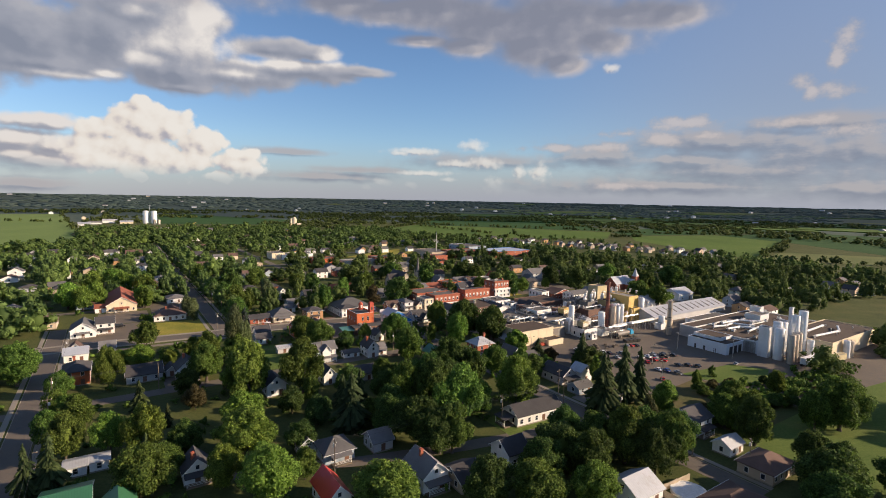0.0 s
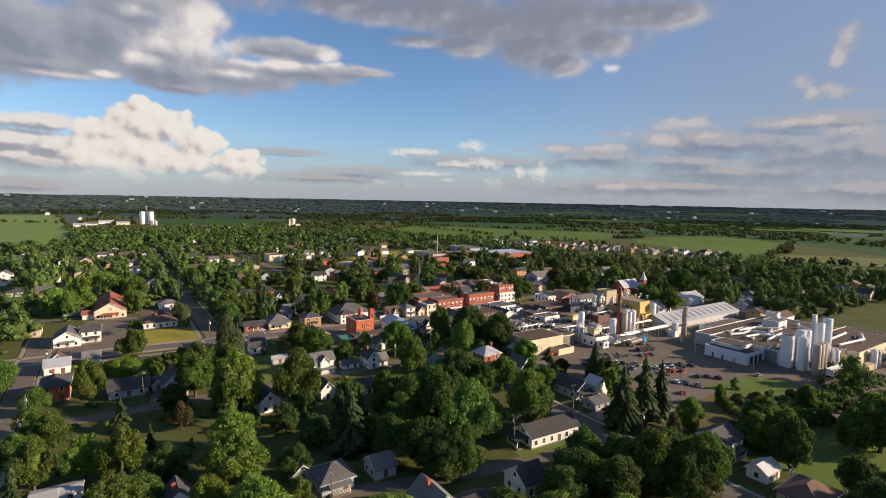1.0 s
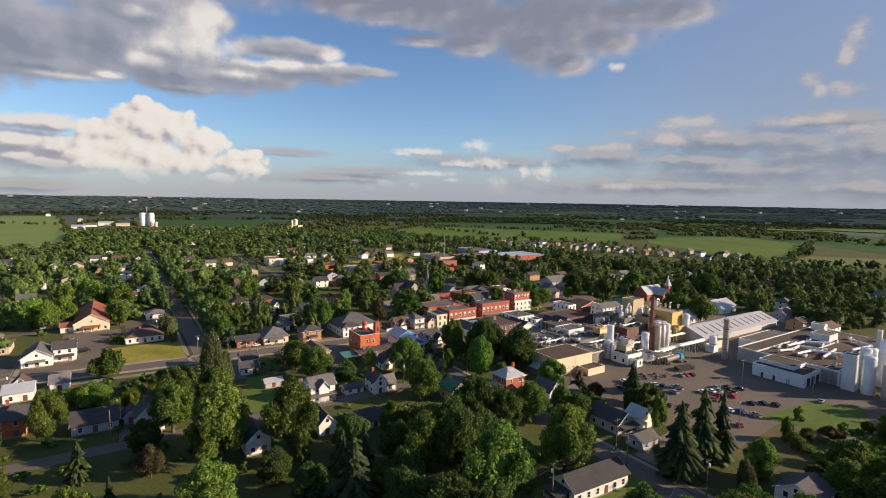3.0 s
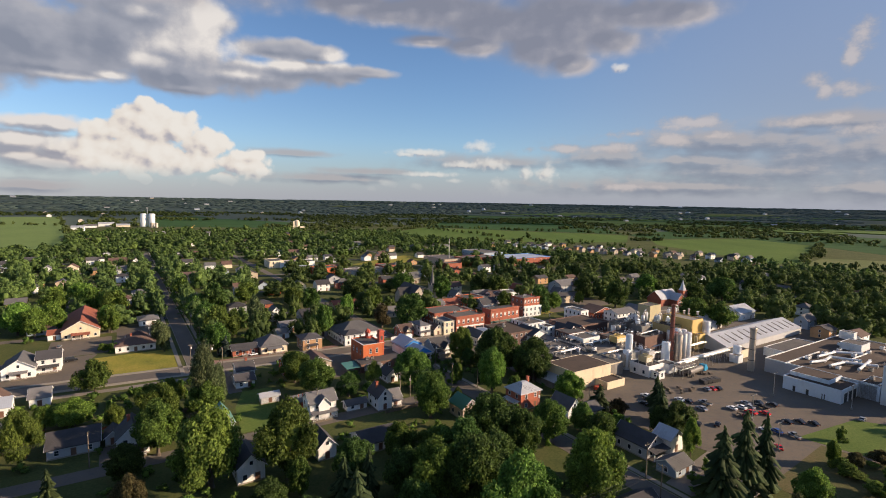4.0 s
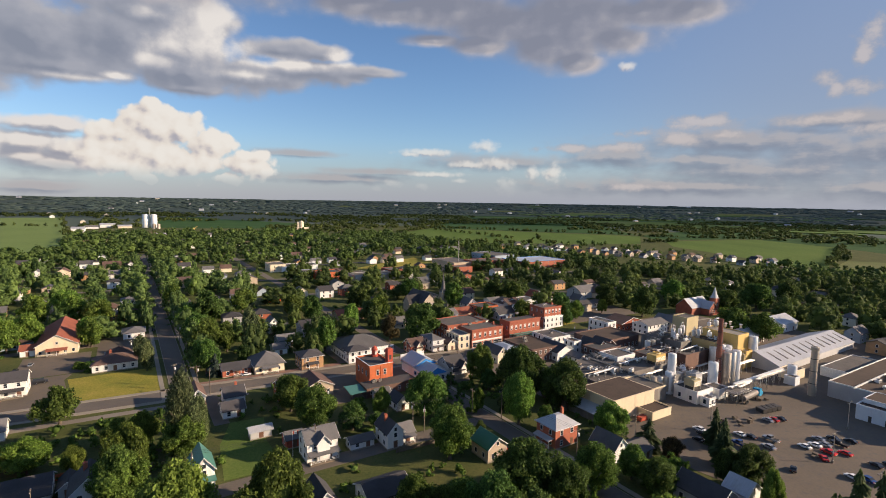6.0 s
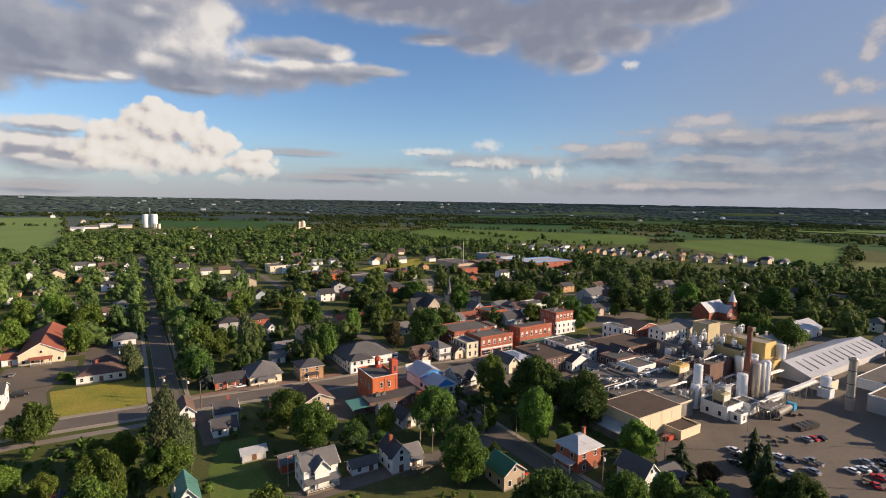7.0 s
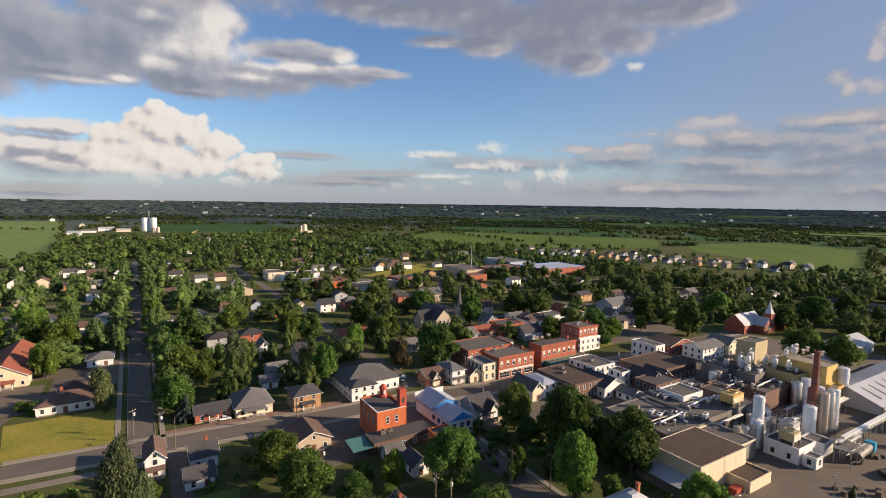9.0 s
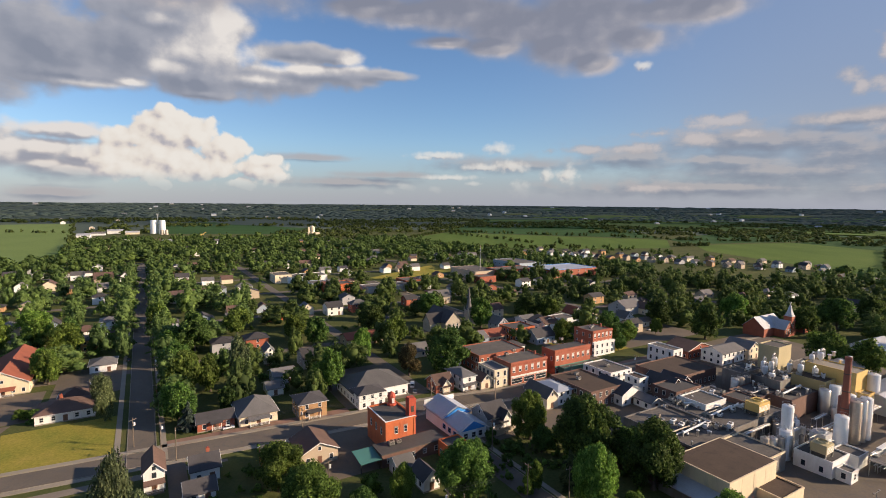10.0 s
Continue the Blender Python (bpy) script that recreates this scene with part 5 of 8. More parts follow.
house("cream house with a red-brown front gable", 263, 271, 317, 326, 4.6, 3.6, CREAM, REDSHINGLE, "b", storeys=2)
house("low white shed behind a brick shop", 230, 240, 324, 331, 3.4, 1.6, WHITE, GREYSHINGLE, "a", name="shed", category="shed")
house("low hall with a red roof", 186, 201, 302, 312, 3.4, 2.6, TANSIDE, REDSHINGLE, "a")
house("pale blue two-storey house behind the brick range", 177, 186, 297, 307, 5.0, 2.4, BLUESIDE, GREYSHINGLE, "a", storeys=2)
house("white cottage with a sharp gable by the car park", 284, 291, 296, 304, 3.8, 3.4, WHITE, GREYSHINGLE, "b")
house("tan house with twin gables", 316, 325, 306, 315, 4.2, 3.4, CREAM, BROWNSHINGLE, "b")
house("white two-storey house beside tan gables", 335, 344, 301, 310, 5.2, 2.4, WHITE, GREYSHINGLE, "a", storeys=2)

# ---- dairy plant ----


def chimney_stack(a, b, r0, r1, h, m, label, rings=4):
    ob = thing("chimney_stack", town(a, b), label, "chimney")
    part("shaft", [lathe([(r0, 0), (r1, h - 1.2)], 28)], m, ob, smooth=True)
    part("crown", [lathe([(r1 * 1.0, h - 1.2), (r1 * 1.22, h - 1.0), (r1 * 1.22, h - 0.3), (r1 * 1.05, h), (r1 * 0.7, h), (r1 * 0.7, h - 0.6)], 28)], m, ob)
    for k in range(rings):
        z = h * (k + 1) / (rings + 1)
        r = r0 + (r1 - r0) * z / h
        part("band", [lathe([(r + 0.02, z), (r + 0.06, z + 0.06), (r + 0.06, z + 0.2), (r + 0.02, z + 0.26)], 28)], DARKTRIM, ob)
    part("ladder", [bar((x, -r0 - 0.1, 0), (x, -r1 - 0.2, h), 0.03, 4) for x in (-0.2, 0.2)] + [bar((-0.2, -r0 - 0.12, 0.5 * k), (0.2, -r0 - 0.12, 0.5 * k), 0.02, 4) for k in range(1, 8)], STEEL, ob)
    TAKEN.append((a - r0, a + r0, b - r0, b + r0))


chimney_stack(219.6, 164.2, 1.3, 0.78, 26.0, STACKBRICK, "tall tapered red-brown brick chimney")
chimney_stack(238.6, 139.4, 1.3, 1.15, 18.5, TANTANK, "stout grey cylindrical stack beside a flat roof", 3)


def warehouse():
    ob = thing("warehouse", town(165.2, 168.6), "cream panelled warehouse with a brown flat roof", "warehouse")
    TAKEN.append((148, 180, 155, 192))
    L, W, h = 20.5, 14.4, 7.0
    part("wall", [box(-L / 2, L / 2, -W / 2, W / 2, 0, h)], STUCCO, ob)
    part("roof", [box(-L / 2 + 0.2, L / 2 - 0.2, -W / 2 + 0.2, W / 2 - 0.2, h - 0.1, h + 0.1)], FLATROOF, ob)
    part("coping", [box(-L / 2 - 0.12, L / 2 + 0.12, -W / 2 - 0.12, -W / 2 + 0.2, h - 0.25, h + 0.16), box(-L / 2 - 0.12, -L / 2 + 0.2, -W / 2 + 0.2, W / 2, h - 0.25, h + 0.16),
                    box(L / 2 - 0.2, L / 2 + 0.12, -W / 2 + 0.2, W / 2, h - 0.25, h + 0.16), box(-L / 2 - 0.12, L / 2 + 0.12, W / 2 - 0.2, W / 2 + 0.12, h - 0.25, h + 0.16)], STUCCO, ob)
    for k in range(4):
        x0 = -L / 2 + k * L / 4
        part("panel", [box(x0 + 0.06, x0 + L / 4 - 0.06, -W / 2 - 0.07, -W / 2 - 0.002, 0.4, h - 0.3)], STUCCO, ob)
    for k in range(3):
        y0 = -W / 2 + k * W / 3
        part("panel", [box(-L / 2 - 0.07, -L / 2 - 0.002, y0 + 0.06, y0 + W / 3 - 0.06, 0.4, h - 0.3)], STUCCO, ob)
    lean = part("lean_to", [extrude([(-9, 0), (7, 0), (7, 2.6), (-9, 2.6)], -5.4, 0)], GREYCLAD, ob, "low lean-to with a pale roof", at=Matrix.Translation((-L / 2 - 0.01, 0, 0)))
    part("lean_to_roof", [([(-5.8, -9.3, 2.6), (0, -9.3, 3.6), (0, 7.3, 3.6), (-5.8, 7.3, 2.6), (-5.8, -9.3, 2.75), (0, -9.3, 3.75), (0, 7.3, 3.75), (-5.8, 7.3, 2.75)],
                           [(3, 2, 1, 0), (4, 5, 6, 7), (0, 1, 5, 4), (1, 2, 6, 5), (2, 3, 7, 6), (3, 0, 4, 7)])], METALROOF, lean)


warehouse()
flat("cream shed with a brown roof beside the warehouse", 166.5, 176.5, 155.5, 161.9, 2.5, STUCCO, FLATROOF, name="shed", category="shed", wins=False)
flat("brown-walled range with a grey flat roof", 151, 166, 177.5, 190, 5.0, DARKBRICK, FLATROOF, wins=False)
flat("plant range under a grey flat roof", 166.3, 186, 177.2, 200, 5.4, GREYCLAD, MEMBRANE, wins=False)
flat("low plant range with a pale parapet", 176.4, 187, 164.5, 177, 5.0, GREYCLAD, MEMBRANE, wins=False, cap=STUCCO)
flat("plant hall under a grey flat roof", 186.3, 214, 178, 202, 5.8, GREYCLAD, MEMBRANE, wins=False)
flat("raised plant roof with a white edge", 192, 203, 190, 199, 1.6, TRIM, MEMBRANE, wins=False, base=5.8, name="raised_roof")
flat("dark flat-topped plant block", 206, 213.8, 185, 193, 1.4, DARKBRICK, TARROOF, wins=False, base=5.8, name="plant_block")
flat("tall grey-clad plant block", 229.6, 236.4, 186.5, 193, 9.3, GREYCLAD, MEMBRANE, wins=False)
flat("long grey process building with a dark roof", 231, 244, 200, 207.5, 8.0, GREYCLAD, TARROOF, wins=False)
flat("brown-walled plant range with a tar roof", 215, 229.3, 186.5, 196, 6.2, DARKBRICK, TARROOF, wins=False)
flat("low tar-roofed range between plant blocks", 236.7, 251.7, 188.4, 199.8, 6.8, GREYCLAD, TARROOF, wins=False)
flat("brown process building with a flat roof", 222, 240, 179.2, 186.2, 6.6, DARKBRICK, MEMBRANE, wins=False)
flat("beige cube-shaped tower with flat roof", 252, 261.5, 198, 205.5, 15.2, BEIGE, MEMBRANE, wins=False, name="tower_block")
flat("tall yellow drying tower with flat roof", 248.2, 257, 171.8, 188, 13.4, YELLOW, CONCRETE, wins=False, name="tower_block")
flat("ochre process block beside the yellow tower", 240.2, 248, 177.5, 188, 10.0, OCHRE, FLATROOF, wins=False, name="plant_block")
flat("small yellow annex under the tower", 249, 254, 168.4, 171.5, 7.0, YELLOW, MEMBRANE, wins=False, name="plant_block")
flat("grey tank house beside a shed", 258, 276, 186.5, 200, 7.0, GREYCLAD, MEMBRANE, wins=False)
flat("white service building under cooling towers", 192.2, 201.8, 156, 165, 4.2, WHITE, TARROOF, name="service_building", pitch=3.2)
flat("small white pump house beside the yard", 193.5, 197.5, 152.3, 155.7, 2.8, WHITE, MEMBRANE, name="pump_house", pitch=2)
flat("white flat-roofed loading bay", 203.6, 209.6, 154.5, 160.5, 3.4, WHITE, MEMBRANE, name="loading_bay", wins=False)


def cooling_tower(a, b, z, w=5.0, d=4.0, h=3.4, m=None, label="pale louvred cooling tower on a roof"):
    ob = thing("cooling_tower", town(a, b, z), label, "cooling tower", "cooling towers")
    part("body", [box(-w / 2, w / 2, -d / 2, d / 2, 1.3, h)], m or STEEL, ob)
    for x in (-w / 2 + 0.15, w / 2 - 0.15):
        for y in (-d / 2 + 0.15, d / 2 - 0.15):
            part("leg", [box(x - 0.12, x + 0.12, y - 0.12, y + 0.12, 0, 1.3)], STEEL, ob)
    part("basin", [box(-w / 2 + 0.3, w / 2 - 0.3, -d / 2 + 0.3, d / 2 - 0.3, 0.2, 1.25)], DARKTRIM, ob)
    part("fan_ring", [lathe([(d * 0.36, h), (d * 0.34, h + 0.5), (d * 0.3, h + 0.5), (d * 0.3, h + 0.05)], 18)], m or STEEL, ob)
    for k in range(5):
        part("louvre", [box(-w / 2 + 0.2, w / 2 - 0.2, -d / 2 - 0.05, -d / 2 - 0.002, 1.5 + 0.36 * k, 1.68 + 0.36 * k)], TRIM, ob)
    part("railing", [bar((-w / 2, y, h + 0.9), (w / 2, y, h + 0.9), 0.03, 4) for y in (-d / 2, d / 2)] + [bar((x, y, h), (x, y, h + 0.9), 0.03, 4) for x in (-w / 2, 0, w / 2) for y in (-d / 2, d / 2)], STEEL, ob)


cooling_tower(194.8, 159.6, 4.3, 4.2, 3.8, 3.7, BEIGE)
cooling_tower(199.3, 161.8, 4.3, 4.0, 3.8, 4.6, GREYSIDE, "grey louvred cooling tower on a roof")
cooling_tower(201, 170.5, 0, 5.0, 4.0, 6.0)
cooling_tower(204.3, 181.0, 5.95, 6.4, 4.2, 4.0, YELLOW, "yellow louvred cooling tower on a dark roof")
tank(196.3, 168.9, 1.5, 14.2, TANK, "tall white cylindrical silo with a domed top")
tank(193.6, 167.9, 1.55, 8.0, TANK, "short white silo beside a tall one")
tank(212.2, 162.0, 1.75, 10.3, TANK, "tall white cylindrical silo beside the brick chimney")
for k, (a, b, m, lab) in enumerate(((222.0, 162.4, TANTANK, "tall tan silo in a row"), (225.2, 162.2, STEEL, "tall steel silo in a row"), (228.4, 162.0, TANK, "tall white silo in a row"), (223.6, 165.8, STACKBRICK, "tall rust-red silo in a row"), (227, 165.8, TANK, "tall white silo in a row"))):
    tank(a, b, 1.6, 12.5, m, lab)
tank(238.0, 176.6, 1.7, 8.6, STEEL, "steel silo behind the chimney")
tank(241.6, 175.2, 1.6, 9.6, TANK, "white silo behind the chimney")
tank(245.0, 174.2, 1.6, 9.0, TANK, "white silo behind the chimney")
for k in range(4):
    tank(212.6 + 2.4 * k, 206.4 - 0.7 * k, 1.0, 3.6 + 0.5 * (k % 2), STEEL, "small blue-grey steel tank beside a lane", ladder=False)
tank(258.2, 170.4, 1.9, 12.2, TANK, "tall white silo against the yellow tower")
for k in range(4):
    tank(187.6 + 2.1 * k, 170.2 - 1.0 * k, 1.15, 5.2, STEEL if k % 2 else TANTANK, "small steel tank in a row", legs=True)
for k in range(3):
    tank(223.2 + 3.0 * k, 198.4 - 0.4 * k, 1.3, 8.2, (STEEL, TANTANK, GREYCLAD)[k], "grey steel tank beside a plant block")
tank(249, 150.5, 1.7, 6.4, TANK, "white tank on the edge of the yard")
flat("small white pump house below a tank", 243.5, 247.5, 147, 151, 3.0, BLUEWHITE, MEMBRANE, name="pump_house", wins=False)


def pipe_bridge():
    """A covered pipe run on trestles from the silos to the cold store."""
    ob = thing("pipe_bridge", town(0, 0), "long pale pipe bridge on steel trestles", "pipe bridge")
    a0, a1, b, z = 206, 246, 152.2, 4.6
    part("deck", [box(a0, a1, b - 0.9, b + 0.9, z, z + 0.18)], STEEL, ob)
    part("cover", [box(a0 + 3, a1 - 2, b - 0.6, b + 0.6, z + 0.9, z + 1.25)], TRIM, ob)
    for k in range(4):
        part("pipe", [bar((a0, b - 0.6 + 0.4 * k, z + 0.45), (a1, b - 0.6 + 0.4 * k, z + 0.45), 0.14, 8)], TANK if k % 2 else STEEL, ob)
    for k in range(9):
        x = a0 + 0.6 + k * (a1 - a0 - 1.2) / 8
        part("trestle", [bar((x, b - 0.9, 0), (x, b - 0.7, z), 0.09, 6), bar((x, b + 0.9, 0), (x, b + 0.7, z), 0.09, 6), bar((x, b - 0.85, 1.6), (x, b + 0.8, z - 0.3), 0.05, 5)], STEEL, ob)


pipe_bridge()


def loading_rig():
    ob = thing("loading_rig", town(207, 150), "steel loading gantry over a tanker bay", "gantry")
    for x in (-4, 0, 4):
        for y in (-2, 2):
            part("post", [bar((x, y, 0), (x, y, 5), 0.1, 6)], STEEL, ob)
    part("platform", [box(-4.3, 4.3, -2.2, 2.2, 4.2, 4.35)], GREYCLAD, ob)
    part("railing", [bar((-4.3, y, 5.2), (4.3, y, 5.2), 0.04, 4) for y in (-2.2, 2.2)] + [bar((x, -2.2, 5.2), (x, 2.2, 5.2), 0.04, 4) for x in (-4.3, 4.3)], STEEL, ob)
    for k in range(3):
        part("pipe", [bar((-4.3, -1 + k, 3.4), (7.5, -1 + k, 3.4), 0.12, 8)], TANK, ob)


loading_rig()


def main_plant():
    flat("long cold store with a brown gravel roof", 243, 318, 98.3, 136, 5.6, GREYSIDE, FLATROOF, name="cold_store", wins=False, cap=TRIM)
    flat("beige-fronted cold store with a brown roof", 264, 318, 75.6, 98, 7.4, STUCCO, FLATROOF, name="cold_store", wins=False)
    ob = flat("low blue-white garage range with a flat roof", 228, 242.9, 103.8, 122.5, 4.7, BLUEWHITE, FLATROOF, name="garage_range", wins=False, cap=BLUEWHITE)
    for k in range(3):
        door = part("door", [box(-1.5, 1.5, -0.05, 0.02, 0, 3.6)], DARKTRIM, ob, "dark roller door", at=Matrix.Translation((-3.6 + 4.0 * k, -9.35, 0)))
        part("door_frame", [box(-1.8, -1.5, -0.12, 0, 0, 3.9), box(1.5, 1.8, -0.12, 0, 0, 3.9), box(-1.8, 1.8, -0.12, 0, 3.6, 3.9)], TRIM, door)
    for k in range(4):
        part("pier", [box(-7.53, -7.452, -8.6 + 4.4 * k, -8.2 + 4.4 * k, 0, 4.6)], BLUEWHITE, ob)
    for y in (-4.0, 1.0, 5.4):
        part("side_door", [box(-7.52, -7.452, y - 0.5, y + 0.5, 0, 2.1)], DARKTRIM, ob)
    flat("upper tier of the garage range with an olive roof", 232, 242.9, 109, 122, 1.3, BLUEWHITE, FLATROOF, wins=False, base=4.9, name="upper_tier", parapet=0.2)
    flat("white loading range between the garages and silos", 243, 255.8, 97.4, 103.2, 5.4, BLUEWHITE, MEMBRANE, wins=False, name="loading_range")
    for k in range(3):
        ob = thing("dock_door", town(244.9 + 3.6 * k, 97.34), "dark loading dock door", "door", "dock doors")
        part("leaf", [box(-1.2, 1.2, -0.06, 0, 0.3, 3.4)], DARKTRIM, ob)
        part("frame", [box(-1.4, -1.2, -0.12, 0, 0, 3.7), box(1.2, 1.4, -0.12, 0, 0, 3.7), box(-1.4, 1.4, -0.12, 0, 3.4, 3.7)], TRIM, ob)
    flat("tall white windowless process tower", 240.8, 244.5, 92.2, 96.5, 13.8, TANK, MEMBRANE, wins=False, name="tower_block", parapet=0.2)
    tank(243.2, 88.8, 2.0, 14.0, TANK, "tall white silo beside the process tower")
    for k in range(3):
        tank(241.5 + 3.3 * k, 83.0, 1.45, 12.6, TANTANK, "tan-grey silo in a row of three")
    tank(247.4, 91.5, 1.9, 16.0, TANK, "tall white silo in the back row")
    tank(251.5, 91.0, 1.9, 15.5, TANK, "tall white silo in the back row")
    tank(257.4, 88.4, 1.9, 18.5, TANK, "very tall white cylindrical silo")
    tank(261.0, 86.8, 1.9, 20.4, TANK, "very tall white cylindrical silo")
    tank(257.2, 81.6, 1.4, 8.5, TANK, "short white silo with ladder")
    tank(274.5, 73.6, 1.4, 7.8, TANK, "white tank against a beige wall")
    tank(278.2, 73.4, 1.4, 7.0, TANTANK, "tan tank against a beige wall")
    flat("white stair head on the silo block", 258.6, 260.4, 90.6, 92, 21.5, TANK, MEMBRANE, wins=False, name="stair_tower", parapet=0.2)
    house("great white metal-roofed store shed", 254, 330, 157.5, 177, 3.2, 3.7, GREYSIDE, METALROOF, "a", name="store_shed", category="shed", attic=False, wins=False, near=False)
    flat("small cream annex before the store shed", 250, 259, 150, 155.8, 3.4, CREAM, MEMBRANE, wins=False, name="annex")
    flat("long low canopy roof before the store shed", 268, 300, 138, 148, 3.6, TRIM, MEMBRANE, wins=False, name="canopy", parapet=0.3)
    for k in range(12):
        ob = thing("roof_light", town(260 + 6 * k, 162.4, 5.18), "dark narrow roof light in a metal roof", "roof light", "roof lights")
        part("glass", [([(-0.5, -3.0, -1.05), (0.5, -3.0, -1.05), (0.5, 3.0, 1.05), (-0.5, 3.0, 1.05), (-0.5, -3.0, -0.8), (0.5, -3.0, -0.8), (0.5, 3.0, 1.3), (-0.5, 3.0, 1.3)],
                        [(3, 2, 1, 0), (4, 5, 6, 7), (0, 1, 5, 4), (1, 2, 6, 5), (2, 3, 7, 6), (3, 0, 4, 7)])], GREYCLAD, ob)


main_plant()


def duct_run(points, r, m, z, label):
    """A fat roof duct with elbows."""
    ob = thing("roof_duct", town(0, 0, z), label, "duct", "roof ducts")
    for p, q in zip(points, points[1:]):
        part("duct", [bar((*p, 0.9), (*q, 0.9), r, 10)], m, ob)
        part("elbow", [lathe([(r * 1.1, 0.5), (r * 1.1, 0.9 + r)], 10, *q)], m, ob)
    for p in points:
        part("stand", [box(p[0] - 0.2, p[0] + 0.2, p[1] - 0.2, p[1] + 0.2, -0.2, 0.9)], STEEL, ob)


for pts in ([(250, 122), (258, 120), (266, 121), (270, 112)], [(252, 116), (262, 115), (268, 106)], [(262, 124), (276, 123), (284, 116)], [(256, 108), (274, 110)], [(280, 106), (296, 104), (300, 112)], [(268, 84), (290, 82), (300, 86)], [(272, 90), (296, 91)]):
    duct_run(pts, 0.55, TANK, 5.9 if pts[0][1] > 98 else 7.7, "fat white duct along a flat roof")
for k in range(16):
    a, b = 250 + (k * 17) % 64, 102 + (k * 11) % 32
    rooftop_unit(a, b, 5.68, 1.6 + 0.5 * (k % 3), 1.4, 1.2 + 0.3 * (k % 2), TANK if k % 3 else STEEL)
for k in range(7):
    vent(262 + 7.5 * k, 80 + (k * 5) % 14, 7.5)
flat("white plant room on a roof", 290, 300, 118, 126, 3.0, TANK, MEMBRANE, wins=False, base=5.7, name="plant_room", parapet=0.2)
flat("small white roof plant room", 312, 316, 128, 134, 3.4, TANK, MEMBRANE, wins=False, base=5.7, name="plant_room", parapet=0.2)
for k in range(3):
    part("roof_kerb", [box(-16 + 0 * k, 16, -0.2, 0.2, 0, 0.5)], TRIM, None, at=town(258 + 20 * k, 128 - 12 * k, 5.68, 0))
for ob in [o for o in scene.objects if o.name.startswith("roof_kerb")]:
    tagged(ob, "long pale kerb across a flat roof", "kerb", "roof kerbs")
for k in range(26):
    a, b = 168 + (k * 13.7) % 44, 179 + (k * 7.3) % 20
    if k % 3:
        rooftop_unit(a, b, 5.5 if a < 186 else 5.9, 1.3 + 0.4 * (k % 4), 1.2, 0.9 + 0.25 * (k % 3), TANK if k % 2 else STEEL, rot=15 * (k % 2))
    else:
        vent(a, b, 5.45 if a < 186 else 5.85, 0.2, 0.9)
for pts in ([(188, 186), (200, 187), (206, 186)], [(170, 183), (182, 184)], [(190, 196), (198, 189)], [(224, 183), (238, 184)], [(238, 191), (246, 192), (249, 196)]):
    duct_run(pts, 0.3, TANK, 5.9 if pts[0][0] < 210 else 6.8, "pale pipe along a flat roof")
for k in range(6):
    tank(246 + 2.6 * k, 209 + (k % 2) * 2.2, 1.1, 3.0 + 0.6 * (k % 3), OCHRE if k % 2 else STEEL, "small steel tank among pipes", z=0.0, ladder=False)
for a, b in ((260, 181), (264, 186), (268, 181), (270, 187)):
    vent(a, b, 12.6, 0.5, 1.6)


def cyclone(a, b, z, h, r, lean):
    """A pale dust separator: a cylinder over a cone with a bent pipe."""
    ob = thing("cyclone", town(a, b, z), "pale metal dust cyclone with a bent pipe on a plant roof", "duct", "roof cyclones")
    part("body", [lathe([(0.25 * r, 0.8), (r, 0.4 * h), (r, 0.8 * h), (0.6 * r, 0.88 * h)], 16)], TANK, ob, smooth=True)
    for k in range(3):
        q = 2.1 * k
        part("leg", [bar((r * math.cos(q), r * math.sin(q), 0), (r * math.cos(q), r * math.sin(q), 0.5 * h), 0.07, 5)], STEEL, ob)
    pts = [(0, 0, 0.85 * h), (0, 0, h), (0.3 * lean, 0, 1.12 * h), (lean, 0, h), (1.25 * lean, 0, 0.4 * h)]
    part("pipe", [bar(p, q, 0.34 * r, 8) for p, q in zip(pts, pts[1:])], STEEL, ob)


for a, b, z, h, r, lean in ((242, 186, 10.08, 4.6, 0.9, 2.2), (245, 182.5, 10.08, 3.6, 0.8, -1.8), (250, 186, 13.48, 3.4, 0.8, 2.0), (253, 184.5, 13.48, 4.4, 1.0, 2.4), (255.5, 186, 13.48, 3.6, 0.7, -1.6), (238.5, 196, 6.88, 5.0, 0.9, 1.5), (241, 198, 6.88, 6.0, 0.8, 1.6), (245, 197, 6.88, 5.4, 0.9, 2.0), (248.5, 197.5, 6.88, 6.6, 0.8, -1.8), (250, 193, 6.88, 5.0, 0.9, 1.4), (231, 190, 9.38, 2.6, 1.0, 1.4)):
    cyclone(a, b, z, h, r, lean)


def pipe_rack(a0, b0, a1, b1, z, n, label="steel pipe rack with pale pipes between plant buildings"):
    """Pipes side by side on portal frames."""
    L = math.hypot(a1 - a0, b1 - b0)
    ob = thing("pipe_rack", town(a0, b0, 0, math.atan2(b1 - b0, a1 - a0)), label, "pipes", "pipe racks")
    for k in range(n):
        part("pipe", [bar((0, 0.32 * k - 0.16 * n, z + 0.2), (L, 0.32 * k - 0.16 * n, z + 0.2 + 0.1 * (k % 2)), 0.09 + 0.05 * (k % 3), 8)], (STEEL, TANK, TANTANK)[k % 3], ob)
    for k in range(int(L / 4) + 1):
        x = min(L, 4.0 * k)
        part("frame", [bar((x, s * 0.18 * n, 0), (x, s * 0.18 * n, z), 0.07, 5) for s in (-1, 1)] + [bar((x, -0.2 * n, z), (x, 0.2 * n, z), 0.07, 5)], STEEL, ob)


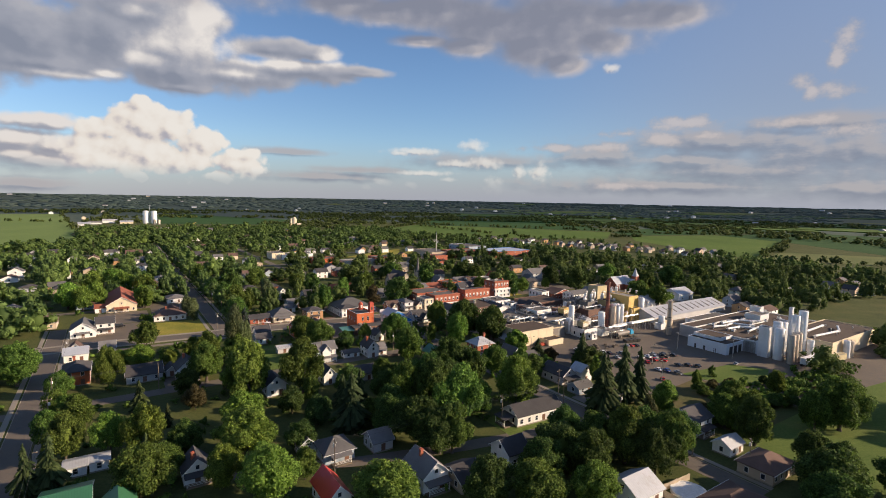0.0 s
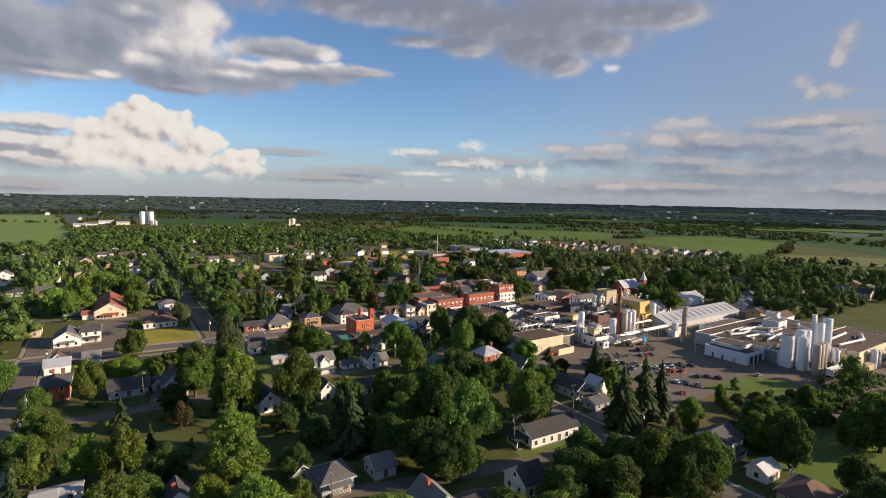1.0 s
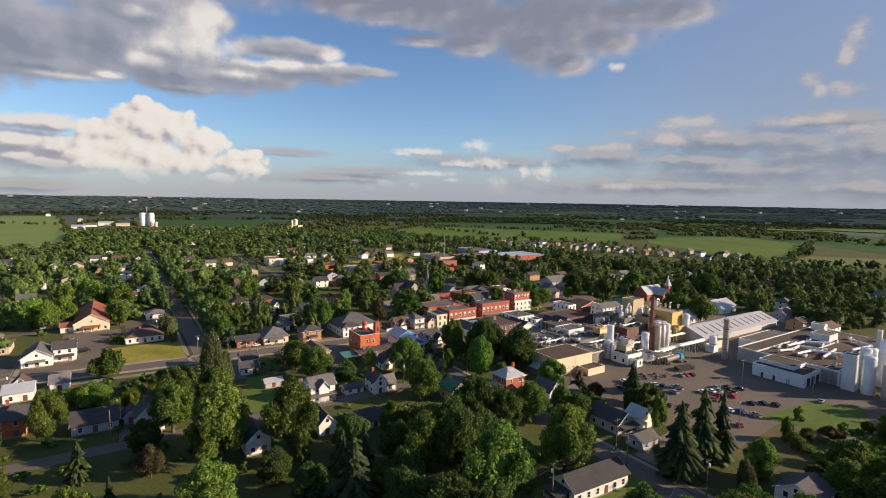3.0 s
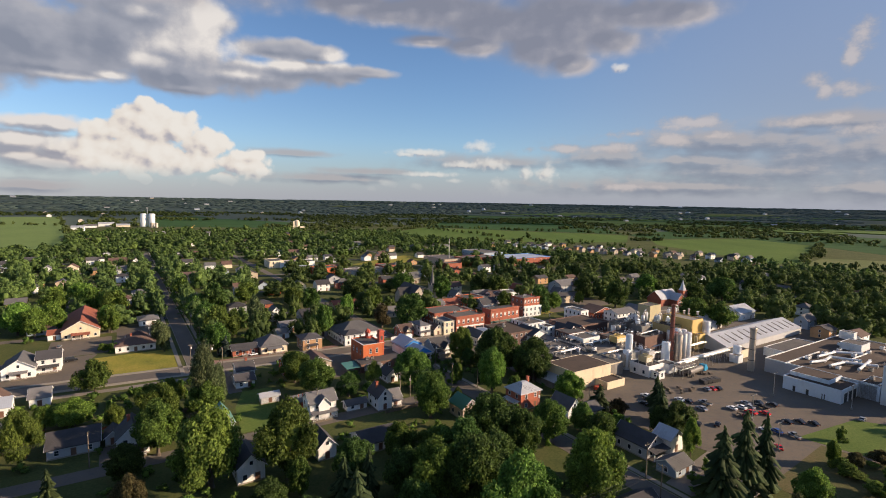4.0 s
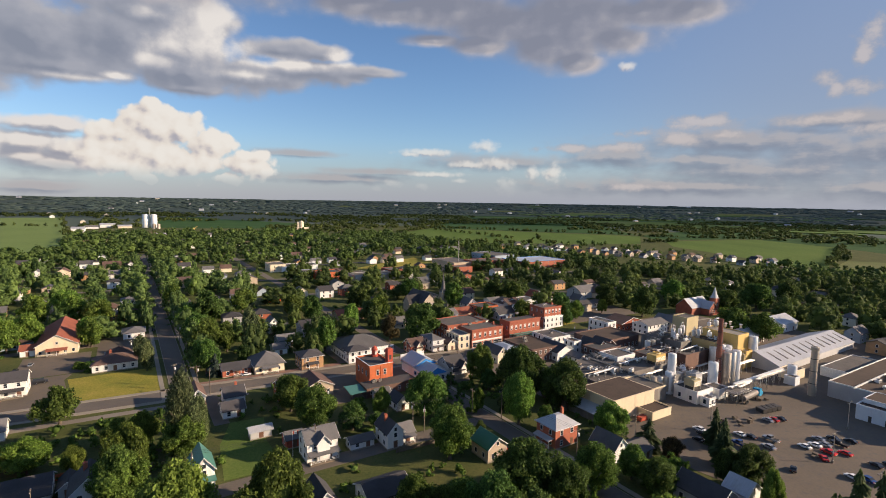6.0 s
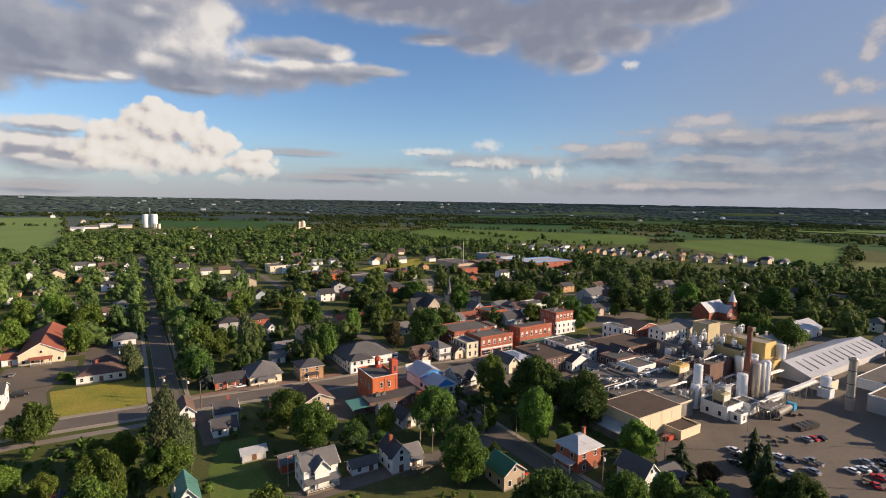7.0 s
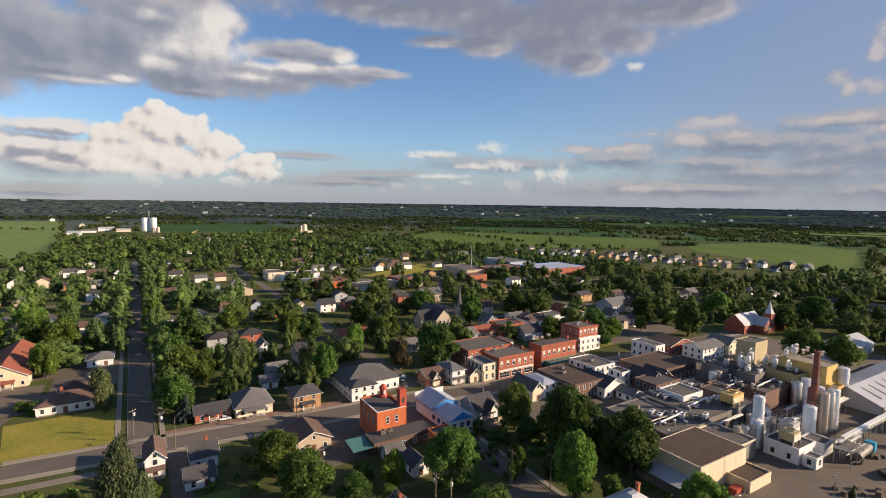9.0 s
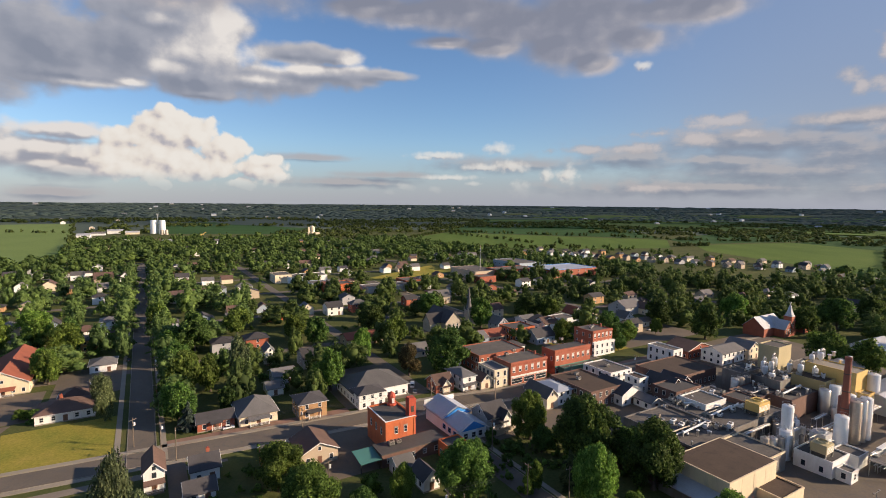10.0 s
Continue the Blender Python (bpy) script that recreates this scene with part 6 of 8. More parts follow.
for r in ((205, 166.5, 222, 168.8, 4.6, 5), (214, 169.5, 214.5, 177, 6.2, 4), (231, 166, 250, 166.8, 4.2, 6), (187.5, 175.5, 200, 174.5, 5.4, 4), (232, 170, 242, 170.4, 5.0, 4), (258, 181, 276, 181.4, 5.0, 5), (208, 150.5, 208.6, 158, 5.2, 4)):
    pipe_rack(*r)
rp = random.Random(91)
for k in range(14):
    a, b = rp.uniform(203, 214), rp.uniform(167, 177)
    tank(a, b, rp.uniform(0.6, 1.2), rp.uniform(2.5, 5.5), rp.choice((STEEL, TANTANK, TANK, GREYCLAD)), "small process tank between plant buildings", ladder=False, legs=k % 2 == 0, name="process_tank")
for k in range(10):
    tank(rp.uniform(232, 246), rp.uniform(167.5, 172.2), rp.uniform(0.7, 1.3), rp.uniform(3, 7), rp.choice((STEEL, TANK, OCHRE)), "small process tank beside the yellow tower", ladder=False, name="process_tank")
# Units, vents and pipes crowded over the plant's roofs.
for a0, a1, b0, b1, z, n in ((223, 239, 180, 185.5, 6.68, 8), (240.8, 247, 178.5, 187, 10.08, 4), (187.5, 205, 183, 189, 5.88, 8), (187.5, 213, 193.5, 201, 5.88, 10), (167.5, 185, 178.5, 199, 5.48, 10), (216, 228.5, 187.5, 195, 6.28, 8), (237.5, 250.5, 189.5, 195, 6.88, 8), (232, 243, 201, 206.5, 8.08, 5), (230.3, 235.8, 187.2, 192, 9.38, 3)):
    for k in range(n):
        if k % 3 == 2:
            vent(rp.uniform(a0, a1), rp.uniform(b0, b1), z, rp.uniform(0.15, 0.4), rp.uniform(0.6, 1.8))
        else:
            rooftop_unit(rp.uniform(a0, a1), rp.uniform(b0, b1), z, rp.uniform(0.8, 2.2), rp.uniform(0.7, 1.5), rp.uniform(0.6, 1.5), rp.choice((TANK, STEEL, GREYCLAD, TANTANK)), rot=rp.choice((0, 0, 90, 20)))
    for k in range(max(1, n // 3)):
        a, b = rp.uniform(a0, a1), rp.uniform(b0, b1)
        if rp.random() < 0.6:
            duct_run([(a0 + 0.5, b), (a, b), (a, min(b1, b + 3))], rp.uniform(0.12, 0.26), rp.choice((STEEL, TANTANK, GREYCLAD)), z, "grey pipe with an elbow along a plant roof")
        else:
            duct_run([(a, b0 + 0.5), (a, b1 - 0.5)], rp.uniform(0.12, 0.3), rp.choice((STEEL, TANTANK, GREYCLAD)), z, "straight grey pipe along a plant roof")
house("dark timber house with a black front gable", 203.5, 210, 210, 221, 4.4, 3.0, DARKBRICK, SHINGLE, "b", storeys=2)
house("dark-sided shop house under a black roof", 210.4, 217, 211, 220, 4.2, 2.6, DARKBRICK, SHINGLE, "b", storeys=2)

# ---- churches, school and other landmarks ----


def spired_church():
    ob = thing("church", town(191, 338), "stone church with a slender grey spire", "church")
    TAKEN.append((172, 204, 326, 356))
    part("nave", gable_walls(22, 10, 5.5, 5.5), STONE, ob, at=Matrix.Translation((-4, 4, 0)) @ Matrix.Rotation(radians(90), 4, "Z"))
    part("nave_roof", gable_roof(22, 10, 5.5, 5.5), SHINGLE, ob, at=Matrix.Translation((-4, 4, 0)) @ Matrix.Rotation(radians(90), 4, "Z"))
    part("transept", gable_walls(14, 8, 5, 4.5), STONE, ob, at=Matrix.Translation((-9, 2, 0)))
    part("transept_roof", gable_roof(14, 8, 5, 4.5), SHINGLE, ob, at=Matrix.Translation((-9, 2, 0)))
    tw = part("tower", [box(-1.9, 1.9, -1.9, 1.9, 0, 10.5), box(-2.1, 2.1, -2.1, 2.1, 10.2, 10.6)], STONE, ob, at=Matrix.Translation((8, -4, 0)))
    part("spire", [lathe([(2.1, 10.6), (1.4, 13.0), (0.75, 17.6), (0.1, 23.8)], 8)], GREYSHINGLE, tw, "tall pointed spire")
    for x in (-1.9, 1.9):
        for y in (-1.9, 1.9):
            part("pinnacle", [lathe([(0.35, 10.5), (0.3, 11.6), (0.02, 12.8)], 6, x, y)], STONE, tw)
    arched_windows(ob, (-6.5, -4, -1.5), -7, 1.8, 1.0, 2.6, 0)
    put_window(tw, Matrix.Translation((0, -1.9, 6.5)), 0.9, 2.2, True, STONE)


def brick_church():
    ob = thing("church", town(338.4, 241.4), "red-brick church with a white-capped corner tower", "church")
    TAKEN.append((318, 350, 226, 256))
    part("nave", gable_walls(20, 11, 5.0, 5.0), BRICK, ob, at=Matrix.Translation((-3, 4, 0)))
    part("nave_roof", gable_roof(20, 11, 5.0, 5.0), METALROOF, ob, at=Matrix.Translation((-3, 4, 0)))
    part("wing", gable_walls(12, 8, 4.6, 4.0), BRICK, ob, at=Matrix.Translation((1, -1, 0)) @ Matrix.Rotation(radians(90), 4, "Z"))
    part("wing_roof", gable_roof(12, 8, 4.6, 4.0), METALROOF, ob, at=Matrix.Translation((1, -1, 0)) @ Matrix.Rotation(radians(90), 4, "Z"))
    for x, y, w, h, s in ((5.5, -5.0, 2.0, 10.4, 7.2), (10.0, -4.5, 1.5, 7.5, 4.2)):
        tw = part("tower", [box(-w, w, -w, w, 0, h), box(-w - 0.2, w + 0.2, -w - 0.2, w + 0.2, h - 0.2, h + 0.25)], BRICK, ob, at=Matrix.Translation((x, y, 0)))
        part("cap", [lathe([(w * 1.25, h + 0.25), (w * 0.7, h + s * 0.4), (0.08, h + s)], 8)], METALROOF, tw, "pointed white metal cap")
        put_window(tw, Matrix.Translation((0, -w, h * 0.55)), 0.9, 2.0, True, STONE)
    arched_windows(ob, (-1, 1, 3), -7.0, 1.6, 0.9, 2.4)


spired_church()
brick_church()
flat("long low school with a grey roof", 308, 336, 486, 530, 6.5, TANSIDE, MEMBRANE, near=False, storeys=1, name="school", category="school")
flat("brick school wing with a grey roof", 330, 372, 478, 500, 7.5, BRICK, MEMBRANE, near=False, storeys=2, name="school", category="school")
flat("blue-clad upper block of the school", 372, 400, 500, 545, 9.5, BLUESIDE, MEMBRANE, near=False, storeys=2, name="school", category="school")
flat("modern brick school wing with a blue roof edge", 376, 434, 455, 492, 7.5, BRICK, BLUEROOF, near=False, storeys=2, name="school", category="school", cap=BLUETRIM)
flat("rounded pale stair block of the school", 366, 373, 472, 480, 7.0, CREAM, MEMBRANE, near=False, storeys=3, name="school", category="school")
flat("white supermarket with a flat roof", 149, 184, 541, 560, 5.0, WHITE, MEMBRANE, near=False, name="supermarket", category="store", wins=False)
flat("tan flat-roofed shop block", 139, 153, 543, 565, 7.0, CREAM, MEMBRANE, near=False, storeys=2)
flat("red-brick shop block with dark roof", 163, 184, 476, 492, 6.5, ORANGE, TARROOF, near=False, storeys=2)
flat("dark glass-fronted flat-roofed store", 156, 170, 495, 510, 5.5, BLUESIDE, MEMBRANE, near=False)
flat("long low grey-roofed workshop", 190, 246, 460, 478, 4.5, GREYSIDE, MEMBRANE, near=False, name="workshop")
flat("low red-brick flat-roofed building", 229, 243, 473, 492, 5.5, BRICK, MEMBRANE, near=False)
flat("brick building near the school", 296, 314, 462, 476, 5.5, BRICK, MEMBRANE, near=False)
house("red house with a white porch", 103.5, 112.5, 403, 413, 4.4, 1.6, ORANGE, SHINGLE, "a", near=False)
house("white house with tall gables", 139, 149, 401, 411, 5.2, 2.6, WHITE, SHINGLE, "a", near=False, storeys=2)
house("cream house with steep gable", 125.5, 133, 410, 418, 4.2, 2.8, CREAM, GREYSHINGLE, "b", near=False)
house("tan bungalow with red roof", 126, 146, 331, 341, 3.4, 2.2, TANSIDE, REDSHINGLE, "a", near=False)
house("grey two-storey house with a porch", 98.5, 106.5, 308, 319, 4.6, 2.8, GREYSIDE, SHINGLE, "a", near=False, storeys=2)
house("big house with brown roof", 6, 24, 610, 624, 4.4, 4.5, TANSIDE, BROWNSHINGLE, "a", near=False)
house("white gable of a big house", 24.5, 32, 608, 618, 5.4, 3.4, WHITE, BROWNSHINGLE, "b", near=False)
house("tan school-like house with a brown roof", 57, 80, 488, 508, 4.6, 2.6, CREAM, BROWNSHINGLE, "a", near=False, storeys=2)
house("white house by the field", -13, -3, 642, 652, 4.6, 2.6, WHITE, GREYSHINGLE, "a", near=False)
house("stone hall with grey roof", 212, 228, 400, 410, 5.0, 4.0, STONE, GREYSHINGLE, "a", near=False)
house("large grey-roofed house near the lot", 304, 322, 312, 326, 5.0, 3.6, GREYSIDE, GREYSHINGLE, "a", near=False, storeys=2)
house("white-fronted house with a red gable", 323, 332, 300, 312, 4.6, 3.2, CREAM, BROWNSHINGLE, "b", near=False)
house("white garage near the lot", 288, 297, 287, 294, 3.0, 1.6, WHITE, GREYSHINGLE, "a", near=False, name="garage", category="garage")
house("white cottage with a red gable", 258, 268, 300, 310, 4.0, 2.8, WHITE, SHINGLE, "b", near=False)
house("white house with an orange gable", 230, 240, 305, 315, 4.6, 2.8, WHITE, BROWNSHINGLE, "a", near=False, storeys=2)
house("white-roofed house behind the plant", 288, 302, 186, 198, 4.4, 3.0, WHITE, METALROOF, "a", near=False)
house("white-roofed barn behind trees", 330, 348, 190, 204, 4.6, 3.4, WHITE, METALROOF, "a", near=False)


def grain_farm():
    for k, (a, b, r, h, m, lab) in enumerate(((64, 1356, 6.5, 28, TANK, "huge white concrete grain silo"), (80, 1349, 6.5, 28, TANK, "huge white concrete grain silo"), (78, 1306, 3.5, 10, TANTANK, "small tan grain bin"), (86, 1302, 3.5, 10, TANTANK, "small tan grain bin"))):
        tank(a, b, r, h, m, lab, group="grain silos", ladder=False, name="grain_silo")
    ob = thing("elevator_leg", town(72, 1352), "thin grain elevator leg above the silos", "elevator")
    part("leg", [box(-0.8, 0.8, -0.8, 0.8, 0, 42)], STEEL, ob)
    part("head", [box(-1.8, 1.8, -1.2, 1.2, 40, 43)], STEEL, ob)
    for a0, a1, b0, b1, h, w, m in ((-60, -39, 1212, 1240, 7, WHITE, METALROOF), (-21, 9, 1376, 1392, 6, WHITE, METALROOF), (-46, -22, 1330, 1342, 4, WHITE, GREYSHINGLE), (12, 38, 1342, 1356, 4, CREAM, METALROOF), (44, 68, 1052, 1070, 5, RUST, BROWNSHINGLE), (70, 84, 1040, 1052, 4, WHITE, METALROOF)):
        house("long farm building beside grain silos", a0, a1, b0, b1, h, 3.0, w, m, "a", near=False, wins=False, name="farm_building", category="barn", attic=False)
    ob = thing("quonset_shed", town(20, 1084), "white arched farm shed", "shed")
    part("shell", [extrude([(7 * math.cos(radians(q)), 7 * math.sin(radians(q))) for q in range(0, 181, 15)], -8, 8)], TANK, ob, at=Matrix.Rotation(radians(60), 4, "Z"))
    ob = thing("excavator", town(145, 1238), "yellow construction machine in a field", "machine")
    part("body", [box(-5, 5, -3, 3, 1, 4)], YELLOW, ob)
    part("boom", [bar((3, 0, 3), (10, 0, 8), 0.6, 6)], YELLOW, ob)
    part("track", [box(-5, 5, y - 0.6, y + 0.6, 0, 1) for y in (-2.5, 2.5)], RUBBER, ob)
    ob = thing("feed_mill", town(350, 1152), "cream feed mill with domed bins", "mill")
    part("hall", [box(-12, 14, -8, 8, 0, 7)], CREAM, ob)
    part("bin", [lathe([(5, 0), (5, 16), (4, 20), (0.3, 22)], 16)], CREAM, ob)
    part("tower", [box(-9, -6, -2, 1, 0, 19)], CREAM, ob)


grain_farm()

# ---- houses farther off ----
FAR_WALLS = (WHITE, WHITE, CREAM, GREYSIDE, TANSIDE, TANBRICK, BRICK, BLUESIDE)
FAR_ROOFS = (SHINGLE, GREYSHINGLE, BROWNSHINGLE, GREYSHINGLE, SHINGLE)
FAR_WORDS = {WHITE: "white", CREAM: "cream", GREYSIDE: "grey", TANSIDE: "tan", TANBRICK: "tan-brick", BRICK: "red-brick", BLUESIDE: "blue-grey"}

FAR_OFF = []


def is_free(a, b, m):
    return not any(a0 - m < a < a1 + m and b0 - m < b < b1 + m for a0, a1, b0, b1 in TAKEN)


def far_house(a, b, label_tail, w=None):
    L, W = RNG.uniform(8, 12), RNG.uniform(7, 9.5)
    if "estate" in label_tail:
        L, W = 0.85 * L, 0.85 * W
    if not is_free(a, b, 6.5):
        return
    if b > 520 and a < 490:
        FAR_OFF.append((a, b, L, W, RNG.uniform(2.9, 4.6), RNG.uniform(1.8, 3.0), RNG.choice((0, 90))))
        TAKEN.append((a - 5, a + 5, b - 5, b + 5))
        return
    wall = w or RNG.choice(FAR_WALLS)
    roof_m = RNG.choice(FAR_ROOFS)
    two = RNG.random() < 0.4
    kind = "hip" if RNG.random() < 0.3 else "gable"
    house(f"{FAR_WORDS[wall]} {'two-storey house' if two else 'bungalow'} {label_tail}", a - L / 2, a + L / 2, b - W / 2, b + W / 2, 5.0 if two else 3.0, RNG.uniform(1.8, 3.0), wall, roof_m,
          RNG.choice("ab"), kind, 2 if two else 1, False, group="houses in the town", attic=False, skip=(2, 1 if a > 60 else 3) if b < 430 else (1, 2, 3) if b < 520 else (0, 1, 2, 3), door=None)


for b in (340, 420, 500, 580, 660):
    for k in range(40):
        for s in (-13, 13):
            if RNG.random() < 0.55:
                far_house(-290 + 18 * k + RNG.uniform(-3, 3), b + s, "among street trees")
for k in range(26):
    far_house(RNG.uniform(135, 330), RNG.uniform(282, 330), "behind the main street")
for k in range(22):
    far_house(-50 - RNG.uniform(0, 90), 110 + 8.5 * k, "among gardens")
for row in range(3):
    for k in range(22):
        t = k / 21
        far_house(495 + 160 * t ** 0.8 + 26 * row + RNG.uniform(-4, 4), 645 - 300 * t + 13 * row + RNG.uniform(-4, 4), "in a new estate with few trees", RNG.choice((WHITE, TANSIDE, GREYSIDE, TANBRICK, BLUESIDE, CREAM)))
for k in range(46):
    far_house(RNG.uniform(-60, 340), RNG.uniform(700, 1080), "at the edge of the town")
for k in range(34):
    far_house(RNG.uniform(330, 620), RNG.uniform(120, 330), "among tall trees")


def far_roofs():
    """The farthest houses of the town, too small and too many to tell apart."""
    mats = (WHITE, CREAM, TANBRICK, GREYSIDE, SHINGLE, GREYSHINGLE, BROWNSHINGLE)
    v, f, slot = [], [], []
    for i, (a, b, L, W, h, rh, rot) in enumerate(FAR_OFF):
        m = town(a, b, 0, rot)
        for pieces, s in ((gable_walls(L, W, h, rh), (0, 0, 1, 2, 0, 3)[i % 6]), (gable_roof(L, W, h, rh), 4 + i * 7 % 3)):
            for pv, pf in pieces:
                k = len(v)
                v += [tuple(m @ Vector(p)) for p in pv]
                f += [tuple(j + k for j in q) for q in pf]
                slot += [s] * len(pf)
    me = bpy.data.meshes.new("far_houses")
    me.from_pydata(v, [], f)
    for m in mats:
        me.materials.append(m)
    me.polygons.foreach_set("material_index", slot)
    tagged(new("far_houses", me), "small far houses with white and tan walls among trees", "houses", kind="stuff")


for k in range(14):
    far_house(RNG.uniform(160, 330), RNG.uniform(-30, 20) - 40, "beyond a grass field")
far_roofs()

# ---- trees ----


def ico(level):
    bm = bmesh.new()
    bmesh.ops.create_icosphere(bm, subdivisions=level, radius=1)
    v = np.array([c.co for c in bm.verts])
    t = np.array([[c.index for c in f.verts] for f in bm.faces])
    bm.free()
    return v, t


ICO = {1: ico(1), 2: ico(2)}


def cards(rng, place, out, size, loose=0.8):
    """Small folded leaf clumps at the places given, facing roughly outwards."""
    n = len(place)
    nrm = out + rng.normal(0, loose, (n, 3)) + np.array([0, 0, 0.25])
    nrm /= np.linalg.norm(nrm, axis=1)[:, None]
    u = np.cross(nrm, rng.normal(0, 1, (n, 3)))
    u /= np.linalg.norm(u, axis=1)[:, None] + 1e-9
    w = np.cross(nrm, u)
    s = size * rng.uniform(0.6, 1.4, (n, 1))
    fold = nrm * s * 0.35
    p = np.stack([place - u * s, place + u * s * 0.8 - w * s * 0.8, place + w * s + fold], 1).reshape(-1, 3)
    return p, np.arange(n)[:, None] * 3 + [0, 1, 2]


def crown(seed, lobes, leaf_count, size, core_level, shape="round", loose=0.7, fuzz=0.34):
    """A crown one metre in radius and 1.7 m high, its base at z 0: boughs of many small leafy lobes, with hollows between them, over a dark core."""
    rng = np.random.default_rng(seed)
    stretch = {"tall": 1.7, "wide": 0.8}.get(shape, 1.0)
    lean = rng.uniform(0, 6.28)
    centres, radii = [], []
    for i in range(lobes):
        z = ((i + 0.5) / lobes) ** 0.92
        prof = {"round": math.sin(math.pi * (0.13 + 0.83 * z ** 0.9)) ** 0.8, "tall": 0.72 * math.sin(math.pi * (0.16 + 0.8 * z)) ** 0.6, "wide": (1 - z) ** 0.35}[shape]
        q = i * 2.4 + rng.uniform(-0.7, 0.7)
        d = prof * (rng.uniform(0.62, 0.9) if rng.random() < 0.78 else rng.uniform(0.1, 0.5)) * (1 + 0.16 * math.cos(q - lean))
        centres.append((d * math.cos(q), d * math.sin(q), 0.12 + 1.36 * z + rng.uniform(-0.09, 0.09)))
        radii.append(rng.uniform(0.16, 0.36) * (0.7 + 0.4 * prof) * min(1.0, (30 / lobes) ** 0.36))
    centres, radii = np.array(centres), np.array(radii)
    vs, ts, n = [], [], 0
    iv, it = ICO[core_level]
    flat_z = np.array([1, 1, stretch * 0.85])
    for c, r in zip(centres, radii):
        v = c + iv * r * (0.98 - 0.8 * fuzz) * rng.uniform(0.75 - 0.4 * fuzz, 1.15, (len(iv), 1)) * flat_z
        vs.append(v), ts.append(it + n)
        n += len(v)
    v = iv * rng.uniform(0.8, 1.1, (len(iv), 1)) * np.array([0.5, 0.5, 0.62]) * (0.8 if shape == "tall" else 1) + np.array([0, 0, 0.8])
    vs.append(v), ts.append(it + n)
    n += len(v)
    share = radii**2 / (radii**2).sum()
    for c, r, f in zip(centres, radii, share):
        m = int(leaf_count * f * 1.7)
        d = rng.normal(0, 1, (m, 3))
        d /= np.linalg.norm(d, axis=1)[:, None]
        d = d[d[:, 2] > -0.8]
        p = c + d * r * rng.uniform(1 - fuzz, 1 + fuzz, (len(d), 1)) * flat_z
        near = np.linalg.norm((p[:, None] - centres[None]) / flat_z, axis=2) / radii[None]
        keep = (near.min(1) > 1 - fuzz)
        cv, ct = cards(rng, p[keep], d[keep], size, loose)
        vs.append(cv), ts.append(ct + n)
        n += len(cv)
    return np.concatenate(vs), np.concatenate(ts)


def conifer(seed, layers, spokes, core=True):
    """A spruce one metre in radius and 4 m high: ragged whorls of drooping, feathered boughs round a thin dark spike."""
    rng = np.random.default_rng(seed)
    vs, ts, n = [], [], 0
    k = 7
    ring = np.array([[math.cos(2 * math.pi * i / k), math.sin(2 * math.pi * i / k), 0] for i in range(k)])
    if core:
        v = np.concatenate([ring * 0.26 + [0, 0, 0.4], [[0, 0, 3.75]]])
        vs.append(v), ts.append(np.array([[i, (i + 1) % k, k] for i in range(k)]))
        n += len(v)
    up = np.array([0, 0, 1.0])
    for j in range(layers):
        f = (j + 0.5 + rng.uniform(-0.5, 0.5)) / layers
        r = (1 - f) ** 0.72 * rng.uniform(0.45, 1.2) * (0.8 if f < 0.1 else 1.0) + 0.04
        side = rng.uniform(0, 6.28)
        for i in range(max(4, int(spokes * (1 - 0.55 * f)))):
            q = rng.uniform(0, 6.28)
            z = 0.25 + 3.7 * f + rng.uniform(-0.2, 0.2)
            e = r * rng.uniform(0.25, 1.25) * (1 + 0.38 * math.cos(q - side))
            w = 0.04 + 0.065 * e
            d, s = np.array([math.cos(q), math.sin(q), 0]), np.array([-math.sin(q), math.cos(q), 0])
            tip = rng.uniform(0.2, 0.42) * e
            v = np.array([d * 0.05 + up * (z + 0.08), d * e * 0.5 - s * w + up * (z - 0.12 * e), d * e + up * (z - tip), d * e * 0.5 + s * w + up * (z - 0.12 * e), d * e * 0.55 + up * (z + 0.05),
                          d * e * 0.9 - s * w * 1.3 + up * (z - tip - 0.06), d * e * 0.88 + s * w * 1.4 + up * (z - tip - 0.05)])
            vs.append(v), ts.append(np.array([[0, 1, 4], [1, 2, 4], [2, 3, 4], [3, 0, 4], [1, 5, 2], [3, 2, 6]]) + n)
            n += 7
    return np.concatenate(vs), np.concatenate(ts)


def trunk_pieces(r, h, rng, limbs=6, reach=0.6):
    """A tapered trunk with limbs that fork into the crown."""
    out = [lathe([(r * 1.5, 0), (r, 0.6), (r * 0.8, h * 0.35), (r * 0.5, h * 0.7), (r * 0.15, h)], 8)]
    for i in range(limbs):
        q, z = i * 2.4, h * (0.28 + 0.1 * i * 0.6)
        p = (0, 0, z)
        e = (reach * math.cos(q), reach * math.sin(q), z + h * 0.2)
        out.append(bar(p, e, r * 0.28, 5))
        out.append(bar(e, (e[0] * 1.5 + rng.uniform(-0.2, 0.2), e[1] * 1.5, e[2] + h * 0.12), r * 0.14, 4))
    return out


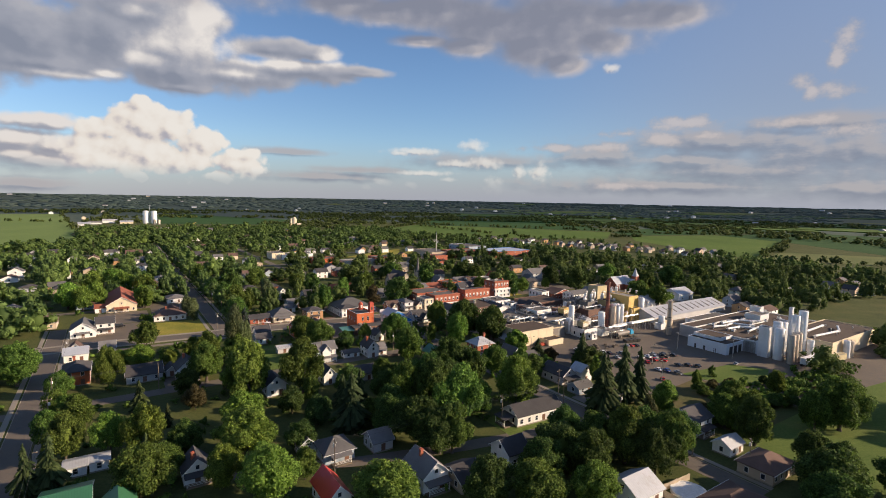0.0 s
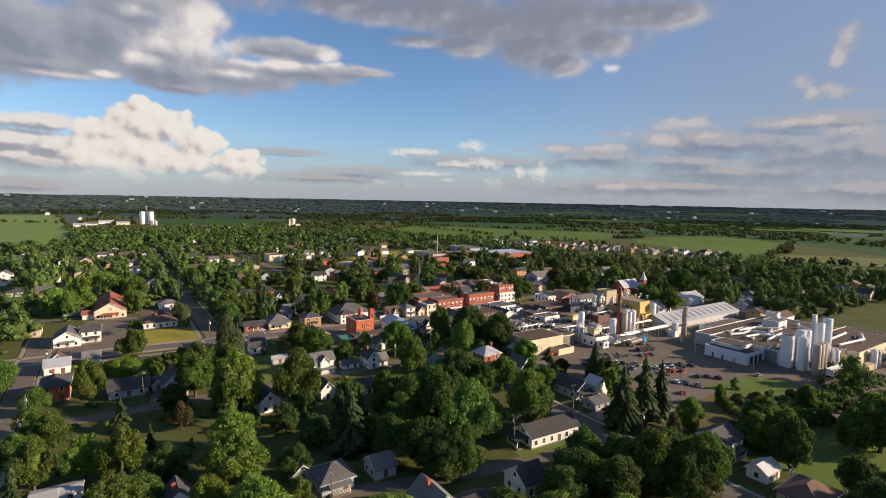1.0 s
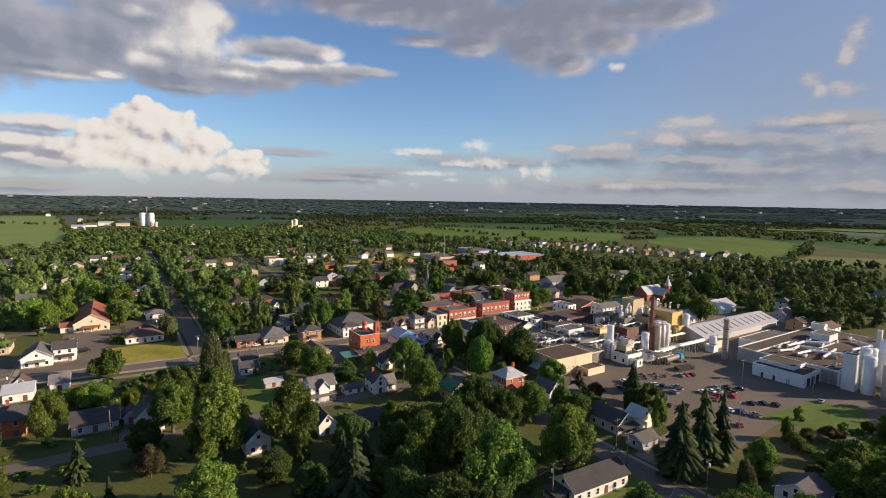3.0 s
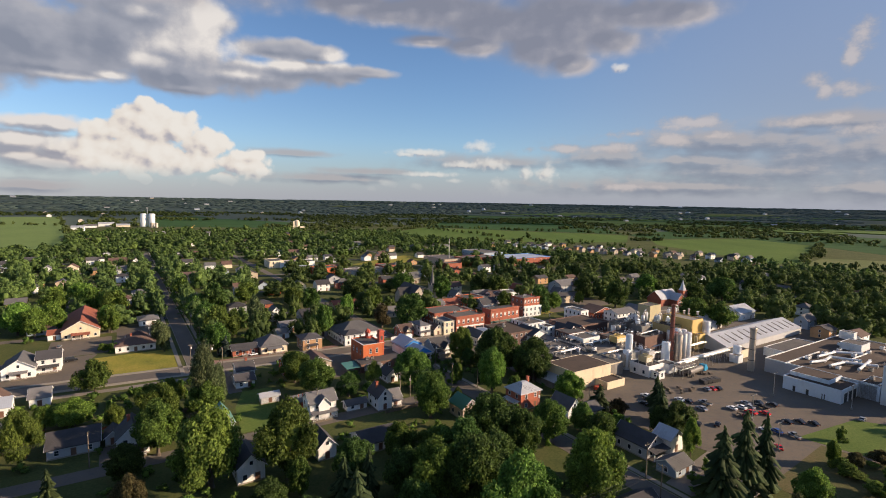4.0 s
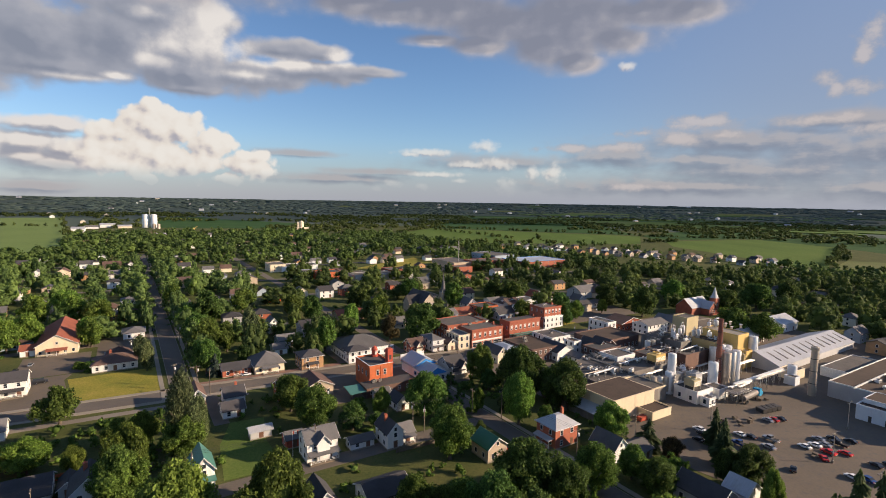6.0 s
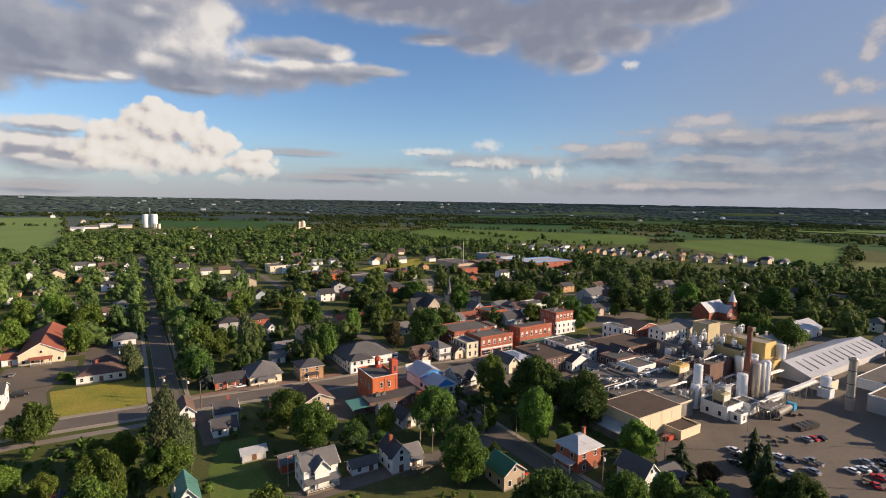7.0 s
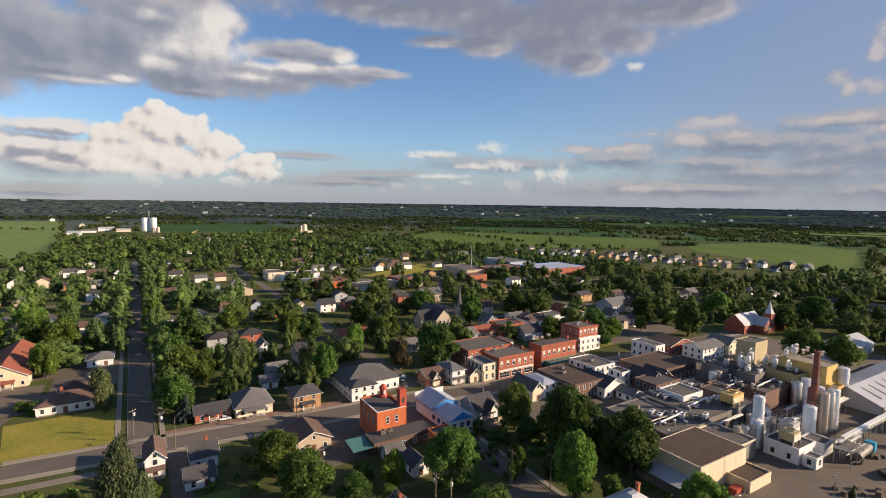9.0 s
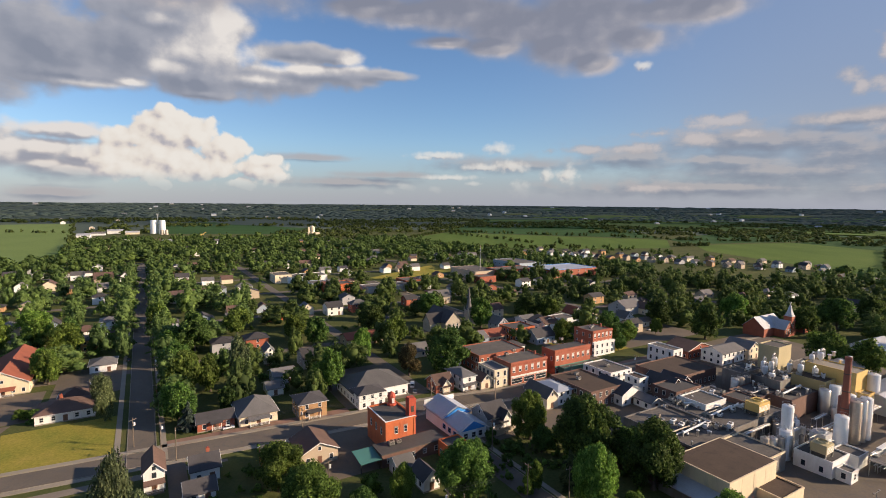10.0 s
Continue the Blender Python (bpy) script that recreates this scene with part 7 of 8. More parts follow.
TREE_LABEL = {
    "maple": ("broad green maple with a rounded uneven crown", LEAF), "poplar": ("tall grey-green poplar with a ragged crown", LEAF_GREY), "willow": ("yellowish green willow with a loose crown", LEAF_PALE),
    "spruce": ("dark spruce with drooping boughs", NEEDLE), "blue_spruce": ("pale blue-green garden spruce with stiff boughs", NEEDLE_BLUE), "shrub": ("low rounded leafy shrub", LEAF), "copper_tree": ("small tree with dull copper leaves", LEAF_RED),
    "dark_maple": ("dark green broadleaf tree with a dense crown", LEAF_DARK), "pale_tree": ("light green broadleaf tree, sunlight partly put into its leaf colour", LEAF_PALE),
}
CROWNS, SPARE = {}, {}  # full crowns for the gardens below the path, lighter ones for trees farther off
for kind, (_, leaf_m) in TREE_LABEL.items():
    CROWNS[kind] = []
    for s in range(4 if kind == "maple" else 3 if kind in ("pale_tree", "dark_maple") else 2):
        if "spruce" in kind:
            v, t = conifer(40 + s, 36, 42)
        else:
            v, t = crown(10 * len(CROWNS) + s, 52 if kind != "shrub" else 12, 11500 if kind != "shrub" else 1600, 0.04 if kind != "shrub" else 0.07, 1, {"poplar": "tall", "shrub": "wide"}.get(kind, "round"))
        CROWNS[kind].append(tri_mesh("crown", v, t, leaf_m))
        if "spruce" not in kind and kind != "shrub":
            v, t = crown(10 * len(CROWNS) + s, 36, 3600, 0.062, 1, {"poplar": "tall"}.get(kind, "round"))
            SPARE.setdefault(kind, []).append(tri_mesh("crown", v, t, leaf_m))
TRUNK = mesh_of("trunk", trunk_pieces(0.3, 8.0, RNG, reach=1.6), BARK)
POLE_TRUNK = mesh_of("trunk", [lathe([(0.3, 0), (0.22, 2), (0.05, 8)], 8)], BARK)
SINGLE = [0]


def tree(kind, x, y, r, h, spin):
    """One tree: a trunk and a crown, scaled to its spread and height."""
    label, _ = TREE_LABEL[kind]
    ob = thing("shrub" if kind == "shrub" else "tree", Matrix.Translation((x, y, 0)) @ Matrix.Rotation(spin, 4, "Z"), label, "shrub" if kind == "shrub" else "tree", "trees of the town")
    kinds = SPARE[kind] if kind in SPARE and math.hypot(x - 15, y - 110) > 175 else CROWNS[kind]
    me = kinds[int(spin * 100) % len(kinds)]
    if "spruce" in kind:
        part("trunk", POLE_TRUNK, None, ob, at=Matrix.Diagonal((1, 1, h / 9, 1)))
        part("crown", me, None, ob, at=Matrix.Diagonal((r * 1.05, r * 1.0, h / 4, 1)))
    else:
        z0 = 0.0 if kind == "shrub" else max(1.0, h * 0.14)
        part("trunk", TRUNK, None, ob, at=Matrix.Diagonal((min(r / 4, 1.4) * h / 14, min(r / 4, 1.4) * h / 14, h * 0.085, 1)))
        k = 0.86 + 0.28 * (spin * 7.3 % 1)
        part("crown", me, None, ob, at=Matrix.Translation((0, 0, z0)) @ Matrix.Diagonal((r * k, r / k, (h - z0) / 1.7, 1)))
    SINGLE[0] += 1
    return ob


PLANTED = []


def plant(kind, rows):
    for a, b, r, h in rows:
        PLANTED.append((a, b, r))
        tree(kind, *xy(a, b), r, h, RNG.uniform(0, 6.28))


# Gardens between the second street and the main road.
plant("maple", [(36.1, 204.9, 5.2, 12.0), (68.7, 221.4, 6.2, 12.9), (71.2, 204.3, 6.6, 13.9), (5.5, 247.4, 5.2, 12.1), (104.2, 195.3, 6.5, 15.4), (97.1, 168.8, 6.0, 15.5), (122.7, 190.8, 2.2, 7.9), (22.7, 194.0, 4.6, 17.5), (48.2, 156.4, 7.4, 20.5), (118.6, 138.0, 5.2, 12.5), (-36, 215, 7.2, 16.0), (115, 205, 3.6, 9.0)])
plant("pale_tree", [(9.5, 338.0, 4.6, 13.5), (-29.0, 353.0, 6.4, 17.0), (-21.5, 344.0, 5.4, 15.0), (-14.5, 352.0, 5.0, 16.0), (11.5, 374.0, 6.5, 16.5), (-1.0, 392.0, 6.8, 16.0), (-18.0, 400.0, 7.0, 16.0)])
plant("dark_maple", [(80.9, 198.1, 4.0, 9.0), (144.5, 194.1, 8.6, 18.2), (148.5, 176.2, 6.9, 18.0), (152.0, 118.3, 5.4, 12.0), (150.2, 123.2, 3.1, 9.2), (137, 204, 3.4, 8.0), (150, 186, 4.6, 12.0)])
plant("pale_tree", [(92.1, 201.1, 2.9, 10.6), (139.6, 212.2, 5.4, 15.0), (127.2, 175.4, 4.7, 17.4), (145.6, 155.4, 5.0, 11.2), (-8.8, 197.5, 4.4, 15.5), (1.5, 216.0, 5.6, 9.5), (31.0, 162.0, 7.7, 20.5), (104.6, 109.5, 7.0, 18.5), (146.2, 110.5, 2.4, 11.5), (144.5, 80.5, 4.2, 11.5), (-0.3, 137.7, 5.2, 14.0)])
plant("willow", [(21.5, 218.2, 3.8, 9.7), (26.4, 216.7, 3.6, 11.0), (174.6, 87.2, 1.8, 7.5), (-8.4, 142.7, 3.6, 11.8)])
plant("poplar", [(35.9, 208.4, 5.0, 22.0), (39.5, 206.0, 3.4, 16.5), (30, 289, 3.4, 12.5)])
# Gardens about the lane, nearest to the start.
plant("maple", [(-22.1, 154.1, 3.8, 11.1), (-16.7, 163.8, 4.6, 10.9), (-2.8, 113.8, 5.5, 14.1), (21.4, 186.0, 5.6, 15.5), (81.5, 108.0, 7.2, 19.5), (69.6, 95.6, 4.6, 15.0), (106.0, 67.3, 6.5, 16.0), (113.8, 59.4, 5.3, 16.5), (72.5, 65.6, 6.4, 10.5), (83.8, 59.0, 5.3, 10.5), (172.2, 48.3, 4.6, 13.5), (179.9, 44.4, 7.6, 17.5), (2.3, 121.3, 4.0, 9.5), (-39.2, 227.7, 3.8, 11.4), (31.3, 103.4, 3.1, 8.8), (73.8, 128.4, 5.9, 16.0), (155.9, 58.8, 4.7, 13.0), (92.3, 113.3, 4.5, 10.8), (-18, 143, 4.6, 13.5)])
plant("pale_tree", [(23.9, 137.1, 6.4, 13.0), (22.2, 122.5, 8.0, 13.5), (21.6, 98.4, 6.2, 14.0), (43.2, 82.0, 7.8, 11.0), (189, 47, 6.6, 14.0), (14, 110, 4.2, 11.0)])
# (147, 39) and (141, 31) are added to shade the tan-roofed bungalow.
# Unseen trees from (208, 16) to (232, 30) are added to shade the field.
plant("dark_maple", [(80.0, 123.5, 6.4, 17.5), (99.1, 140.3, 7.0, 17.5), (105.3, 134.0, 4.9, 13.9), (146.7, 53.6, 4.9, 15.0), (89.6, 75.4, 7.1, 11.5), (131.5, 29.8, 6.8, 13.5), (64.8, 104.1, 6.8, 14.6), (66.3, 97.1, 5.6, 13.6), (35.2, 117.7, 4.1, 8.7), (59.1, 112.1, 4.8, 13.0), (106.7, 58.8, 5.0, 13.0), (88, 138, 5.6, 14.0), (92, 129, 5.0, 13.0), (200, 50, 6.0, 13.0), (98, 82, 5.0, 12.0), (101, 73, 5.6, 13.0), (92, 66, 5.6, 13.5), (79, 72, 5.0, 12.0), (118, 70, 4.6, 12.0), (122, 62, 5.0, 13.0), (64, 72, 5.4, 11.0), (147, 39, 4.8, 10.0), (141, 31, 5.0, 12.0), (214, 30, 6.5, 14.0), (208, 16, 6.5, 13.0), (222, 22, 6.0, 12.0), (232, 30, 6.5, 13.0), (123, 27, 6.5, 12.0), (149, 21, 6.5, 11.0), (44, 131, 4.5, 9.5), (8, 132, 4.2, 9.5), (40, 143, 4.0, 9.0), (64, 121, 4.6, 12.5), (69, 135, 5.0, 12.0), (62, 148, 4.6, 10.5), (14, 176, 4.0, 9.5)])
plant("spruce", [(148.3, 144.0, 3.2, 9.3), (158.4, 128.3, 3.2, 13.2), (51.5, 122.0, 4.6, 18.0), (-0.6, 168.8, 2.3, 10.3), (167.3, 135.6, 2.9, 11.6), (127.3, 92.2, 4.7, 20.0), (132.5, 94.6, 4.3, 17.5), (139.9, 93.4, 4.2, 20.5), (146.3, 91.8, 3.2, 19.0), (-24.6, 129.0, 2.7, 12.4), (-20.0, 128.6, 2.9, 14.0), (56, 140, 3.0, 11.0), (70, 289, 2.6, 9.9), (131, 187, 2.4, 10.0)])
plant("shrub", [(9, 136, 2.0, 4.5), (120, 190, 2.4, 5.5), (141, 132, 3.4, 6.5), (172, 84, 3.4, 4.8), (194, 92, 1.7, 4.8), (195, 80, 2.6, 4.0), (87, 208, 3.0, 6.0), (7, 303, 2.6, 4.0), (11, 300, 2.8, 4.2), (128, 216, 2.1, 4.6)])
plant("copper_tree", [(148.6, 137.0, 3.1, 6.9), (14.4, 161.2, 3.4, 8.4), (133.5, 279.5, 4.6, 14.0)])
# Along the main road and behind it.
plant("maple", [(100.5, 279.5, 5.6, 16.5), (61.8, 300.4, 4.4, 14.2), (107.0, 357.1, 6.1, 12.4), (47.6, 399.2, 6.1, 17.5), (50.9, 355.0, 5.3, 12.4), (205.7, 331.5, 6.4, 17.5), (253.2, 328.3, 6.6, 14.5), (352.9, 270.7, 7.8, 17.0), (146.6, 319.9, 6.1, 15.5), (192.7, 368.2, 7.1, 15.1), (295, 198, 8.6, 16.5), (300, 186, 7.0, 15.5), (50, 274, 5.2, 14.0), (52, 321, 6.6, 15.0)])
plant("dark_maple", [(245.9, 276.0, 6.5, 16.5), (294.6, 253.5, 7.6, 19.0), (151.0, 276.5, 7.8, 18.5), (64.5, 277.5, 2.9, 8.9), (12.3, 382.9, 5.6, 16.3), (46.8, 291.6, 3.4, 10.1), (113.7, 340.7, 6.3, 14.9), (61.4, 357.4, 8.3, 19.0), (354.1, 233.3, 7.0, 15.9), (243.1, 336.9, 8.0, 15.6), (297.6, 284.0, 7.4, 16.1), (382.5, 229.3, 8.6, 18.5), (417.4, 225.6, 7.9, 17.8), (148.9, 353.2, 7.3, 14.9), (238, 262, 4.0, 9.0)])
plant("pale_tree", [(226, 287.5, 5.4, 11.5), (254.1, 270.1, 4.7, 11.3), (123.3, 304.5, 3.6, 16.0), (53.8, 298.3, 6.2, 17.9), (8.1, 340.9, 4.2, 14.2), (-6.1, 417.8, 7.3, 15.9), (83.6, 381.6, 7.2, 15.2), (280.4, 272.9, 2.8, 9.3), (128, 318, 3.3, 11.5)])
plant("poplar", [(71.7, 298.2, 4.6, 19.0), (28.4, 301.9, 3.8, 11.9)])
plant("blue_spruce", [(52.3, 268.3, 2.3, 9.3)])


def scatter(a0, a1, b0, b1, step, chance, seed):
    """Places for trees on a jittered grid, clear of streets, houses and trees that stand already."""
    rng, out = random.Random(seed), []
    a = a0
    while a < a1:
        b = b0
        while b < b1:
            p, q = a + rng.uniform(-0.48, 0.48) * step, b + rng.uniform(-0.48, 0.48) * step
            if rng.random() < chance * (1 + 1.1 * noise.noise((p / 42.0, q / 42.0, seed))) and is_free(p, q, 1.8) and all((p - m) ** 2 + (q - n) ** 2 > (0.75 * r + 3) ** 2 for m, n, r in PLANTED):
                s = rng.choice((0.6, 0.85, 1.0, 1.0, 1.25))
                out.append((p, q, rng.uniform(4.6, 7.0) * s, rng.uniform(9.5, 14.5) * s ** 0.6))
            b += step
        a += step
    return out


NO_TREES = [rect(-2, 35, 262, 293), rect(-27, -2, 262, 290), rect(-22, 12, 290, 334), rect(12, 34, 318, 344), rect(150, 345, 72, 254), rect(128, 300, -45, 57), rect(240, 305, 258, 286), rect(160, 218, 246, 286), rect(210, 330, 515, 600), rect(44, 58, 187, 222), rect(90, 121, 84, 106), rect(76, 150, 210, 254), rect(2, 34, 217, 250)]
for o in NO_TREES:
    TAKEN.append((o[0][0], o[1][0], o[0][1], o[2][1]))
wild = [(a, b, 0.62 * r, 0.7 * h) for a, b, r, h in scatter(-150, 150, 60, 262, 9.5, 0.36, 3)] + scatter(-330, 150, 262, 400, 12, 0.55, 4) + scatter(150, 345, 280, 400, 11.5, 0.5, 5) + scatter(-420, -60, 100, 262, 11, 0.62, 6)
wild += scatter(-420, 500, 400, 720, 12.5, 0.56, 8) + scatter(330, 500, 130, 380, 11.5, 0.72, 9) + scatter(500, 640, 110, 330, 11, 0.7, 10) + [(a, b, 0.55 * r, 0.6 * h) for a, b, r, h in scatter(480, 720, 330, 690, 15, 0.34, 14)] + scatter(120, 360, -120, 96, 12, 0.35, 11)
wild += [(a, b, 1.25 * r, 1.1 * h) for a, b, r, h in scatter(-100, 480, 720, 980, 13.5, 0.56, 12) + scatter(-60, 330, 980, 1120, 15, 0.42, 13)]
wild += [(a + RNG.uniform(-1.5, 1.5), 300 + 11 * k + RNG.uniform(-4, 4), RNG.uniform(3.5, 6), RNG.uniform(8, 13)) for k in range(38) for a in (32.0, 49.0) if RNG.random() < 0.75 and not (a < 40 and k < 6)]
wild.sort(key=lambda p: (p[0] - 20) ** 2 + (p[1] - 60) ** 2)
nearest = max(0, 300 - SINGLE[0])
for i, (a, b, r, h) in enumerate(wild[:nearest]):
    u = RNG.random()
    # West of a = 20 more pale crowns, with sunlight in the leaf colour.
    kind = "spruce" if u < 0.08 else "pale_tree" if u < (0.45 if a < 20 else 0.2) else "poplar" if u < 0.5 and a < 20 or u < 0.26 else "maple"
    tree(kind, *xy(a, b), r if kind != "spruce" else r * 0.55, h if kind != "spruce" else h * 1.1, RNG.uniform(0, 6.28))


def grove(name, places, templates, material, label, smooth=False):
    """Many trees in one mesh. places: x, y, z, spread, height."""
    rng = np.random.default_rng(5)
    vs, ts, n = [], [], 0
    for x, y, z, r, h in places:
        v, t, top = templates[rng.integers(len(templates))]
        q = rng.uniform(0, 6.28)
        c, s = math.cos(q), math.sin(q)
        w = np.stack([(v[:, 0] * c - v[:, 1] * s) * r + x, (v[:, 0] * s + v[:, 1] * c) * r + y, v[:, 2] * (h / top) + z], 1)
        vs.append(w), ts.append(t + n)
        n += len(v)
    me = tri_mesh(name, np.concatenate(vs), np.concatenate(ts), material)
    if smooth:
        me.polygons.foreach_set("use_smooth", [True] * len(me.polygons))
    tagged(new(name, me), label, "trees", kind="stuff")


mid = [(*crown(200 + s, 15, 420, 0.075, 2 if s < 3 else 1, ("round", "tall", "round")[s % 3], 0.4, 0.18), 1.75) for s in range(6)] + [(*conifer(300, 9, 8), 4.0)]
far_t = []
for s in range(5):
    v, t = ICO[1]
    far_t.append((v * np.random.default_rng(220 + s).uniform(0.82, 1.12, (len(v), 1)) * np.array([1, 1, 0.9]) + np.array([0, 0, 0.5]), t, 1.4))
rest = [(*xy(a, b), 0.0, r, h) for a, b, r, h in wild[nearest:] if not (a < -48 and b > 790)]
# The western sector takes the paler leaves that carry light and haze.
west = [p for p in rest if math.hypot(p[0], p[1]) < 620 and p[0] < -0.36 * p[1]]
grove("west_trees", [(x, y, z, r * 1.22, h * 1.1) for x, y, z, r, h in west], mid, LEAF_HAZED, "street and garden trees west of the main road, light and haze in their colour")
grove("town_trees", [(p[0], p[1], p[2], p[3] * 1.18, p[4] * 1.02) for p in rest if math.hypot(p[0], p[1]) < 620 and p[0] >= -0.36 * p[1]], mid, LEAF_TOWN, "dense street and garden trees of the town")
HEDGE = [(*crown(240 + s, 9, 70, 0.13, 1, "round", 0.4, 0.15), 1.75) for s in range(4)]
grove("outer_trees", [(p[0], p[1], p[2], p[3] * 1.2, p[4] * 1.0) for p in rest if math.hypot(p[0], p[1]) >= 620], HEDGE, LEAF_TOWN, "dense trees at the edge of the town")

ru, low = random.Random(52), []
for k in range(60):
    low.append((*xy(ru.uniform(0, 36), ru.uniform(205, 240)), 0.0, ru.uniform(0.8, 2.6), ru.uniform(1.0, 4.0)))
for k in range(40):
    low.append((*xy(ru.uniform(118, 150), ru.uniform(192, 216)), 0.0, ru.uniform(0.8, 2.4), ru.uniform(1.0, 3.6)))
for k in range(700):
    a, b = ru.uniform(-90, 150), ru.uniform(70, 262)
    if is_free(a, b, 0.2):
        low.append((*xy(a, b), 0.0, ru.uniform(0.7, 2.3), ru.uniform(0.9, 3.2)))
for k in range(350):
    a, b = ru.uniform(-200, 420), ru.uniform(262, 520)
    if is_free(a, b, 0.2):
        low.append((*xy(a, b), 0.0, ru.uniform(1.0, 2.8), ru.uniform(1.2, 4)))
for k in range(260):
    low.append((*xy(ru.uniform(150, 260), 69 + ru.gauss(0, 3.5)), 0.0, ru.uniform(1.0, 2.4), ru.uniform(1.2, 3.6)))
grove("undergrowth", low, [(*crown(260 + s, 4, 90, 0.16, 1, "wide"), 1.6) for s in range(4)], LEAF, "uneven garden shrubs and undergrowth")


def woods():
    """Hedgerows, wood lots and far forest over the plain, thinner where the fields are."""
    rng, out = random.Random(21), []
    hedges = [((655, 1090), (646, 785), 30), ((470, 975), (690, 1170), 40), ((964, 752), (1130, 596), 46), ((700, 305), (1070, 425), 44), ((480, 760), (640, 680), 30), ((-54, 1112), (-46, 930), 10), ((-142, 2040), (-60, 1130), 30),
              ((-220, 1518), (-95, 1422), 12), ((690, 300), (760, 190), 20), ((830, 640), (890, 620), 24), ((1130, 590), (1500, 560), 50), ((900, 205), (1500, 300), 50), ((690, 1170), (985, 775), 60), ((820, 330), (1065, 428), 40)]
    rows = []
    for (a0, b0), (a1, b1), n in hedges:
        for k in range(n):
            t = rng.random()
            x, y = xy(a0 + (a1 - a0) * t + rng.uniform(-5, 5), b0 + (b1 - b0) * t + rng.uniform(-5, 5))
            rows.append((x, y, far_rise(x, y), rng.uniform(3, 6), rng.uniform(5, 10)))
    x, y = xy(667, 748)
    rows.append((x, y, 0, 9, 14))
    noise.seed_set(4)
    tries = 0
    while len(out) < 19000 and tries < 120000:
        tries += 1
        q, r = radians(rng.uniform(-58, 58)), 1000 + 3750 * rng.random() ** 0.75
        x, y = r * math.sin(q), 50 + r * math.cos(q)
        a, b = x * math.cos(TURN) + y * math.sin(TURN), -x * math.sin(TURN) + y * math.cos(TURN)
        if (-900 < a < -56 and 690 < b < 2050) or (470 < a < 1140 and 300 < b < 1160 and r < 1330) or (a < 480 and b < 1000 and a > -100):
            continue
        lot = noise.noise((x / 420.0, y / 260.0, 1.0)) + 0.35 * noise.noise((x / 110.0, y / 110.0, 5.0))
        if lot > (-0.06 if r < 2600 else -0.16):
            s = 1.0 if r < 2000 else 1.0 + (r - 2000) / 1500
            if r < 2300:
                if rng.random() < 0.75:
                    rows.append((x, y, far_rise(x, y) - 0.5, rng.uniform(6, 11), rng.uniform(7, 12)))
                continue
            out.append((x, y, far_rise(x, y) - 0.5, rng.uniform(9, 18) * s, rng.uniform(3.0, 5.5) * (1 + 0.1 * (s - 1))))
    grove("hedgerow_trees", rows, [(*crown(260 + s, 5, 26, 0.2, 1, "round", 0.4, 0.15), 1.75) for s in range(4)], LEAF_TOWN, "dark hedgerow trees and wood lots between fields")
    # Low smooth clumps with little shade of their own, tinted with haze.
    grove("far_woods", out, far_t, HAZED_WOODS, "dark far woods on the plain, tinted blue for haze", True)


woods()
rngf = random.Random(31)
for k in range(44):
    q, r = radians(rngf.uniform(-44, 44)), rngf.uniform(1500, 4300)
    x, y = r * math.sin(q), 50 + r * math.cos(q)
    ob = thing("farm_building", Matrix.Translation((x, y, far_rise(x, y))) @ Matrix.Rotation(TURN + rngf.choice((0, 1.57)), 4, "Z"), "far white farm building with a pale roof", "barn", "far farms")
    s = 0.85 + r / 4200
    part("wall", gable_walls(14 * s, 8 * s, 4 * s, 2.5 * s), rngf.choice((WHITE, CREAM, GREYSIDE)), ob)
    part("roof", gable_roof(14 * s, 8 * s, 4 * s, 2.5 * s), rngf.choice((METALROOF, GREYSHINGLE, METALROOF)), ob)
for k in range(40):
    q, r = radians(rngf.uniform(-14, 46)), rngf.uniform(1500, 4000)
    x, y = r * math.sin(q), 50 + r * math.cos(q)
    w, d = rngf.uniform(120, 420), rngf.uniform(40, 110)
    z = far_rise(x, y + d / 2) + 2.2
    ob = part("field", [([(-w, -d, far_rise(x, y - d) - z + 2.4), (w, -d, far_rise(x, y - d) - z + 2.4), (w * 0.9, d, far_rise(x, y + d) - z + 2.6), (-w * 0.9, d, far_rise(x, y + d) - z + 2.6), (-w, -d, -30), (w, -d, -30), (w * 0.9, d, -30), (-w * 0.9, d, -30)],
                         [(0, 1, 2, 3), (4, 7, 6, 5), (0, 4, 5, 1), (1, 5, 6, 2), (2, 6, 7, 3), (3, 7, 4, 0)])], rngf.choice((CROP_DARK, HAY, CROP, CROP_DARK)), None, at=Matrix.Translation((x, y, z)) @ Matrix.Rotation(-q, 4, "Z"))
    tagged(ob, "distant field on the plain", "field", kind="structure")

# ---- vehicles ----


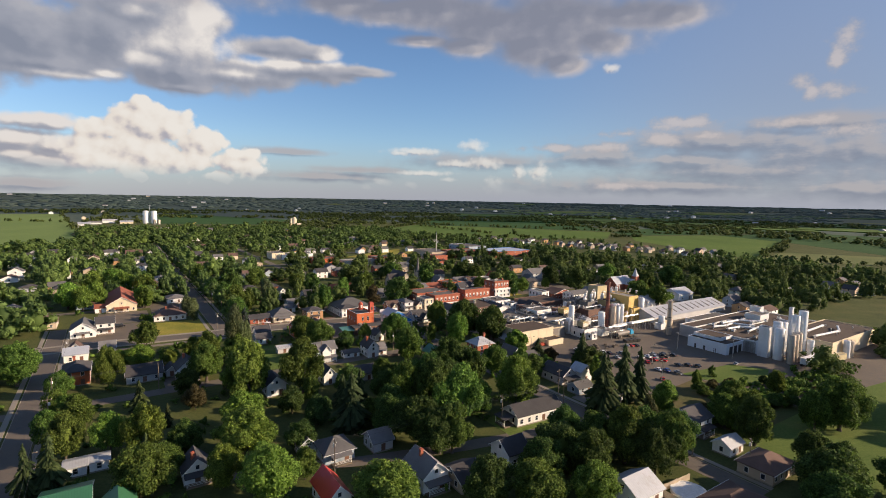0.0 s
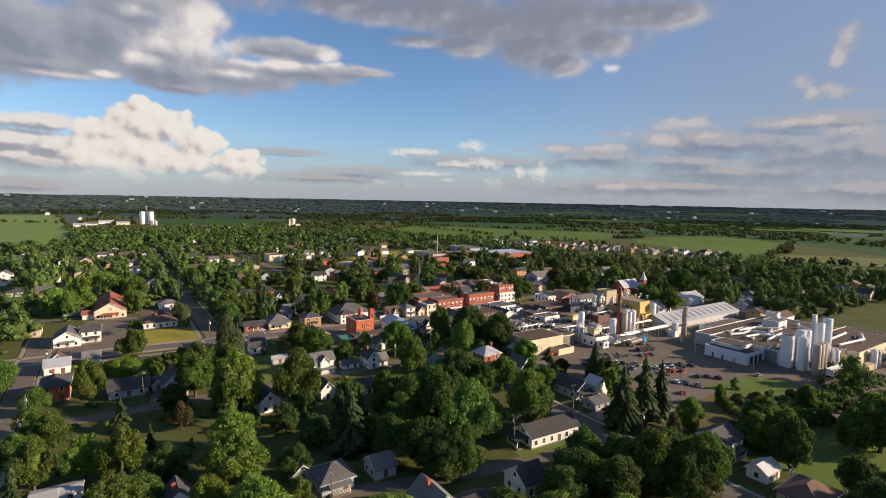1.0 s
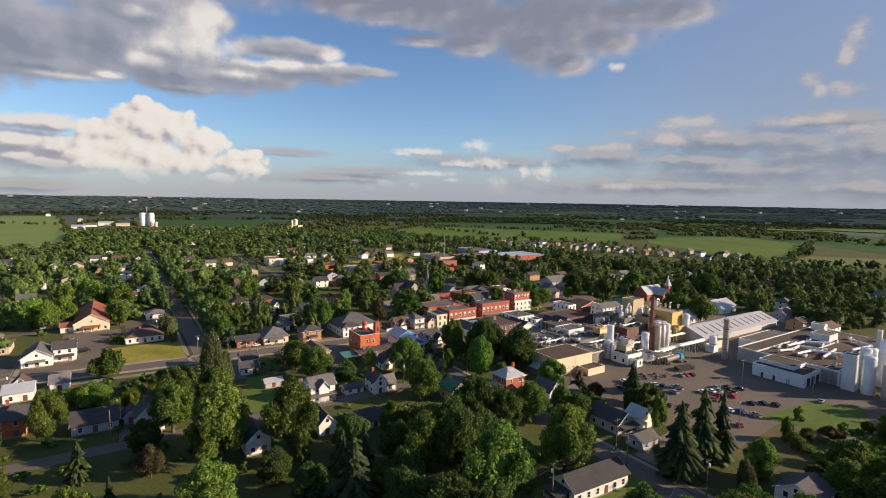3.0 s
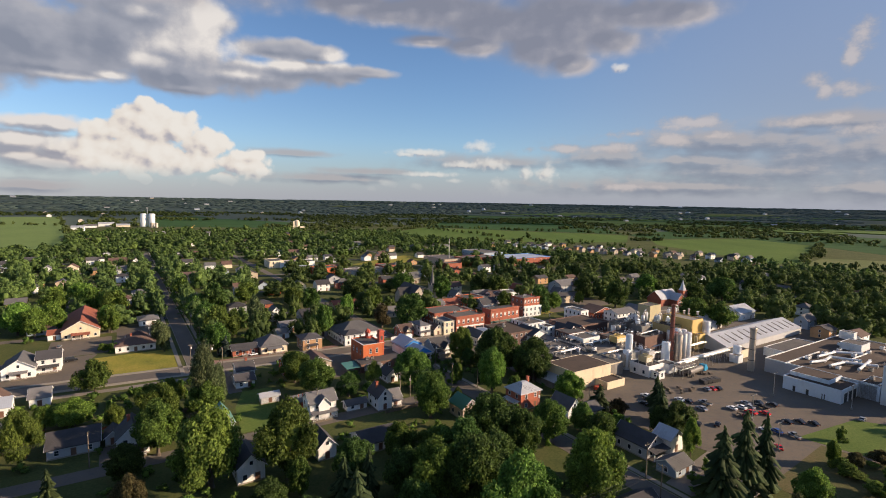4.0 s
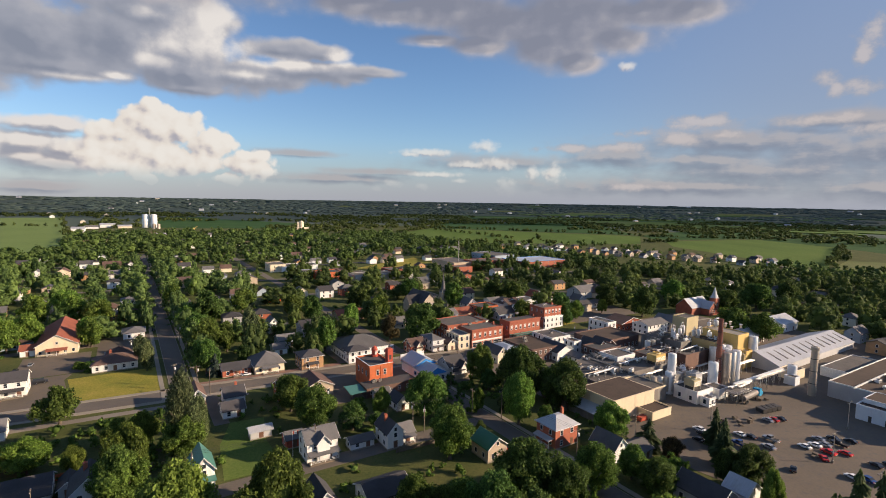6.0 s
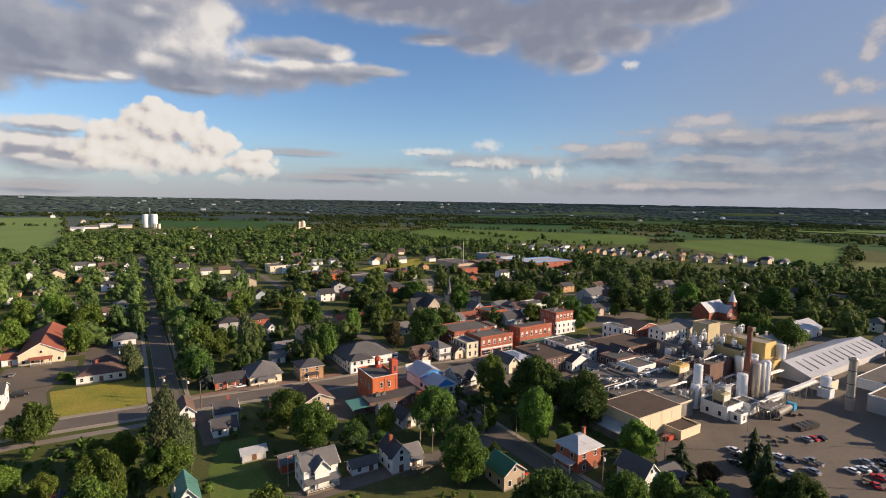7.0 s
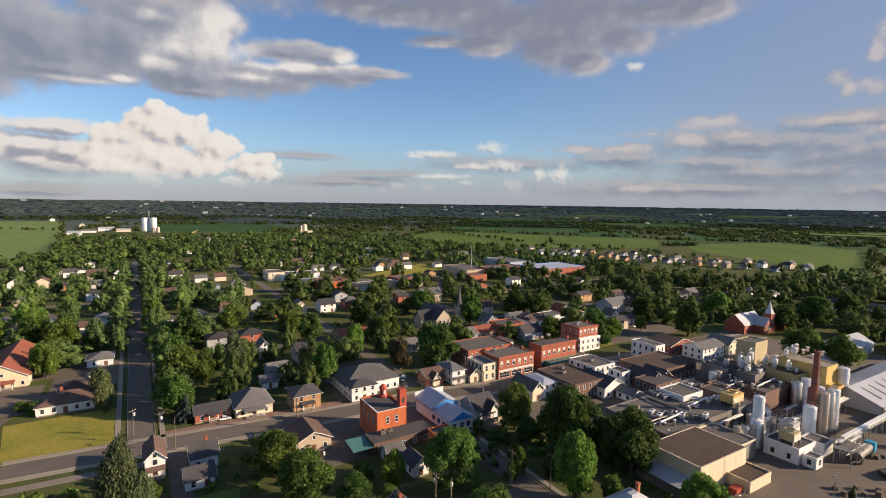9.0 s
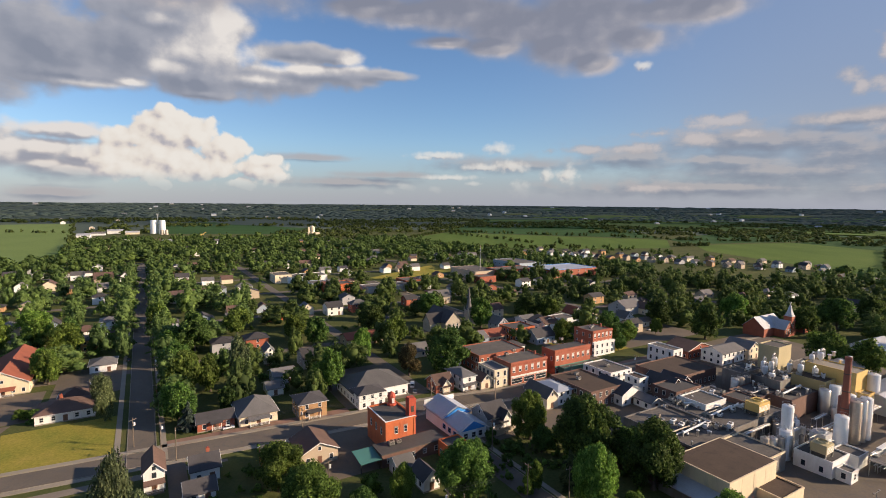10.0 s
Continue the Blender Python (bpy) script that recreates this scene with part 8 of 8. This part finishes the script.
def car(label, paint, style="sedan"):
    """A parked car about 4.5 m long, nose towards +x, kept as a model for copies."""
    ob = thing({"sedan": "car", "pickup": "pickup_truck", "van": "van"}[style], Matrix.Identity(4), label, "car", "parked cars")
    side = {"sedan": [(-2.2, 0.35), (2.2, 0.35), (2.25, 0.75), (1.1, 0.95), (-1.5, 1.0), (-2.2, 0.9)],
            "pickup": [(-2.6, 0.5), (2.6, 0.5), (2.6, 1.05), (1.4, 1.15), (-2.6, 1.15)],
            "van": [(-2.5, 0.4), (2.5, 0.4), (2.5, 0.95), (1.7, 1.2), (-2.5, 1.25)]}[style]
    cabin = {"sedan": [(-1.55, 0.98), (1.05, 0.95), (0.45, 1.42), (-0.95, 1.45)], "pickup": [(-0.4, 1.13), (1.35, 1.13), (0.85, 1.8), (-0.3, 1.82)], "van": [(-2.45, 1.23), (1.65, 1.2), (1.1, 1.95), (-2.4, 2.0)]}[style]

    def along(outline, w):
        n = len(outline)
        v = [(x, y, z) for y in (w, -w) for x, z in outline]
        return v, [tuple(range(n - 1, -1, -1)), tuple(range(n, 2 * n))] + [(i, (i + 1) % n, n + (i + 1) % n, n + i) for i in range(n)]

    body = part("body", [along(side, 0.9)], paint, ob)
    bev = body.modifiers.new("edge", "BEVEL")
    bev.width, bev.segments, bev.limit_method = 0.08, 2, "ANGLE"
    part("glasshouse", [along(cabin, 0.78)], GLASS, ob)
    zt = max(z for _, z in cabin)
    xs = sorted(x for x, z in cabin if z > zt - 0.06)
    part("roof", [box(xs[0] - 0.05, xs[-1] + 0.05, -0.76, 0.76, zt - 0.02, zt + 0.05)], paint, ob)
    wheel = mesh_of("wheel", [lathe([(0.33, -0.1), (0.33, 0.1)], 14), lathe([(0.2, -0.115), (0.2, 0.115)], 10)], RUBBER)
    wheel.materials.append(CHROME)
    for p in list(wheel.polygons)[16:]:
        p.material_index = 1
    for x in (-1.35, 1.4):
        for y in (-0.88, 0.88):
            part("wheel", wheel, None, ob, at=Matrix.Translation((x, y, 0.33)) @ Matrix.Rotation(radians(90), 4, "X"))
    nose = max(x for x, _ in side)
    for y in (-0.62, 0.62):
        part("headlight", [box(nose - 0.06, nose + 0.03, y - 0.18, y + 0.18, 0.62, 0.76)], LAMPGLASS, ob)
        part("tail_light", [box(-nose - 0.03, -nose + 0.06, y - 0.16, y + 0.16, 0.66, 0.8)], RUST, ob)
    if style == "pickup":
        part("bed", [box(-2.5, -0.55, -0.75, 0.75, 1.12, 1.17)], RUBBER, ob)
    part("plate", [box(-nose - 0.04, -nose, -0.25, 0.25, 0.45, 0.57)], TRIM, ob)
    return ob


PAINTS = {"red": plain("red_car_paint", (0.55, 0.03, 0.025), 0.25), "white": plain("white_car_paint", (0.8, 0.8, 0.79), 0.25), "black": plain("black_car_paint", (0.02, 0.02, 0.022), 0.2),
          "silver": plain("silver_car_paint", (0.42, 0.43, 0.44), 0.25, 0.5), "blue": plain("blue_car_paint", (0.03, 0.07, 0.22), 0.25)}
MODELS = {}


def park(colour, a, b, rot, style="sedan"):
    key = (colour, style)
    m = town(a, b, 0.07, rot) @ Matrix.Diagonal((0.88, 0.9, 0.9, 1))
    if key not in MODELS:
        word = {"sedan": "car", "pickup": "pickup truck", "van": "van"}[style]
        MODELS[key] = car(f"parked {colour} {word} with dark windows", PAINTS[colour], style)
        MODELS[key].matrix_basis = m
    else:
        copy_thing(MODELS[key], m)


for colour, a, b, rot, style in (("white", 173.4, 143.8, 85, "sedan"), ("black", 171.2, 141.2, 85, "sedan"), ("black", 166.6, 140, 85, "sedan"), ("white", 168, 137.4, 80, "sedan"), ("white", 181, 135.5, 85, "sedan"),
                                 ("black", 182.2, 133, 85, "sedan"), ("blue", 174.4, 132, 80, "pickup"), ("white", 174, 129.6, 80, "sedan"), ("silver", 185.6, 128.8, 85, "pickup"), ("silver", 180, 126.8, 80, "sedan")):
    park(colour, a, b, rot, style)
for colour, a, b, rot, style in (("white", 193.3, 120.4, 85, "sedan"), ("silver", 196, 119, 85, "sedan"), ("red", 191.6, 116.4, 85, "sedan"), ("black", 203, 119.4, 80, "sedan"), ("black", 200, 116.8, 85, "pickup"), ("red", 195, 113.6, 85, "sedan"),
                                 ("red", 186.4, 115.6, 40, "sedan"), ("white", 189.6, 121.6, 85, "sedan"), ("black", 205.6, 116, 85, "sedan"), ("silver", 198.6, 121.6, 85, "sedan")):
    park(colour, a, b, rot, style)
for colour, a, b, rot, style in (("red", 201.8, 135.4, 75, "sedan"), ("black", 204.2, 134.4, 75, "sedan"), ("silver", 199.6, 136.2, 75, "sedan"), ("black", 194.4, 106.5, 70, "sedan"), ("black", 198, 104.5, 70, "sedan"), ("black", 200.4, 101.4, 70, "sedan"),
                                 ("blue", 183.4, 105, 75, "sedan"), ("white", 181.4, 107.4, 75, "sedan"), ("silver", 184.8, 100.6, 70, "pickup"), ("red", 172.6, 99.6, 40, "sedan"), ("white", 169.2, 124.8, 20, "sedan"), ("black", 167.2, 120.4, 20, "sedan"), ("black", 172.4, 117.2, 20, "sedan")):
    park(colour, a, b, rot, style)
for colour, a, b, rot, style in (("black", 30.8, 386.7, 0, "sedan"), ("black", 35.2, 357, 85, "sedan"), ("silver", 14.4, 184.9, 0, "pickup"), ("silver", 218.1, 94.4, 5, "sedan"), ("black", -4, 292, 5, "van"), ("white", 63, 263.8, 0, "sedan"), ("silver", 127, 262, 60, "sedan"), ("white", 129, 268, 60, "van"),
                                 ("white", 238, 222, 10, "van"), ("silver", 244, 246, 0, "sedan"), ("white", 262, 250.5, 0, "sedan"), ("white", 214, 223, 80, "van"), ("silver", 205, 215.8, 80, "sedan"), ("red", 113.6, 166, 90, "pickup"), ("white", 285, 280, 0, "sedan"), ("white", 252, 286, 20, "van"), ("black", -14, 312, 80, "sedan"), ("silver", -10, 318, 80, "sedan")):
    park(colour, a, b, rot, style)


def trailer(a, b, rot, label, m, tractor=None, tanker=False):
    ob = thing("semi_trailer", town(a, b, 0.06, rot), label, "trailer", "trailers")
    if tanker:
        part("barrel", [lathe([(0.5, -5.2), (1.1, -5.0), (1.1, 5.0), (0.5, 5.2)], 18)], m, ob, at=Matrix.Translation((0, 0, 2.0)) @ Matrix.Rotation(radians(90), 4, "Y"), smooth=True)
    else:
        part("body", [box(-5.6, 5.6, -1.25, 1.25, 1.1, 3.8)], m, ob)
        part("rail", [box(-5.65, 5.65, y - 0.05, y + 0.05, 3.72, 3.88) for y in (-1.25, 1.25)], STEEL, ob)
    part("chassis", [box(-5.4, 5.4, -0.5, 0.5, 0.8, 1.08)], DARKTRIM, ob)
    for x in (-4.6, -3.4, 3.0, 4.2):
        for y in (-1.05, 1.05):
            part("wheel", [lathe([(0.5, -0.15), (0.5, 0.15)], 14)], RUBBER, ob, at=Matrix.Translation((x, y, 0.5)) @ Matrix.Rotation(radians(90), 4, "X"))
    if tractor:
        cab = part("cab", [box(5.7, 7.6, -1.2, 1.2, 0.7, 3.2), box(7.6, 8.9, -1.0, 1.0, 0.7, 1.9)], tractor, ob)
        part("windscreen", [box(7.6, 7.66, -1.05, 1.05, 2.0, 3.0)], GLASS, cab)


trailer(246.5, 77.6, -4, "white semi-trailer parked against the plant", TANK)
trailer(262, 72.6, -3, "pale green trailer parked against the plant", BEIGE)
trailer(212.5, 148.6, 4, "grey tank trailer with a bright blue tractor", GREYCLAD, BLUEPAINT, True)
trailer(300, 60, 5, "white semi-trailer on the far yard", TANK)
trailer(318, 66, 60, "white semi-trailer on the far yard", BLUEWHITE)


def dumpster(a, b, m, label, rot=0):
    ob = thing("dumpster", town(a, b, 0.06, rot), label, "dumpster", "dumpsters")
    part("bin", [extrude([(-0.8, 0.2), (0.7, 0.2), (0.9, 1.5), (-0.95, 1.5)], -1.6, 1.6)], m, ob)
    for x in (-1.4, 1.4):
        part("rib", [box(x - 0.06, x + 0.06, -1.0, 0.95, 0.6, 1.55)], m, ob)
    part("skid", [box(-1.5, 1.5, y - 0.1, y + 0.1, 0, 0.2) for y in (-0.5, 0.5)], DARKTRIM, ob)


dumpster(164, 157.6, RUST, "rust-red open skip beside a shed")
for k in range(4):
    dumpster(205.5 + 2.3 * k, 141.0 - 0.4 * k, DARKTRIM, "dark metal skip in a row", 70)


def pallets(a, b, n, label="stack of worn timber pallets and crates"):
    ob = thing("pallet_stack", town(a, b, 0.06, RNG.uniform(-20, 20)), label, "pallets", "pallet stacks")
    for k in range(n):
        part("pallet", [box(-0.6, 0.6, -0.6 + 0.25 * j, -0.44 + 0.25 * j, 0.16 * k + 0.1, 0.16 * k + 0.14) for j in range(5)] + [box(x - 0.06, x + 0.06, -0.6, 0.56, 0.16 * k, 0.16 * k + 0.1) for x in (-0.5, 0, 0.5)], WOOD, ob)


for a, b, n in ((184.5, 141.2, 5), (187.3, 145.7, 6), (186, 143.4, 7), (190.5, 140.6, 5), (193, 138.6, 8), (196, 139.5, 6), (192, 142.8, 6), (188.4, 139, 4), (185.2, 117.4, 4), (187.2, 117.9, 5), (216, 146.5, 6), (218.6, 145.6, 5)):
    pallets(a, b, n)

# ---- poles, wires and yard things ----


def utility_pole(a, b, h=9.5, rot=0.0, box_on=False, z=0.0):
    ob = thing("utility_pole", town(a, b, z, rot), "grey wooden utility pole with a crossarm", "utility pole", "utility poles")
    part("pole", [lathe([(0.16, 0), (0.1, h)], 8)], WOOD, ob)
    arm = part("crossarm", [box(-1.1, 1.1, -0.06, 0.06, h - 0.7, h - 0.56)], WOOD, ob)
    for x in (-1.0, 0.0, 1.0):
        part("insulator", [lathe([(0.05, h - 0.56), (0.06, h - 0.42), (0.02, h - 0.38)], 6, x, 0)], TRIM, arm)
    if box_on:
        part("transformer", [lathe([(0.28, h - 2.3), (0.3, h - 2.2), (0.3, h - 1.5), (0.2, h - 1.4)], 12, 0.42, 0)], TRIM, ob, "pale transformer can")


def wires(points, h, sag=0.8):
    """Cables hung from pole to pole, given in the grid."""
    ob = thing("power_line", Matrix.Identity(4), "thin black power cables between poles", "cable", "power lines")
    for off in (-0.9, 0.0, 0.9):
        run = []
        for (a0, b0), (a1, b1) in zip(points, points[1:]):
            L = math.hypot(a1 - a0, b1 - b0)
            na, nb = -(b1 - b0) / L * off, (a1 - a0) / L * off
            for k in range(9):
                t = k / 8
                p = (*xy(a0 + (a1 - a0) * t + na, b0 + (b1 - b0) * t + nb), h - sag * 4 * t * (1 - t))
                if k or not run:
                    run.append(p)
        part("cable", [tube(run, 0.022, 3)], WIRE, ob)


LINE_A = [(44.6, 256 + 34 * k) for k in range(9)]
LINE_B = [(125.8, 60), (125.8, 84), (125.6, 110), (125.8, 150), (125.6, 182), (125.6, 212), (126, 248)]
LINE_C = [(-24 + 30 * k, 187.8) for k in range(5)] + [(118, 187.8)]
LINE_D = [(-23.5, 60 + 36 * k) for k in range(6)]
LINE_E = [(38.2 + 27 * k, 101.6) for k in range(4)]
LINE_F = [(48 + 33 * k, 249.6 - 3.4 * k) for k in range(6)]
for n, line in enumerate((LINE_A, LINE_B, LINE_C, LINE_D, LINE_E, LINE_F)):
    along_b = abs(line[0][0] - line[1][0]) < 3
    for k, (a, b) in enumerate(line):
        utility_pole(a, b, 9.5, 0 if along_b else 90, (k + n) % 2 == 0)
    wires(line, 9.3)
for a, b in ((38.0, 265), (29.4, 291.5), (24.8, 308.8), (99.1, 186.2), (78.7, 214.6), (130.7, 90.3), (136.6, 94.2), (131.6, 47.9)):
    utility_pole(a, b, 8.5, RNG.uniform(0, 90), True)


def lamp_post(a, b, h=9.0, rot=0.0):
    ob = thing("lamp_post", town(a, b, 0.05, rot), "tall grey steel lamp post with two heads", "lamp post", "lamp posts")
    part("base", [lathe([(0.35, 0), (0.35, 0.7), (0.2, 0.75)], 10)], CONCRETE, ob)
    part("pole", [lathe([(0.13, 0.7), (0.08, h)], 8)], STEEL, ob)
    for s in (-1, 1):
        arm = part("arm", [bar((0, 0, h - 0.1), (s * 1.3, 0, h + 0.1), 0.05, 5)], STEEL, ob)
        part("lamp_head", [box(s * 1.3 - 0.4, s * 1.3 + 0.4, -0.16, 0.16, h + 0.05, h + 0.22)], GREYCLAD, arm)


for a, b, rot in ((176.6, 142, 0), (149.1, 149, 0), (216, 120.4, 0), (186.4, 113.6, 0), (226, 100, 0), (300, 66, 0), (171, 99, 0), (202, 262, 90), (152, 258.6, 90), (240, 280, 0)):
    lamp_post(a, b, 8.5, rot)
ob = thing("school_mast", town(321, 497), "tall thin steel mast beside the school", "mast")
part("mast", [lathe([(0.7, 0), (0.35, 28)], 10)], STEEL, ob)
part("antenna", [bar((0, 0, 28), (0, 0, 31), 0.08, 5)], STEEL, ob)


def board_fence(a0, b0, a1, b1, h, m, label, step=0.16):
    """A fence of posts, rails and upright boards."""
    L = math.hypot(a1 - a0, b1 - b0)
    turn = math.degrees(math.atan2(b1 - b0, a1 - a0))
    ob = thing("board_fence", town(a0, b0, 0, turn), label, "fence", "board fences")
    for k in range(int(L / 2.4) + 1):
        part("post", [box(k * 2.4 - 0.06, k * 2.4 + 0.06, 0.0, 0.12, 0, h + 0.1)], m, ob)
    for z in (0.35, h - 0.4):
        part("rail", [box(0, L, -0.02, 0.02, z, z + 0.09)], m, ob)
    part("board_infill", [box(k * step, k * step + step - 0.02, -0.05, -0.022, 0.06, h + RNG.uniform(-0.03, 0.03)) for k in range(int(L / step))], m, ob)


board_fence(132, 218.5, 146, 219.5, 1.9, PALEWOOD, "pale weathered board fence along a yard")
board_fence(-3, 208.5, 12, 208.8, 1.8, ORANGE, "orange-brown board fence behind a bungalow")
board_fence(100.5, 53.8, 113, 53.2, 1.8, PALEWOOD, "pale wooden fence beside a pool")
board_fence(100.5, 47.5, 100.5, 53.8, 1.8, PALEWOOD, "pale wooden fence beside a pool")
board_fence(14, 212, 34, 212.6, 1.7, WOOD, "grey board fence along a lawn")
board_fence(86, 179, 98, 178.5, 1.2, WOOD, "low grey fence by a white house")
ob = thing("swimming_pool", town(107, 49.8, 0.02), "blue swimming pool with a pale rim", "swimming pool")
part("rim", [lathe([(4.2, 0), (4.2, 0.9), (3.9, 0.95), (3.8, 0.8)], 28)], TRIM, ob)
part("water", [lathe([(3.8, 0.1), (3.8, 0.72)], 28)], POOL, ob)


def flag_pole(a, b):
    ob = thing("flag_pole", town(a, b), "white flag pole with a small red and white flag", "flag pole")
    part("pole", [lathe([(0.06, 0), (0.04, 8)], 8)], TRIM, ob)
    n = 8
    for x0, x1, m in ((0.05, 0.45, RUST), (0.45, 1.15, TRIM), (1.15, 1.55, RUST)):
        v = [(x0 + (x1 - x0) * i / n, 0.12 * math.sin((x0 + (x1 - x0) * i / n) * 5) + d, z) for d in (0, 0.015) for z in (6.9, 7.8) for i in range(n + 1)]
        f = [(i, i + 1, n + 2 + i, n + 1 + i) for i in range(n)] + [(2 * n + 2 + i + 1, 2 * n + 2 + i, 3 * n + 3 + i, 3 * n + 4 + i) for i in range(n)]
        part("flag", [(v, f)], m, ob)


flag_pole(60.5, 190)
rb = random.Random(77)
for k in range(60):
    a, b = rb.uniform(152, 215), rb.uniform(58, 92)
    if is_free(a, b, 0) or b < 84 - (a - 175) * 0.1:
        u = rb.random()
        tree("copper_tree" if u < 0.2 else "pale_tree" if u < 0.4 else "dark_maple" if u < 0.6 else "shrub", *xy(a, b), rb.uniform(1.2, 2.9), rb.uniform(1.8, 4.6), rb.uniform(0, 6.28))


def garden_plot():
    """Round beds and paths of a small park on the main street."""
    ob = tagged(part("garden_bed", [lathe([(5, -0.1), (5, 0.18)], 24)], GRAVEL, None, at=town(230, 276)), "round gravel garden bed", "garden", kind="structure")
    for k in range(10):
        q = k * 0.63
        tree("shrub", *xy(230 + 9 * math.cos(q), 280 + 8 * math.sin(q)), rb.uniform(1.0, 2.2), rb.uniform(1.4, 3), q)


garden_plot()
